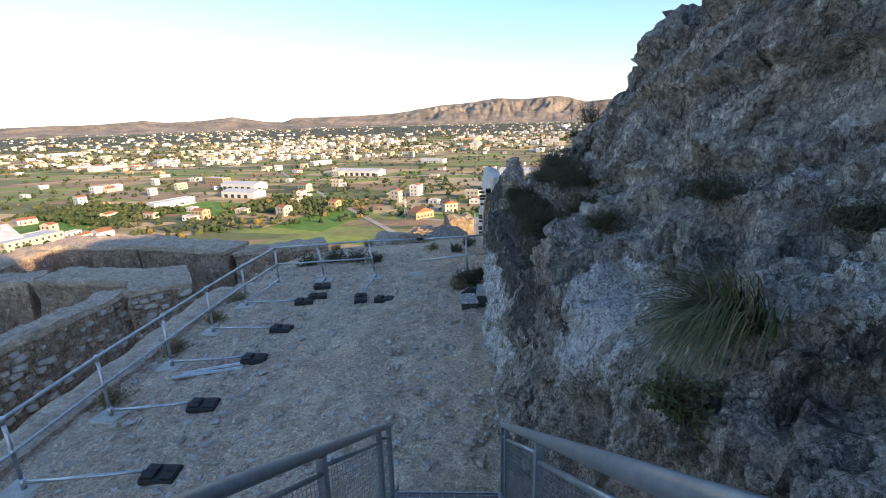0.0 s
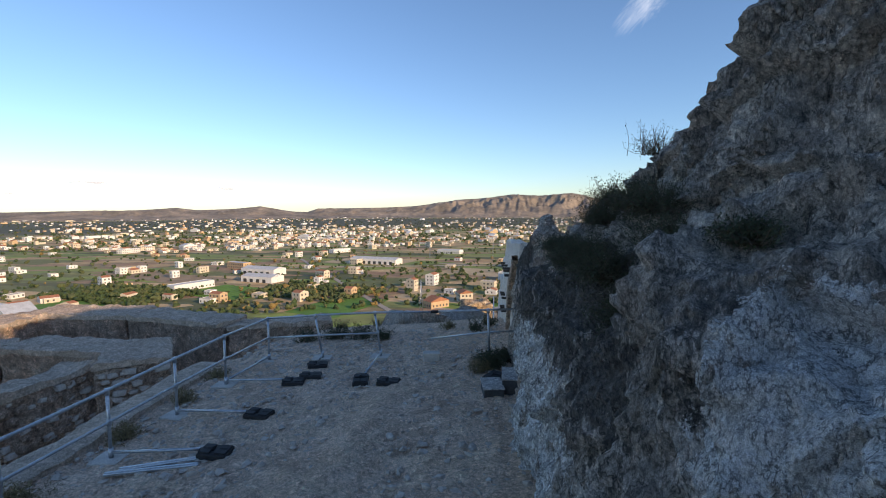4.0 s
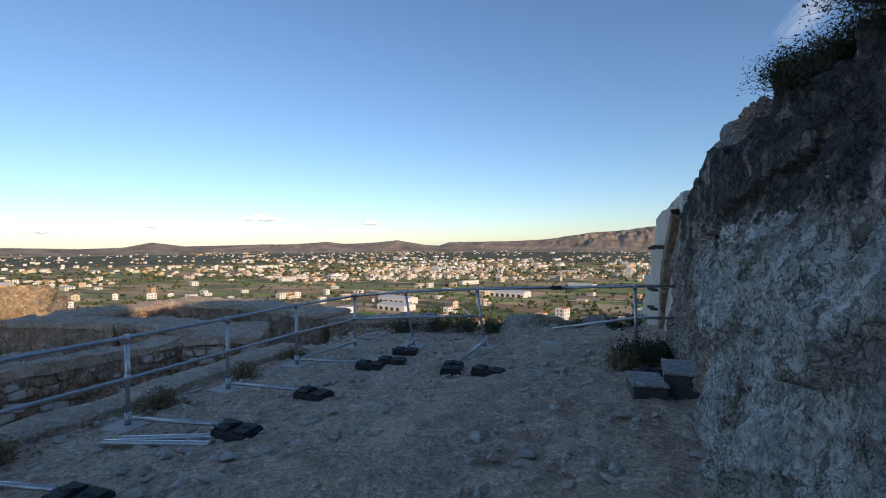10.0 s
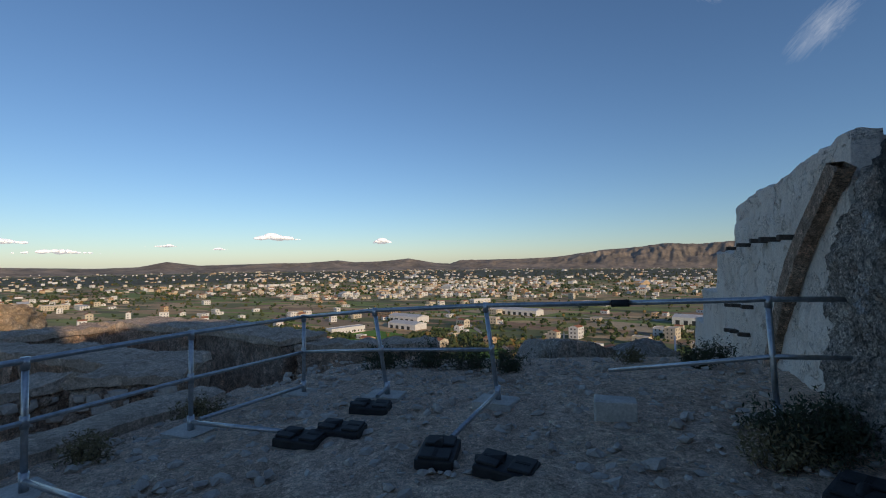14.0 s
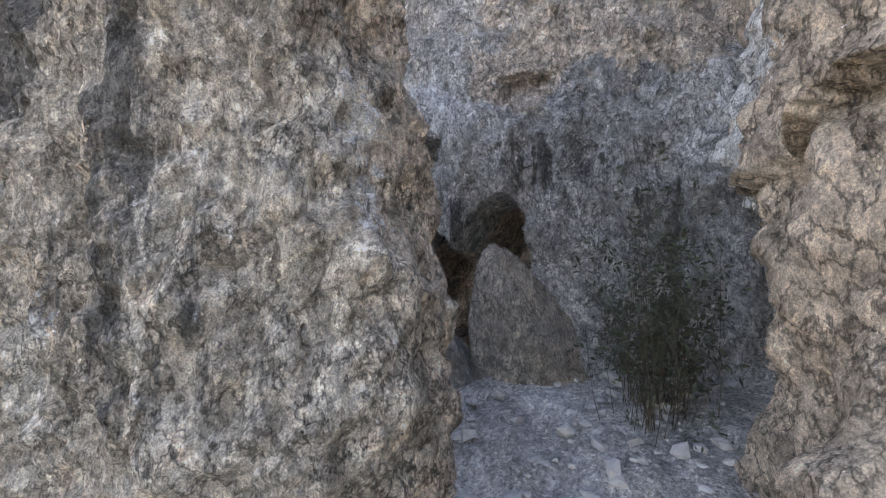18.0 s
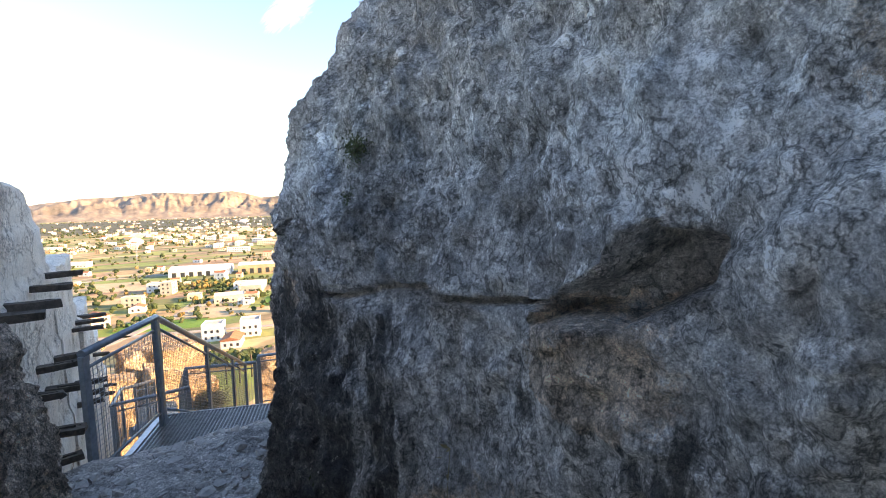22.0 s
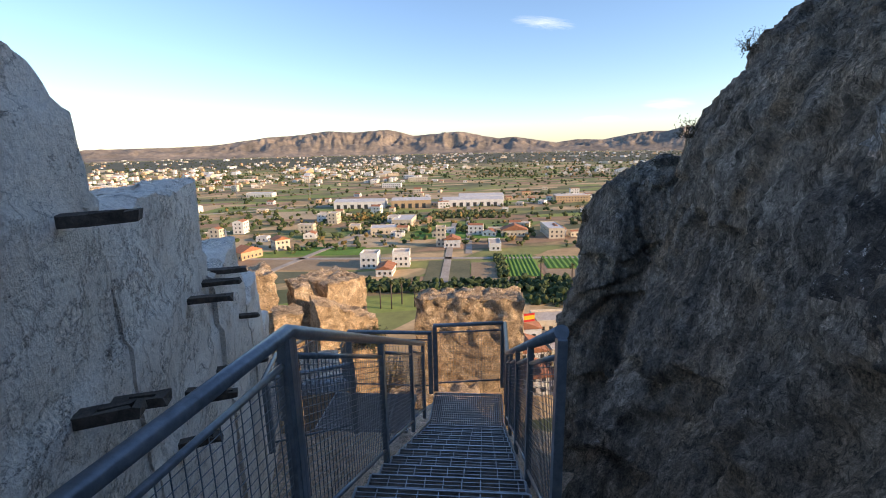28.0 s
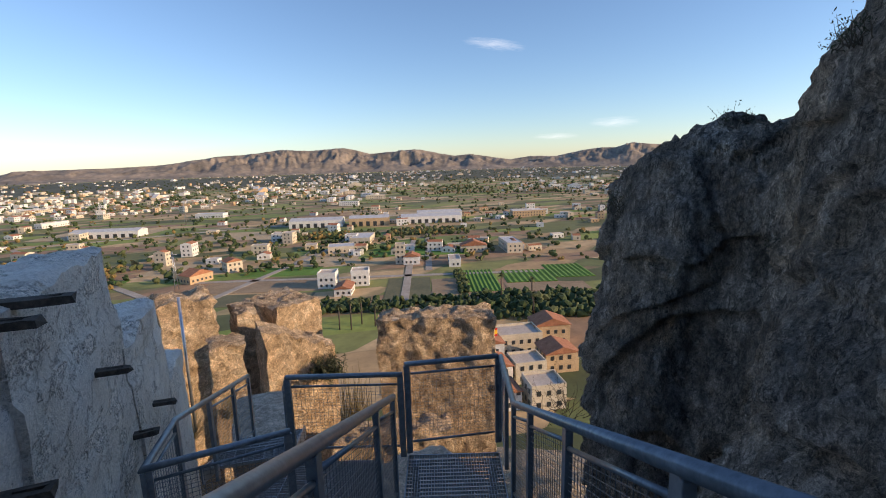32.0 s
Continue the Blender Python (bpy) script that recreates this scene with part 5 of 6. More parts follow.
HILL = rock_mat("dry_hillside", (0.17, 0.13, 0.09), (0.30, 0.235, 0.16), (0.44, 0.37, 0.28), (0.11, 0.115, 0.055), None, 0.5)
tagged(part("ground_hill", np_mesh("ground_hill", *hill()), HILL), "dry rocky castle hill with sparse scrub", "hill", kind="structure")
boulder("rock_knoll", -2.2, 20.2, -1.4, 1.6, 1.5, 0.75, ROCK_LOOSE, "low tan rock knoll at the terrace end", 31.0, 10)
boulder("rock_knoll", -0.2, 21.0, -1.5, 1.3, 1.0, 0.7, ROCK_LOOSE, "low tan rock knoll at the terrace end", 35.0, 50)

# ---- plain ----
PLAIN_Z = -60.0


def field_mat():
    m, nt, b = mat_nodes("farmland", 0.95)
    c = nt.nodes.new("ShaderNodeTexCoord")
    mp = nt.nodes.new("ShaderNodeMapping")
    mp.inputs["Rotation"].default_value = (0, 0, radians(24))
    mp.inputs["Scale"].default_value = (1 / 58, 1 / 19, 1)
    nt.links.new(c.outputs["Object"], mp.inputs["Vector"])
    vo = nt.nodes.new("ShaderNodeTexVoronoi")
    vo.voronoi_dimensions, vo.distance = "2D", "CHEBYCHEV"
    vo.inputs["Scale"].default_value, vo.inputs["Randomness"].default_value = 1.0, 0.72
    nt.links.new(mp.outputs["Vector"], vo.inputs["Vector"])
    sep = nt.nodes.new("ShaderNodeSeparateColor")
    nt.links.new(vo.outputs["Color"], sep.inputs["Color"])
    col = n_ramp(nt, sep.outputs[0], [(0.0, (0.06, 0.085, 0.03)), (0.14, (0.15, 0.235, 0.04)), (0.25, (0.42, 0.285, 0.145)), (0.40, (0.115, 0.145, 0.045)), (0.51, (0.52, 0.37, 0.20)), (0.66, (0.20, 0.225, 0.065)), (0.78, (0.30, 0.185, 0.11)), (0.90, (0.22, 0.285, 0.055))])
    col.node.color_ramp.interpolation = "CONSTANT"
    edge = n_ramp(nt, vo.outputs["Distance"], [(0.44, 0.0), (0.52, 1.0)])
    col = n_mix(nt, n_mix(nt, 0.5, (0, 0, 0), edge), col, (0.09, 0.115, 0.045))
    pos = n_pos(nt)
    col = n_mix(nt, 0.8, col, n_ramp(nt, n_noise(nt, pos, 0.12, 8, 0.7), [(0.3, 0.6), (0.7, 1.35)]), "MULTIPLY")
    big = n_ramp(nt, n_noise(nt, pos, 0.0018, 4, 0.6), [(0.35, 0.0), (0.65, 1.0)])
    col = n_mix(nt, n_mix(nt, 0.25, (0, 0, 0), big), col, (0.42, 0.33, 0.19))
    # a dark green belt across the far plain, before the mountains
    far_off = nt.nodes.new("ShaderNodeVectorMath")
    far_off.operation = "LENGTH"
    nt.links.new(pos, far_off.inputs[0])
    ring = n_math(nt, "ADD", far_off.outputs["Value"], n_math(nt, "MULTIPLY", n_noise(nt, pos, 0.004, 6, 0.7), 1200))
    belt = n_ramp(nt, n_math(nt, "DIVIDE", ring, 5000), [(0.42, 0.0), (0.47, 0.92), (0.76, 0.92), (0.80, 0.0)])
    col = n_mix(nt, belt, col, n_ramp(nt, n_noise(nt, pos, 0.02, 8, 0.75), [(0.4, (0.022, 0.032, 0.026)), (0.62, (0.085, 0.095, 0.06)), (0.7, (0.22, 0.20, 0.14))]))
    nt.links.new(col, b.inputs["Base Color"])
    return m


bm = bmesh.new()
bmesh.ops.create_grid(bm, x_segments=48, y_segments=48, size=4950)
tagged(part("ground_plain", bm, field_mat(), m=pose(0, 0, PLAIN_Z)), "wide irrigated farmland plain with small fields", "ground", kind="structure")


def field(x, y, w, l, turn, mat, label, rows=0):
    """A tilled field, a low sheet of soil or crop, with ridges where rows show."""
    n = max(2, rows * 2 + 1)
    bm = bmesh.new()
    cols = []
    for i in range(n):
        cx = -w / 2 + w * i / (n - 1)
        z = 0.12 + (0.35 if rows and i % 2 else 0.0)
        cols.append((bm.verts.new((cx, -l / 2, z)), bm.verts.new((cx, l / 2, z))))
    for a, b in zip(cols, cols[1:]):
        bm.faces.new((a[0], b[0], b[1], a[1]))
    for s in (0, 1):
        lo = [bm.verts.new((c[s].co.x, c[s].co.y, -0.3)) for c in cols]
        for a, b, c, d in zip(cols, cols[1:], lo, lo[1:]):
            bm.faces.new((a[s], c, d, b[s]) if s == 0 else (b[s], d, c, a[s]))
    return tagged(part("field", bm, mat, m=pose(x, y, PLAIN_Z, 0, 0, turn)), label, "field", "fields of the plain", "structure")


GREEN = speckle_mat("green_crop", (0.07, 0.17, 0.02), (0.13, 0.26, 0.035), 0.08, 0.95, 0.3, 12, 0.2)
DRYF = speckle_mat("dry_brown_soil", (0.24, 0.17, 0.10), (0.36, 0.27, 0.17), 0.05, 0.95, 0.3, 14, 0.2)
GREYF = speckle_mat("dark_tilled_soil", (0.09, 0.10, 0.055), (0.17, 0.165, 0.09), 0.05, 0.95, 0.3, 14, 0.2)
TANF = speckle_mat("pale_dry_field", (0.40, 0.30, 0.17), (0.52, 0.42, 0.27), 0.05, 0.95, 0.3, 14, 0.2)
T0 = -21
for x, y, w, l, mat, rows, lab in ((112, 226, 17, 44, GREEN, 8, "bright green vegetable field"), (138, 222, 26, 26, GREEN, 9, "bright green vegetable field with rows"), (164, 222, 22, 30, GREEN, 8, "bright green vegetable field"), (135, 200, 40, 14, DRYF, 0, "bare brown tilled field"), (92, 218, 20, 40, DRYF, 0, "bare brown tilled field"), (72, 226, 22, 48, GREYF, 0, "dull green-brown fallow field"), (8, 268, 64, 22, DRYF, 0, "bare reddish-brown field"), (-2, 246, 62, 20, GREYF, 0, "dark tilled field"), (112, 318, 66, 30, GREEN, 0, "bright green crop field"), (20, 300, 42, 22, GREEN, 0, "small green field"), (52, 330, 40, 60, TANF, 0, "pale dry field with scattered sheds"), (-190, 345, 66, 46, GREEN, 10, "bright green vegetable field"), (-260, 300, 60, 70, GREEN, 0, "green citrus plot"), (-300, 420, 160, 40, DRYF, 0, "long bare brown field"), (-90, 300, 40, 60, GREEN, 0, "green plot"), (-30, 340, 50, 40, TANF, 0, "pale dry field"), (0, 470, 70, 50, TANF, 0, "pale dry field"), (160, 560, 90, 40, TANF, 0, "pale dry field"), (-130, 560, 100, 60, TANF, 0, "pale dry field")):
    field(x, y, w, l, T0, mat, lab, rows)
ROADM = speckle_mat("pale_road", (0.30, 0.27, 0.23), (0.42, 0.38, 0.33), 0.1, 0.95, 0.0)
for x, y, w, l, turn in ((80, 250, 4, 260, T0), (60, 262, 190, 4, T0), (36, 330, 4, 220, -35), (-120, 400, 4, 420, 30), (-40, 520, 420, 5, 8), (150, 400, 4, 300, T0), (100, 500, 300, 4, T0 + 4)):
    r = part("road", box_bm(-w / 2, w / 2, -l / 2, l / 2, -0.3, 0.3), ROADM, m=pose(x, y, PLAIN_Z, 0, 0, turn))
    tagged(r, "narrow pale farm road", "road", kind="structure")

# ---- houses of the plain ----
WALLS = [speckle_mat(n, a, c, 0.4, 0.9, 0.0) for n, a, c in (("white_render", (0.66, 0.64, 0.60), (0.80, 0.78, 0.74)), ("cream_render", (0.55, 0.47, 0.35), (0.68, 0.60, 0.47)), ("ochre_render", (0.48, 0.33, 0.19), (0.58, 0.42, 0.26)))]
TILE = speckle_mat("terracotta_roof", (0.30, 0.12, 0.06), (0.45, 0.20, 0.11), 0.6, 0.9, 0.0)
FLATR = speckle_mat("pale_flat_roof", (0.42, 0.36, 0.30), (0.58, 0.52, 0.46), 0.3, 0.9, 0.0)
DARKW = speckle_mat("dark_window", (0.03, 0.035, 0.04), (0.06, 0.065, 0.07), 1.0, 0.3, 0.0)
GREYR = speckle_mat("grey_sheet_roof", (0.45, 0.46, 0.47), (0.62, 0.63, 0.64), 0.3, 0.7, 0.0)


def far_houses(n, rmin, rmax, name, seed, azr=(-95, 62)):
    """Far houses of the plain, each a walled box with a gabled or flat roof and dark windows, joined."""
    r = np.random.RandomState(seed)
    V, Fc, Mi = [], [], []
    k = 0
    while k < n:
        az = radians(r.uniform(*azr))
        d = (rmin ** -0.35 + r.rand() * (rmax ** -0.35 - rmin ** -0.35)) ** (1 / -0.35)
        x, y = d * math.sin(az), d * math.cos(az)
        dens = pn(np.array([[x / 260, y / 260, 3.7]]))[0] + 0.6 * pn(np.array([[x / 900, y / 900, 9.1]]))[0]
        if dens < r.uniform(-0.35, 0.45):
            continue
        k += 1
        big = r.rand() < 0.07
        w, l = (r.uniform(16, 38), r.uniform(9, 16)) if big else (r.uniform(4.5, 10), r.uniform(5, 12))
        h = r.uniform(5, 7) if big else r.choice([3.2, 3.6, 6.2, 6.6, 9.0], p=[0.38, 0.3, 0.2, 0.1, 0.02])
        gable = r.rand() < (0.2 if big else 0.42)
        a = radians(T0 + r.choice([0, 90]) + r.normal(0, 9))
        wall = int(r.choice([0, 1, 2], p=[0.52, 0.33, 0.15]))
        roof = 5 if big else (3 if gable else 4)
        rise = w * 0.17 if gable else 0.3
        loc = [(-w / 2, -l / 2, -1), (w / 2, -l / 2, -1), (w / 2, l / 2, -1), (-w / 2, l / 2, -1), (-w / 2, -l / 2, h), (w / 2, -l / 2, h), (w / 2, l / 2, h), (-w / 2, l / 2, h)]
        fs = [((0, 1, 5, 4), wall), ((1, 2, 6, 5), wall), ((2, 3, 7, 6), wall), ((3, 0, 4, 7), wall)]
        if gable:
            loc += [(0, -l / 2, h + rise), (0, l / 2, h + rise)]
            fs += [((4, 5, 8), wall), ((6, 7, 9), wall), ((5, 6, 9, 8), roof), ((7, 4, 8, 9), roof)]
        else:
            loc += [(-w / 2 + 0.3, -l / 2 + 0.3, h - 0.3), (w / 2 - 0.3, -l / 2 + 0.3, h - 0.3), (w / 2 - 0.3, l / 2 - 0.3, h - 0.3), (-w / 2 + 0.3, l / 2 - 0.3, h - 0.3)]
            fs += [((4, 5, 9, 8), wall), ((5, 6, 10, 9), wall), ((6, 7, 11, 10), wall), ((7, 4, 8, 11), wall), ((8, 9, 10, 11), roof)]
        if d < 1100:
            for s, ln, ax in ((-1, w, 0), (1, w, 0), (-1, l, 1), (1, l, 1)):
                for zz in np.arange(1.0, h - 1.6, 2.9):
                    for u in np.arange(-ln / 2 + 1.6, ln / 2 - 1.2, 3.1):
                        b0 = len(loc)
                        o = s * ((l if ax == 0 else w) / 2 + 0.04)
                        q = [(u, zz), (u + 1.1, zz), (u + 1.1, zz + 1.3), (u, zz + 1.3)]
                        loc += [(c, o, z) if ax == 0 else (o, c, z) for c, z in q]
                        fs.append(((b0, b0 + 1, b0 + 2, b0 + 3), 6))
        c, s = math.cos(a), math.sin(a)
        p = np.array(loc)
        base = sum(len(v) for v in V[-1:]) + (far_houses.off if V else 0)
        far_houses.off = base
        V.append(np.stack([p[:, 0] * c - p[:, 1] * s + x, p[:, 0] * s + p[:, 1] * c + y, p[:, 2] + PLAIN_Z], 1))
        Fc += [tuple(int(i + base) for i in f) for f, _ in fs]
        Mi += [m for _, m in fs]
    me = np_mesh(name, np.concatenate(V), Fc, False)
    for m in (*WALLS, TILE, FLATR, GREYR, DARKW):
        me.materials.append(m)
    me.polygons.foreach_set("material_index", Mi)
    ob = new(name, me)
    return tagged(ob, "white and ochre houses and sheds scattered over the plain", "houses", kind="stuff")


far_houses.off = 0
far_houses(240, 330, 900, "plain_houses_near", 4)
far_houses.off = 0
far_houses(2900, 800, 4200, "plain_houses_far", 5)


def house(x, y, w, l, h, turn, wall_mat, roof="flat", label="white rendered farmhouse with a flat roof", floors=2):
    t = thing("house", label, "house", "houses below the castle", pose(x, y, PLAIN_Z, 0, 0, turn))
    part("wall", box_bm(-w / 2, w / 2, -l / 2, l / 2, -1, h, 0.02), wall_mat, t)
    if roof == "flat":
        part("roof", box_bm(-w / 2 + 0.3, w / 2 - 0.3, -l / 2 + 0.3, l / 2 - 0.3, h - 0.1, h + 0.06), FLATR, t)
        for x0, x1, y0, y1 in ((-w / 2, w / 2, -l / 2, -l / 2 + 0.3), (-w / 2, w / 2, l / 2 - 0.3, l / 2), (-w / 2, -w / 2 + 0.3, -l / 2 + 0.3, l / 2 - 0.3), (w / 2 - 0.3, w / 2, -l / 2 + 0.3, l / 2 - 0.3)):
            part("parapet", box_bm(x0, x1, y0, y1, h + 0.003, h + 0.8), wall_mat, t)
    else:
        bm = bmesh.new()
        vs = [bm.verts.new(c) for c in ((-w / 2 - 0.4, -l / 2 - 0.4, h), (w / 2 + 0.4, -l / 2 - 0.4, h), (w / 2 + 0.4, l / 2 + 0.4, h), (-w / 2 - 0.4, l / 2 + 0.4, h), (0, -l / 2 - 0.4, h + w * 0.2), (0, l / 2 + 0.4, h + w * 0.2), (-w / 2 - 0.4, -l / 2 - 0.4, h - 0.2), (w / 2 + 0.4, l / 2 + 0.4, h - 0.2))]
        bmesh.ops.convex_hull(bm, input=vs)
        part("roof", bm, TILE, t, "terracotta tile roof")
    for f in range(floors):
        z = 1.0 + f * 3.0
        for u in np.arange(-w / 2 + 1.3, w / 2 - 1.2, 2.6):
            for s in (-1, 1):
                part("window", box_bm(u, u + 1.1, s * l / 2 - 0.06, s * l / 2 + 0.06, z, z + 1.3), DARKW, t)
        for u in np.arange(-l / 2 + 1.3, l / 2 - 1.2, 2.6):
            for s in (-1, 1):
                part("window", box_bm(s * w / 2 - 0.06, s * w / 2 + 0.06, u, u + 1.1, z, z + 1.3), DARKW, t)
    return t


house(38, 252, 9, 9, 7.5, T0, WALLS[0])
house(54, 249, 9, 9, 7.5, T0 + 4, WALLS[0])
house(43, 236, 8, 12, 3.6, T0, WALLS[0], "gable", "white rendered cottage with a terracotta roof", 1)
house(88, 287, 6, 6, 12, T0, WALLS[1], "flat", "narrow grey-white tower house", 4)
house(94, 283, 10, 8, 5, T0, WALLS[0], "gable", "white rendered house with a terracotta roof", 1)
house(116, 268, 16, 7, 4, T0 + 90, WALLS[0], "flat", "long low white farm building", 1)
house(-26, 300, 14, 9, 4.5, 40, WALLS[2], "gable", "ochre farmhouse with a terracotta roof", 1)
house(-8, 318, 9, 9, 6.5, 20, WALLS[1], "gable", "cream farmhouse with a terracotta roof", 2)
house(145, 300, 18, 9, 4.5, T0, WALLS[1], "gable", "cream farmhouse with a terracotta roof", 1)
house(172, 292, 14, 9, 4.5, T0, WALLS[0], "gable", "white farmhouse with a terracotta roof", 1)
for x, y, w, l, h, mat, lab in ((69, 502, 52, 26, 7, WALLS[0], "long white industrial shed"), (118, 481, 40, 22, 8, WALLS[2], "long yellow-ochre industrial shed"), (180, 468, 62, 24, 7, WALLS[0], "long white industrial shed"), (205, 505, 50, 20, 6, WALLS[0], "long white industrial shed"), (-118, 540, 60, 18, 6, WALLS[0], "long white greenhouse shed"), (-210, 445, 40, 18, 6, WALLS[0], "long white farm shed"), (-190, 400, 34, 16, 5, WALLS[0], "long white farm shed")):
    t = thing("industrial_shed", lab, "shed", "industrial sheds of the plain", pose(x, y, PLAIN_Z, 0, 0, T0 + 4))
    part("wall", box_bm(-w / 2, w / 2, -l / 2, l / 2, -1, h), mat, t)
    bm = bmesh.new()
    bmesh.ops.convex_hull(bm, input=[bm.verts.new(c) for c in ((-w / 2, -l / 2, h + 0.02), (w / 2, -l / 2, h + 0.02), (w / 2, l / 2, h + 0.02), (-w / 2, l / 2, h + 0.02), (-w / 2, 0, h + 2), (w / 2, 0, h + 2))])
    part("roof", bm, GREYR, t)
    for u in np.arange(-w / 2 + 3, w / 2 - 3, 7):
        part("gate", box_bm(u, u + 3.5, -l / 2 - 0.08, -l / 2 + 0.05, 0, h * 0.6), DARKW, t)
# village roofs close below the rock
for i, (x, y, w, l, h, turn) in enumerate(((66, 138, 12, 10, 7, -14), (80, 140, 14, 10, 6.5, -14), (94, 142, 12, 9, 7, -18), (62, 124, 9, 9, 6, -10), (72, 122, 9, 8, 5.5, -12), (84, 124, 10, 9, 6, -14), (58, 112, 8, 8, 5, -10), (68, 108, 9, 8, 6, -14))):
    house(x, y, w, l, h, turn, WALLS[i % 3], "flat" if i % 3 == 1 else "gable", "terracotta-roofed village house below the castle", 2)
tagged(part("flag_pole", tube_bm([(57, 118, -56), (57, 118, -42)], 0.12, 8), GALV), "tall steel flag pole below the castle", "pole")
fl = thing("flag", "small red and yellow striped flag on a pole", "flag", "", pose(57.2, 118, -44.2))
for z0, z1, c in ((0, 0.6, (0.5, 0.02, 0.02)), (0.6, 1.7, (0.75, 0.42, 0.02)), (1.7, 2.3, (0.5, 0.02, 0.02))):
    part("stripe", box_bm(0, 3.2, -0.03, 0.03, z0, z1), speckle_mat("flag_cloth", c, c, 1.0, 0.8, 0.0), fl)

# ---- trees of the plain ----
LEAF = [speckle_mat(n, a, c, 0.3, 0.9, 0.0) for n, a, c in (("dark_foliage", (0.025, 0.045, 0.014), (0.06, 0.09, 0.025)), ("olive_foliage", (0.06, 0.075, 0.025), (0.11, 0.125, 0.045)), ("autumn_foliage", (0.18, 0.12, 0.035), (0.26, 0.18, 0.06)))]


def crowns(pts, sizes, name, label, seed, mats=(0.55, 0.35, 0.10), lumps=3, tall=1.0):
    """Far tree crowns, each several uneven clumps, joined."""
    r = np.random.RandomState(seed)
    t = (1 + 5 ** 0.5) / 2
    base = np.array([(-1, t, 0), (1, t, 0), (-1, -t, 0), (1, -t, 0), (0, -1, t), (0, 1, t), (0, -1, -t), (0, 1, -t), (t, 0, -1), (t, 0, 1), (-t, 0, -1), (-t, 0, 1)]) / 1.9
    tri = np.array([(0, 11, 5), (0, 5, 1), (0, 1, 7), (0, 7, 10), (0, 10, 11), (1, 5, 9), (5, 11, 4), (11, 10, 2), (10, 7, 6), (7, 1, 8), (3, 9, 4), (3, 4, 2), (3, 2, 6), (3, 6, 8), (3, 8, 9), (4, 9, 5), (2, 4, 11), (6, 2, 10), (8, 6, 7), (9, 8, 1)])
    n = len(pts)
    idx = np.repeat(np.arange(n), lumps)
    off = r.normal(size=(n * lumps, 3)) * (0.45, 0.45, 0.25)
    sc = sizes[idx] * r.uniform(0.45, 0.8, n * lumps)
    cen = pts[idx] + off * sizes[idx][:, None] * (1, 1, tall) + np.stack([0 * sc, 0 * sc, sizes[idx] * 0.75 * tall], 1)
    v = base[None] * (1 + 0.28 * r.normal(size=(n * lumps, 12, 1))) * sc[:, None, None] * (1, 1, tall) + cen[:, None]
    f = tri[None] + 12 * np.arange(n * lumps)[:, None, None]
    me = np_mesh(name, v.reshape(-1, 3), f.reshape(-1, 3), False)
    for m in LEAF:
        me.materials.append(m)
    kind = r.choice(3, n, p=mats)
    me.polygons.foreach_set("material_index", np.repeat(kind[idx], 20).astype(np.int32))
    return tagged(new(name, me), label, "trees", kind="stuff")


def scatter(n, rmin, rmax, seed, azr=(-95, 62)):
    r = np.random.RandomState(seed)
    az = np.radians(r.uniform(*azr, n * 3))
    d = (rmin ** -0.4 + r.rand(n * 3) * (rmax ** -0.4 - rmin ** -0.4)) ** (1 / -0.4)
    p = np.stack([d * np.sin(az), d * np.cos(az), np.full(n * 3, PLAIN_Z)], 1)
    keep = pn(p / 120) + 0.5 * pn(p / 33 + 4) > r.uniform(-0.5, 0.5, n * 3)
    return p[keep][:n], r


pts, r = scatter(3200, 300, 1100, 1)
crowns(pts, r.uniform(0.8, 2.6, len(pts)), "plain_trees_near", "dark scattered trees among the fields", 2, lumps=3)
pts, r = scatter(7500, 900, 4200, 3)
crowns(pts, r.uniform(1.6, 3.8, len(pts)), "plain_trees_far", "dark trees and hedges of the far plain", 4, lumps=2)


def rows_of_trees(x, y, w, l, dx, dy, size, name, label, seed, turn=T0, mats=(0.3, 0.7, 0.0), skip=0.06):
    r = np.random.RandomState(seed)
    U, W = np.meshgrid(np.arange(-w / 2, w / 2, dx), np.arange(-l / 2, l / 2, dy))
    u, v = U.ravel() + r.normal(0, 0.25, U.size), W.ravel() + r.normal(0, 0.25, U.size)
    k = r.rand(U.size) > skip
    c, s = math.cos(radians(turn)), math.sin(radians(turn))
    p = np.stack([u * c - v * s + x, u * s + v * c + y, np.full(U.size, PLAIN_Z)], 1)[k]
    crowns(p, size * r.uniform(0.8, 1.2, len(p)), name, label, seed, mats, 3)


rows_of_trees(62, 204, 120, 16, 4.0, 4.2, 2.1, "citrus_grove", "dark green citrus grove in rows", 11, mats=(0.9, 0.1, 0))
rows_of_trees(128, 172, 70, 34, 4.2, 4.4, 2.3, "citrus_grove", "dark green citrus grove in rows", 12, mats=(0.8, 0.2, 0))
rows_of_trees(62, 425, 70, 30, 5, 7, 2.2, "yellow_orchard", "yellow-green orchard in rows", 13, mats=(0.1, 0.5, 0.4))
rows_of_trees(150, 400, 66, 30, 5, 7, 2.2, "yellow_orchard", "yellow-green orchard in rows", 14, mats=(0.2, 0.6, 0.2))
rows_of_trees(102, 228, 3, 44, 2.5, 2.6, 1.6, "hedge_row", "dark green hedge between fields", 15, mats=(0.7, 0.3, 0))
rows_of_trees(-260, 330, 110, 60, 5, 5, 2.2, "citrus_grove", "dark green citrus grove in rows", 16, mats=(0.6, 0.4, 0))
rows_of_trees(-120, 350, 90, 60, 5, 6, 2.2, "citrus_grove", "olive green citrus grove in rows", 17, mats=(0.4, 0.5, 0.1))


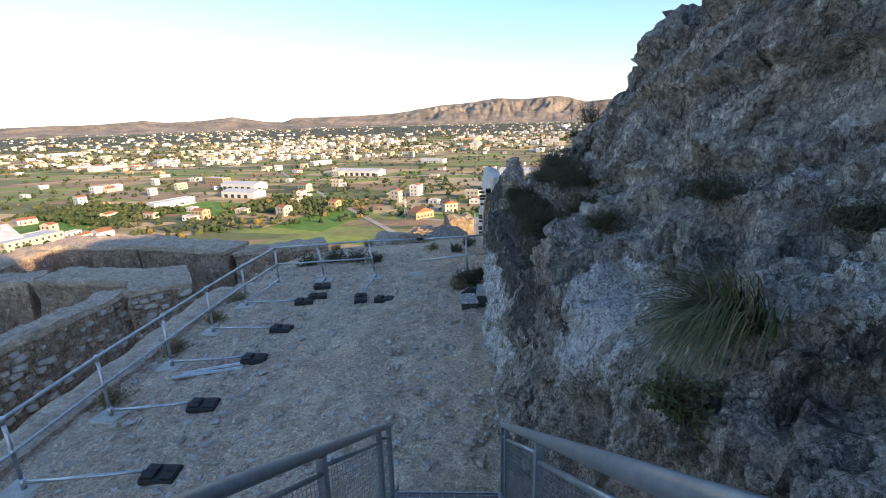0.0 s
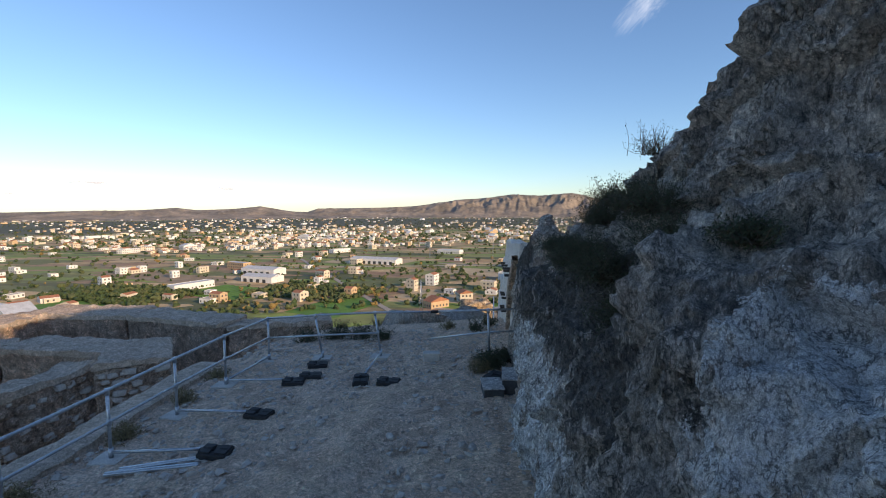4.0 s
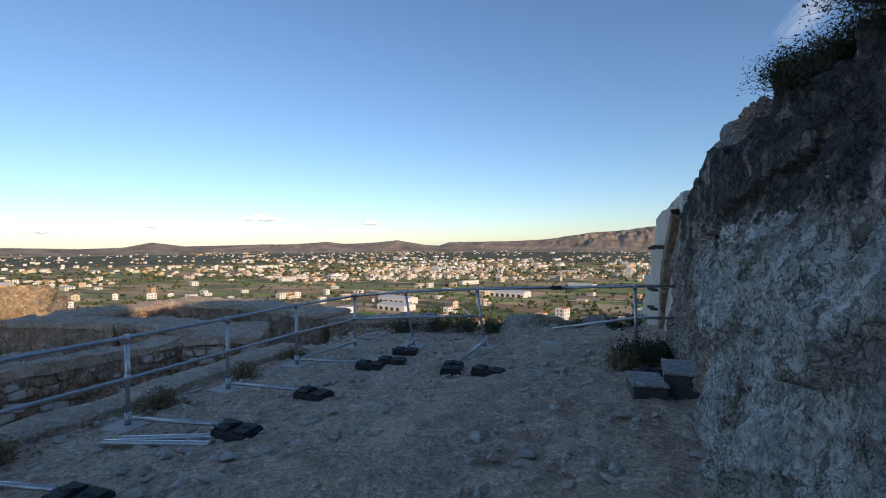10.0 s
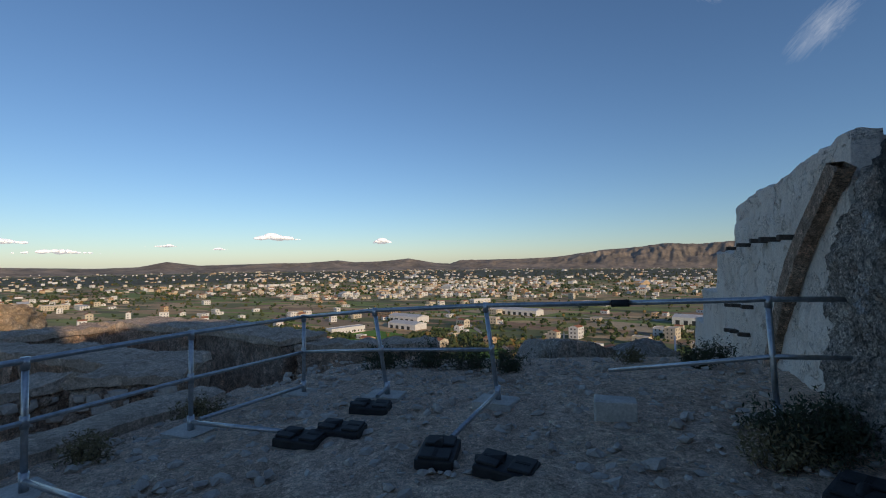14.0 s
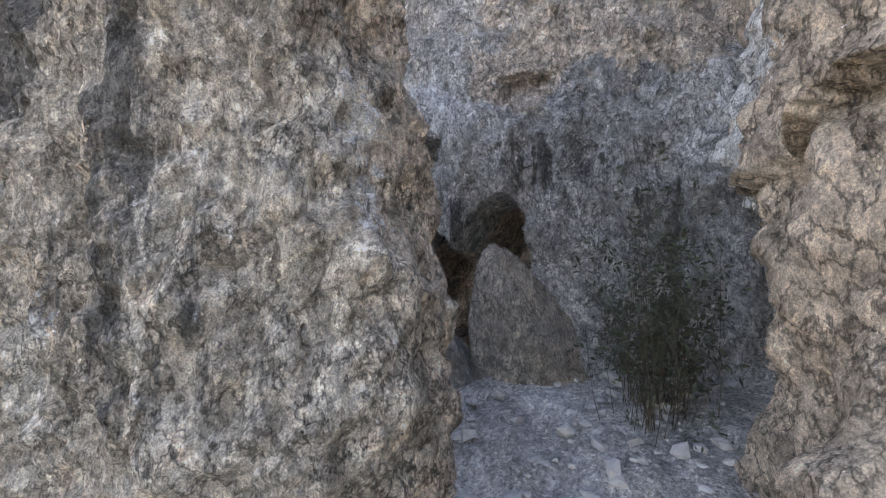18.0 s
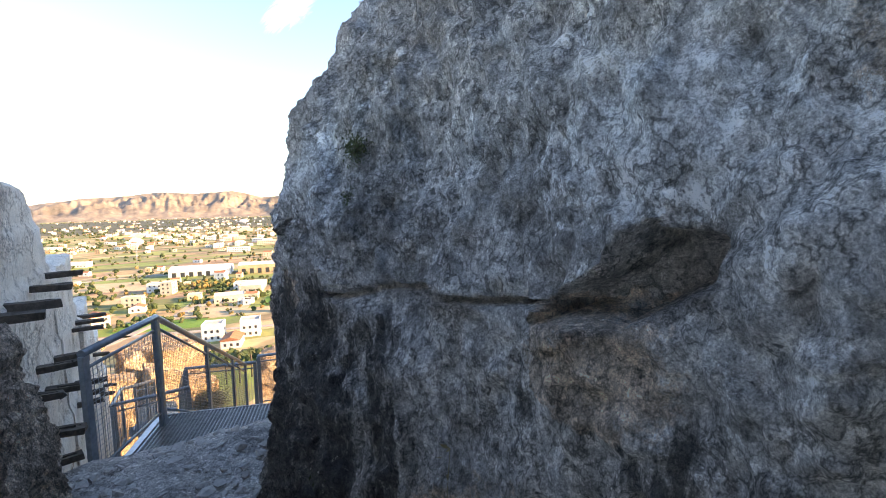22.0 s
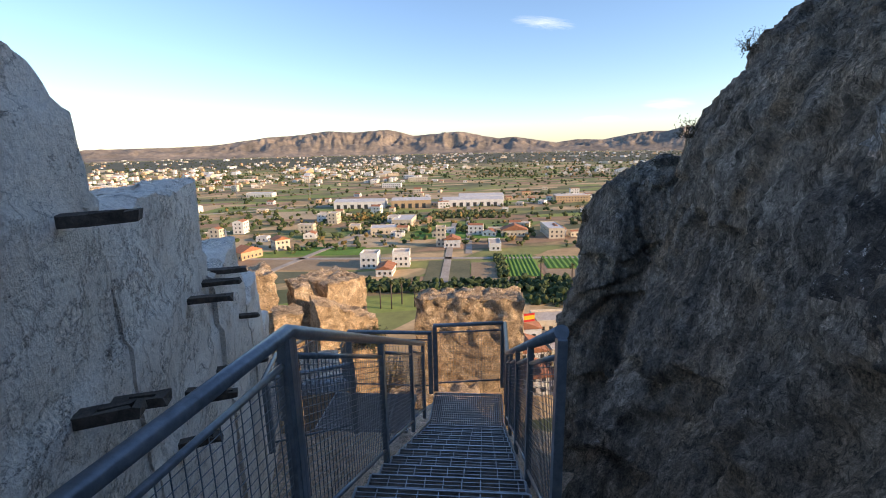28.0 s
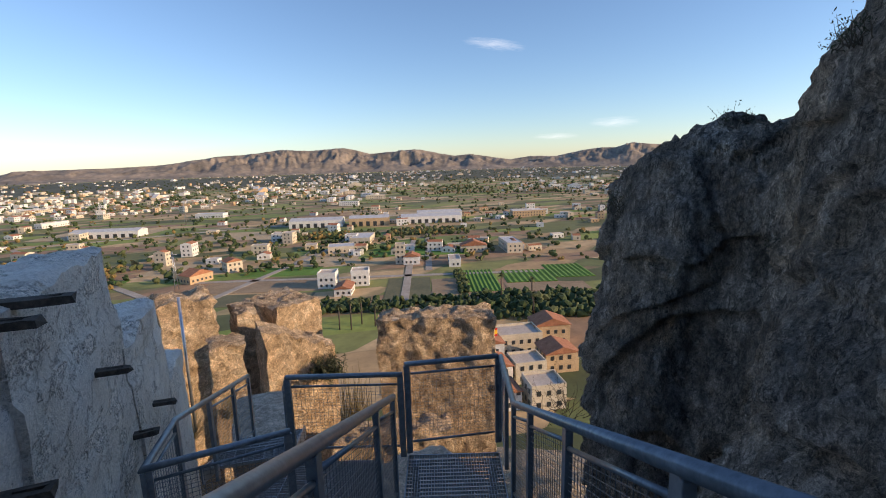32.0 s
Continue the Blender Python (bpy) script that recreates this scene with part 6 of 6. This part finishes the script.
def palm(x, y, z, h):
    t = thing("palm_tree", "tall date palm with a shaggy trunk and feathery crown", "tree", "palms below the castle", pose(x, y, z))
    part("trunk", tube_bm([(0, 0, 0), (0.1, 0, h * 0.5), (0.05, 0.1, h)], 0.28, 8), WOOD, t)
    bm = bmesh.new()
    r = random.Random(int(x * 7 + y))
    for k in range(34):
        a, e, ln = r.uniform(0, 6.283), r.uniform(-0.5, 1.2), r.uniform(1.6, 2.4)
        p = Vector((0.05, 0.1, h))
        d = Vector((math.cos(a) * math.cos(e), math.sin(a) * math.cos(e), math.sin(e)))
        s = Vector((-math.sin(a), math.cos(a), 0)) * 0.28
        prev = [bm.verts.new(p - s * 0.2), bm.verts.new(p + s * 0.2)]
        for j in range(1, 5):
            d = (d + Vector((0, 0, -0.28))).normalized()
            p = p + d * ln / 4
            w = s * (1, 0.9, 0.6, 0.15)[j - 1]
            cur = [bm.verts.new(p - w), bm.verts.new(p + w)]
            bm.faces.new((prev[0], prev[1], cur[1], cur[0]))
            prev = cur
    part("crown", bm, LEAF[1], t)


for x, y, h in ((31, 186, 9), (35, 184, 11), (40, 188, 10), (44, 183, 8), (101, 186, 13), (110, 176, 12), (104, 166, 9)):
    palm(x, y, PLAIN_Z, h)
# overhead line towers
for x, y, h in ((-34, 285, 20), (20, 560, 30), (-60, 600, 28)):
    t = thing("pylon", "thin grey lattice pylon on the plain", "pylon", "pylons of the plain", pose(x, y, PLAIN_Z))
    for sx, sy in ((-1, -1), (1, -1), (1, 1), (-1, 1)):
        part("leg", tube_bm([(sx * 0.9, sy * 0.9, 0), (sx * 0.15, sy * 0.15, h)], 0.09, 5), GALV, t)
    for z in np.arange(2, h - 1, 2.4):
        k = 0.9 - 0.75 * z / h
        part("brace", tube_bm([(-k, -k, z), (k, -k, z + 1.2), (k, k, z), (-k, k, z + 1.2), (-k, -k, z)], 0.05, 4), GALV, t)
    part("cross_arm", tube_bm([(-2.2, 0, h - 1.5), (2.2, 0, h - 1.5)], 0.1, 5), GALV, t)

# ---- mountains ----
# azimuth (degrees clockwise from +y) and elevation of the skyline
SKYLINE = [(-120, 1.0), (-96, 1.8), (-92, 2.06), (-88, 2.6), (-84.5, 2.1), (-81, 2.43), (-78, 1.9), (-75.6, 1.49), (-74, 1.1), (-72, 1.2), (-70, 0.6), (-68, 0), (-58, -0.3), (-54.5, -0.2), (-52, 0.35), (-49, -0.1), (-42, 0.05), (-37, 0.1), (-34, 0.35), (-32, 0.1), (-28.5, 0.2), (-25.5, 0.5), (-22, -0.1), (-20.4, -0.2), (-19.1, 0.25), (-16, 0.25), (-11, 0.38), (-7.5, 0.5), (-4, 1.0), (-2.1, 1.3), (0.5, 1.4), (2.8, 1.75), (4.9, 1.9), (7.5, 1.75), (9.8, 1.85), (11.3, 2.02), (12.8, 1.7), (14.3, 1.28), (17, 1.4), (19.7, 1.66), (22, 1.25), (24.5, 0.72), (26.5, 0.92), (28.5, 0.6), (31.2, 0.12), (33.5, 0.45), (36.3, 0.35), (38.5, 0.8), (40.6, 1.1), (43, 1.2), (44.8, 1.65), (47, 1.35), (49.6, 1.14), (53.8, 1.06), (60, 1.1), (80, 1.2)]


def mountains():
    az = np.radians(np.arange(-118, 78, 0.14))
    rr = np.linspace(3300, 4600, 44)
    A, R = np.meshgrid(az, rr, indexing="ij")
    e = np.interp(np.degrees(A), *np.array(SKYLINE).T)
    top = 4250 * np.tan(np.radians(e)) - PLAIN_Z + 3
    bell = np.clip(1 - np.abs(R - 4250) / np.where(R < 4250, 620, 420), 0, 1)
    p = np.stack([(R * np.sin(A)).ravel(), (R * np.cos(A)).ravel(), np.zeros(A.size)], 1)
    rid = fbm(p * 0.0028, 7, 0.62, True).reshape(A.shape)
    gul = fbm(np.stack([(A * 4200).ravel() / 95, 0.25 * R.ravel() / 95, 0 * A.ravel()], 1), 3, 0.5, True).reshape(A.shape)
    z = top * bell ** 1.2 * (1 + (0.66 * rid + 0.16 * gul) * np.clip((1 - bell) * 3, 0.0, 1))
    low = 34 * np.clip(fbm(p * 0.006 + 5, 4).reshape(A.shape) + 0.15, 0, 1) * np.clip((R - 3350) / 300, 0, 1)
    p[:, 2] = (PLAIN_Z - 4 + np.maximum(z, low)).ravel()
    return p, grid_faces(*A.shape)


MOUNT = speckle_mat("bare_mountain", (0.12, 0.11, 0.095), (0.38, 0.31, 0.24), 0.006, 0.95, 0.0, 7)
tagged(part("backdrop_mountains", np_mesh("backdrop_mountains", *mountains()), MOUNT), "bare eroded mountain range on the horizon", "mountain", kind="structure")
bm = bmesh.new()
bmesh.ops.create_grid(bm, x_segments=60, y_segments=60, size=1.0)
v = np.array([w.co for w in bm.verts])
z = np.clip(1 - np.hypot(v[:, 0], v[:, 1]), 0, 1) ** 1.1 * (1 + 0.25 * fbm(v * 3, 4, 0.5, True)) - 0.02
for w, h in zip(bm.verts, z):
    w.co.z = h
for f in bm.faces:
    f.smooth = True
# the whole hill in one dark brown
tagged(part("conical_hill", bm, speckle_mat("dark_brown_hill", (0.09, 0.068, 0.05), (0.15, 0.115, 0.085), 0.01, 0.95, 0.0), m=pose(-1650, 101, PLAIN_Z, 0, 0, 0) @ Matrix.Diagonal((260, 230, 92, 1))), "dark conical hill rising from the plain", "hill")

# ---- clouds ----
CLOUD, nt, b = mat_nodes("glowing_cloud_white", 1.0)
b.inputs["Base Color"].default_value = (0.9, 0.9, 0.92, 1)
# weak emission added to whiten clouds that the sun leaves too dark
b.inputs["Emission Color"].default_value, b.inputs["Emission Strength"].default_value = (1.0, 0.97, 0.94, 1), 0.55


def cloud(az, el, width, height, seed):
    r = random.Random(seed)
    bm = bmesh.new()
    d = 4400
    for k in range(26):
        u = r.gauss(0, 0.36)
        s = max(0.12, (1 - abs(u) * 1.1)) * r.uniform(0.25, 0.5) * height
        m = Matrix.LocRotScale((u * width / 2, r.uniform(-60, 60), s * 0.5 + r.uniform(0, 0.3) * height * max(0, 1 - abs(u) * 1.6)), None, (s * r.uniform(1.6, 3.0), s * 1.5, s))
        bmesh.ops.create_icosphere(bm, subdivisions=2, radius=1.0, matrix=m)
    for f in bm.faces:
        f.smooth = True
    a = radians(az)
    return tagged(part("backdrop_cloud", bm, CLOUD, m=pose(d * math.sin(a), d * math.cos(a), d * math.tan(radians(el)), 0, 0, -az)), "small flat white fair-weather cloud", "cloud", "clouds over the horizon", "structure")


for i, (az, el, w, h) in enumerate(((-41.3, 2.8, 420, 60), (-28.7, 2.4, 180, 42), (-66, 2.1, 560, 55), (-61, 1.2, 480, 40), (-71, 1.9, 200, 32), (-78, 4.0, 190, 24), (-74, 3.6, 90, 22), (-86, 3.4, 420, 60), (-92, 3.6, 320, 50), (-52, 1.9, 200, 22), (-47, 1.6, 120, 20))):
    cloud(az, el, w * 1.35, h * 1.1, 50 + i)

# ---- thin high cloud ----
def cirrus_mat():
    m, nt, b = mat_nodes("glowing_thin_cloud", 1.0)
    uv = n_pos(nt)
    wisp = n_noise(nt, n_pos(nt, (0.7, 1, 1.9)), 2.2, 10, 0.72, 1.2)
    gr = nt.nodes.new("ShaderNodeTexGradient")
    gr.gradient_type = "SPHERICAL"
    nt.links.new(uv, gr.inputs["Vector"])
    a = n_ramp(nt, n_math(nt, "MULTIPLY", wisp, n_math(nt, "POWER", gr.outputs["Fac"], 0.7)), [(0.22, 0.0), (0.58, 0.34)])
    # the wisp emits its white itself, in place of scattered sunlight
    em, tr, mx = nt.nodes.new("ShaderNodeEmission"), nt.nodes.new("ShaderNodeBsdfTransparent"), nt.nodes.new("ShaderNodeMixShader")
    em.inputs["Color"].default_value, em.inputs["Strength"].default_value = (0.95, 0.97, 1.0, 1), 1.1
    nt.links.new(a, mx.inputs[0])
    nt.links.new(tr.outputs[0], mx.inputs[1])
    nt.links.new(em.outputs[0], mx.inputs[2])
    nt.links.new(mx.outputs[0], nt.nodes["Material Output"].inputs["Surface"])
    return m


CIRRUS = cirrus_mat()
for az, el, w, h, tilt in ((18.6, 21.5, 900, 420, -52), (8.5, 27.0, 620, 240, 50), (29.5, 13.0, 800, 170, 10), (42.9, 3.9, 620, 150, 0), (36.5, 2.6, 600, 90, 0)):
    bm = bmesh.new()
    bmesh.ops.create_grid(bm, x_segments=12, y_segments=12, size=1.0)
    for v in bm.verts:
        v.co = Vector((v.co.x, 0.12 * (v.co.x ** 2 + v.co.y ** 2), v.co.y))
    a, e, d = radians(az), radians(el), 4300
    m = pose(d * math.sin(a) * math.cos(e), d * math.cos(a) * math.cos(e), d * math.sin(e), -el, 0, -az) @ Matrix.Rotation(radians(tilt), 4, "Y") @ Matrix.Diagonal((w / 2, w / 2, h / 2, 1))
    tagged(part("backdrop_cirrus", bm, CIRRUS, m=m), "thin white wisp of high cloud", "cloud", "wisps of high cloud", "structure")

# ---- bushes and grass ----
TWIG = speckle_mat("grey_brown_twig", (0.06, 0.045, 0.03), (0.13, 0.10, 0.07), 20, 0.9, 0.0)
SHRUB = speckle_mat("dusty_dark_leaf", (0.035, 0.045, 0.022), (0.075, 0.085, 0.04), 10, 0.85, 0.0)
DRYG = speckle_mat("dry_grass", (0.17, 0.13, 0.065), (0.30, 0.24, 0.12), 10, 0.9, 0.0)
GRASSG = speckle_mat("green_grass", (0.045, 0.06, 0.02), (0.10, 0.115, 0.045), 10, 0.85, 0.0)
FIG = speckle_mat("small_green_leaf", (0.035, 0.045, 0.028), (0.08, 0.095, 0.055), 14, 0.6, 0.0)


def shrub(x, y, z, rx, ry, rz, n, seed, label, twig=TWIG, leaf=SHRUB, leaf_size=0.022, leaves=7, grow=(0, 0, 1), thick=0.004):
    """A scrubby bush: forked twigs with small leaves."""
    r = np.random.RandomState(seed)
    t = thing("shrub", label, "shrub", "scrub of the castle rock", pose(x, y, z))
    V, Fc, LV, LF = [], [], [], []
    g = np.array(grow, float)
    for k in range(n):
        d = r.normal(size=3) * (0.75, 0.75, 0.45) + g * 1.1
        d /= np.linalg.norm(d)
        p = r.normal(size=3) * (rx, ry, 0.0) * 0.22
        ln = r.uniform(0.55, 1.05)
        for s in range(5):
            q = p + d * np.array((rx, ry, rz)) * ln / 5
            u = np.cross(d, (0.2, 0.5, 0.8))
            u /= np.linalg.norm(u)
            w = np.cross(d, u)
            th = thick * (1 - s * 0.18)
            b0 = len(V)
            V += [p + u * th, p - 0.5 * u * th + 0.87 * w * th, p - 0.5 * u * th - 0.87 * w * th, q + u * th * 0.8, q - 0.4 * u * th + 0.7 * w * th, q - 0.4 * u * th - 0.7 * w * th]
            Fc += [(b0, b0 + 1, b0 + 4, b0 + 3), (b0 + 1, b0 + 2, b0 + 5, b0 + 4), (b0 + 2, b0, b0 + 3, b0 + 5)]
            if s:
                for _ in range(leaves // 2 if s < 2 else leaves):
                    c = p + (q - p) * r.rand() + r.normal(size=3) * 0.02
                    a, e = r.normal(size=3), r.normal(size=3)
                    a /= np.linalg.norm(a)
                    e = np.cross(a, e)
                    e /= np.linalg.norm(e)
                    L = leaf_size * r.uniform(0.6, 1.3)
                    m0 = len(LV)
                    LV += [c, c + a * L + e * L * 0.32, c + a * 2 * L, c + a * L - e * L * 0.32]
                    LF.append((m0, m0 + 1, m0 + 2, m0 + 3))
            p = q
            d = d + r.normal(size=3) * 0.28
            d /= np.linalg.norm(d)
    part("brushwood", np_mesh("twigs", V, Fc, False), twig, t)
    if LV:
        part("leaves", np_mesh("leaves", LV, LF, False), leaf, t)
    return t


def tuft(x, y, z, n, length, seed, label, mat=DRYG, out=(0, 0, 0), droop=0.5, width=0.004):
    """A grass tuft of arching blades."""
    r = np.random.RandomState(seed)
    V, Fc = [], []
    for k in range(n):
        a = r.rand() * 6.283
        d = np.array([math.cos(a) * 0.7, math.sin(a) * 0.7, r.uniform(0.5, 1.3)]) + out
        d /= np.linalg.norm(d)
        p = np.array([r.normal() * 0.06, r.normal() * 0.06, 0.0])
        s = np.cross(d, (0, 0, 1)) + 1e-3
        s /= np.linalg.norm(s)
        ln = length * r.uniform(0.5, 1.1)
        prev = None
        for j in range(7):
            w = width * (1 - j / 6.5)
            V += [p - s * w, p + s * w]
            if j:
                b0 = len(V) - 4
                Fc.append((b0, b0 + 1, b0 + 3, b0 + 2))
            p = p + d * ln / 6
            d = d + np.array([0, 0, -droop * (0.25 + 0.12 * j)])
            d /= np.linalg.norm(d)
    ob = part("grass_tuft", np_mesh("grass_tuft", V, Fc, False), mat, m=pose(x, y, z))
    return tagged(ob, label, "grass", "grass tufts of the castle rock")


# on the cliff
def on_rock(p, x, y):
    """The height of the rock under a place."""
    near = np.hypot(p[:, 0] - x, p[:, 1] - y) < 0.09
    return float(p[near, 2].max()) if near.any() else 2.4


def off_rock(p, y, z):
    """How far out the rock's face stands at a height."""
    near = np.hypot(p[:, 1] - y, p[:, 2] - z) < 0.09
    return float(p[near, 0].min()) if near.any() else 1.4


TUFT_Y, TUFT_Z = 3.4, 2.92
tx = off_rock(pa, TUFT_Y, TUFT_Z) + 0.03
tuft(tx, TUFT_Y, TUFT_Z, 420, 0.62, 1, "large arching grass tuft hanging from the cliff", GRASSG, (-0.9, 0, 0), 0.9, 0.005)
tuft(tx, TUFT_Y, TUFT_Z - 0.02, 200, 0.66, 2, "dry straw-coloured grass hanging from the cliff", DRYG, (-0.9, 0, 0), 0.9, 0.004)
shrub(off_rock(pa, 3.4, 2.55), 3.4, 2.55, 0.2, 0.22, 0.25, 44, 3, "green creeping shrub below the grass tuft", TWIG, GRASSG, 0.02, 9, (-0.4, 0, -0.3))
for i, (x, y, s) in enumerate(((2.05, 4.5, 0.22), (2.7, 4.9, 0.34), (1.6, 5.3, 0.2), (2.3, 3.6, 0.2))):
    shrub(x, y, on_rock(pa, x, y) - 0.04, s, s, s * 0.8, 90, 4 + i, "dusty green shrub on the cliff", leaf_size=0.013, leaves=7)
for i, (x, y, s) in enumerate(((1.3, 8.7, 0.34), (1.35, 8.1, 0.42), (1.3, 7.5, 0.46), (1.35, 6.9, 0.48), (1.4, 6.35, 0.42), (1.75, 7.6, 0.5), (1.75, 6.9, 0.5), (1.75, 6.3, 0.45), (1.7, 8.3, 0.45))):
    shrub(x, y, on_rock(pa, x, y) - 0.05, s * 0.85, s * 0.85, s * 0.75, 280, 20 + i, "dense dark thorny scrub on the cliff ledge", leaf_size=0.011, leaves=7, grow=(-0.35, 0, 0.6), thick=0.0035)
for i, (x, y) in enumerate(((1.9, 9.2), (2.3, 8.5))):
    shrub(x, y, on_rock(pa, x, y) - 0.04, 0.35, 0.35, 0.45, 90, 40 + i, "sparse twiggy scrub on the skyline", leaf_size=0.012, leaves=2)
# on the terrace
for i, (x, y, s, n, dry) in enumerate(((0.55, 12.15, 0.42, 150, 0), (0.8, 12.5, 0.35, 90, 0), (0.3, 11.95, 0.3, 60, 1), (-3.6, 15.2, 0.55, 110, 0), (-2.9, 15.0, 0.5, 90, 0), (-4.4, 15.0, 0.5, 90, 0), (-2.2, 14.7, 0.4, 70, 0), (-5.3, 11.0, 0.3, 50, 1), (-5.4, 9.6, 0.32, 60, 1), (-5.45, 7.9, 0.35, 60, 1), (-5.4, 12.3, 0.3, 50, 1), (0.2, 15.2, 0.35, 60, 0), (-0.6, 16.0, 0.3, 50, 1), (0.6, 16.2, 0.4, 60, 0), (-5.6, 5.6, 0.3, 50, 1))):
    z = float(ground_z(x, y)) - 0.03 - max(0, y - 14.6) ** 1.3 * 0.10
    shrub(x, y, z, s, s, s * 1.1, n, 60 + i, "low dry brown scrub at the terrace edge" if dry else "low dark green scrub on the terrace", leaf=DRYG if dry else SHRUB, leaves=7)
for i, (x, y) in enumerate(((-2.3, 19.3), (-1.0, 19.0), (0.2, 19.6), (-3.4, 19.4), (-0.4, 18.2), (-4.6, 19.0))):
    tuft(x, y, -1.15, 160, 0.6, 90 + i, "dry tan grass tuft at the terrace end", DRYG, (0, 0, 0), 0.4, 0.006)
# in the passage
shrub(2.76, 10.68, 0.5, 0.32, 0.36, 1.35, 64, 120, "sparse dark green shrub in the corner of the passage", TWIG, FIG, 0.02, 10, thick=0.0025)
shrub(2.6, 10.7, 0.45, 0.3, 0.3, 0.8, 26, 121, "bare tangled twigs in the corner of the passage", leaf_size=0.014, leaves=2, thick=0.0025)
shrub(2.68, 12.6, 0.42, 0.3, 0.6, 0.75, 420, 122, "dark green weeds at the foot of the rock", GRASSG, GRASSG, 0.011, 7, thick=0.0022)
shrub(2.72, 12.28, 0.45, 0.12, 0.2, 1.05, 26, 123, "dry straw-coloured stalks before the rock", DRYG, DRYG, 0.012, 5)
for i, (x, y) in enumerate(((2.85, 12.9), (2.95, 13.5), (2.9, 13.2), (2.85, 12.5))):
    tuft(x, y, 0.35, 70, 0.3, 130 + i, "dry weeds at the foot of the rock", DRYG, (-0.3, 0, 0), 0.4, 0.003)
shrub(3.25, 13.5, 3.3, 0.35, 0.35, 0.35, 50, 140, "twiggy scrub on top of the rock", leaves=4, grow=(-0.6, 0, 0.5))
shrub(2.98, 13.28, 2.23, 0.04, 0.06, 0.08, 22, 141, "small green cushion plant in the rock", leaf=GRASSG, leaf_size=0.008, leaves=8, grow=(-1, 0, 0))
shrub(2.97, 13.28, 2.02, 0.03, 0.04, 0.05, 14, 142, "small green cushion plant in the rock", leaf=GRASSG, leaf_size=0.008, leaves=8, grow=(-1, 0, 0))
# beside the lower stairs
for i, (x, y, z, s) in enumerate(((5.75, 18.05, 1.7, 0.2), (6.5, 19.2, 1.38, 0.22), (6.0, 19.9, 0.7, 0.3), (5.7, 20.2, -1.4, 0.5), (6.7, 18.4, 2.5, 0.2), (5.9, 18.3, 0.6, 0.2))):
    shrub(x, y, z, s, s, s, 30, 150 + i, "dry twiggy scrub on the rock beside the stairs", leaf_size=0.011, leaves=3)
for i, (x, y, z) in enumerate(((1.0, 29.0, -5.6), (0.2, 30.0, -5.8), (1.8, 31.0, -6.2), (0.5, 27.0, -5.0))):
    tuft(x, y, z, 200, 1.0, 170 + i, "tall dry golden grass among the ruins", DRYG, (0, 0, 0), 0.25, 0.012)
shrub(5.2, 34.2, -7.0, 1.0, 1.0, 1.0, 90, 180, "dark green bush among the ruins", leaf=SHRUB, leaf_size=0.06, leaves=9, thick=0.01)
t = shrub(7.2, 40.0, -13.5, 1.6, 1.6, 4.5, 160, 181, "bare pale winter tree behind the ruins", twig=DRYG, leaves=0, thick=0.03)
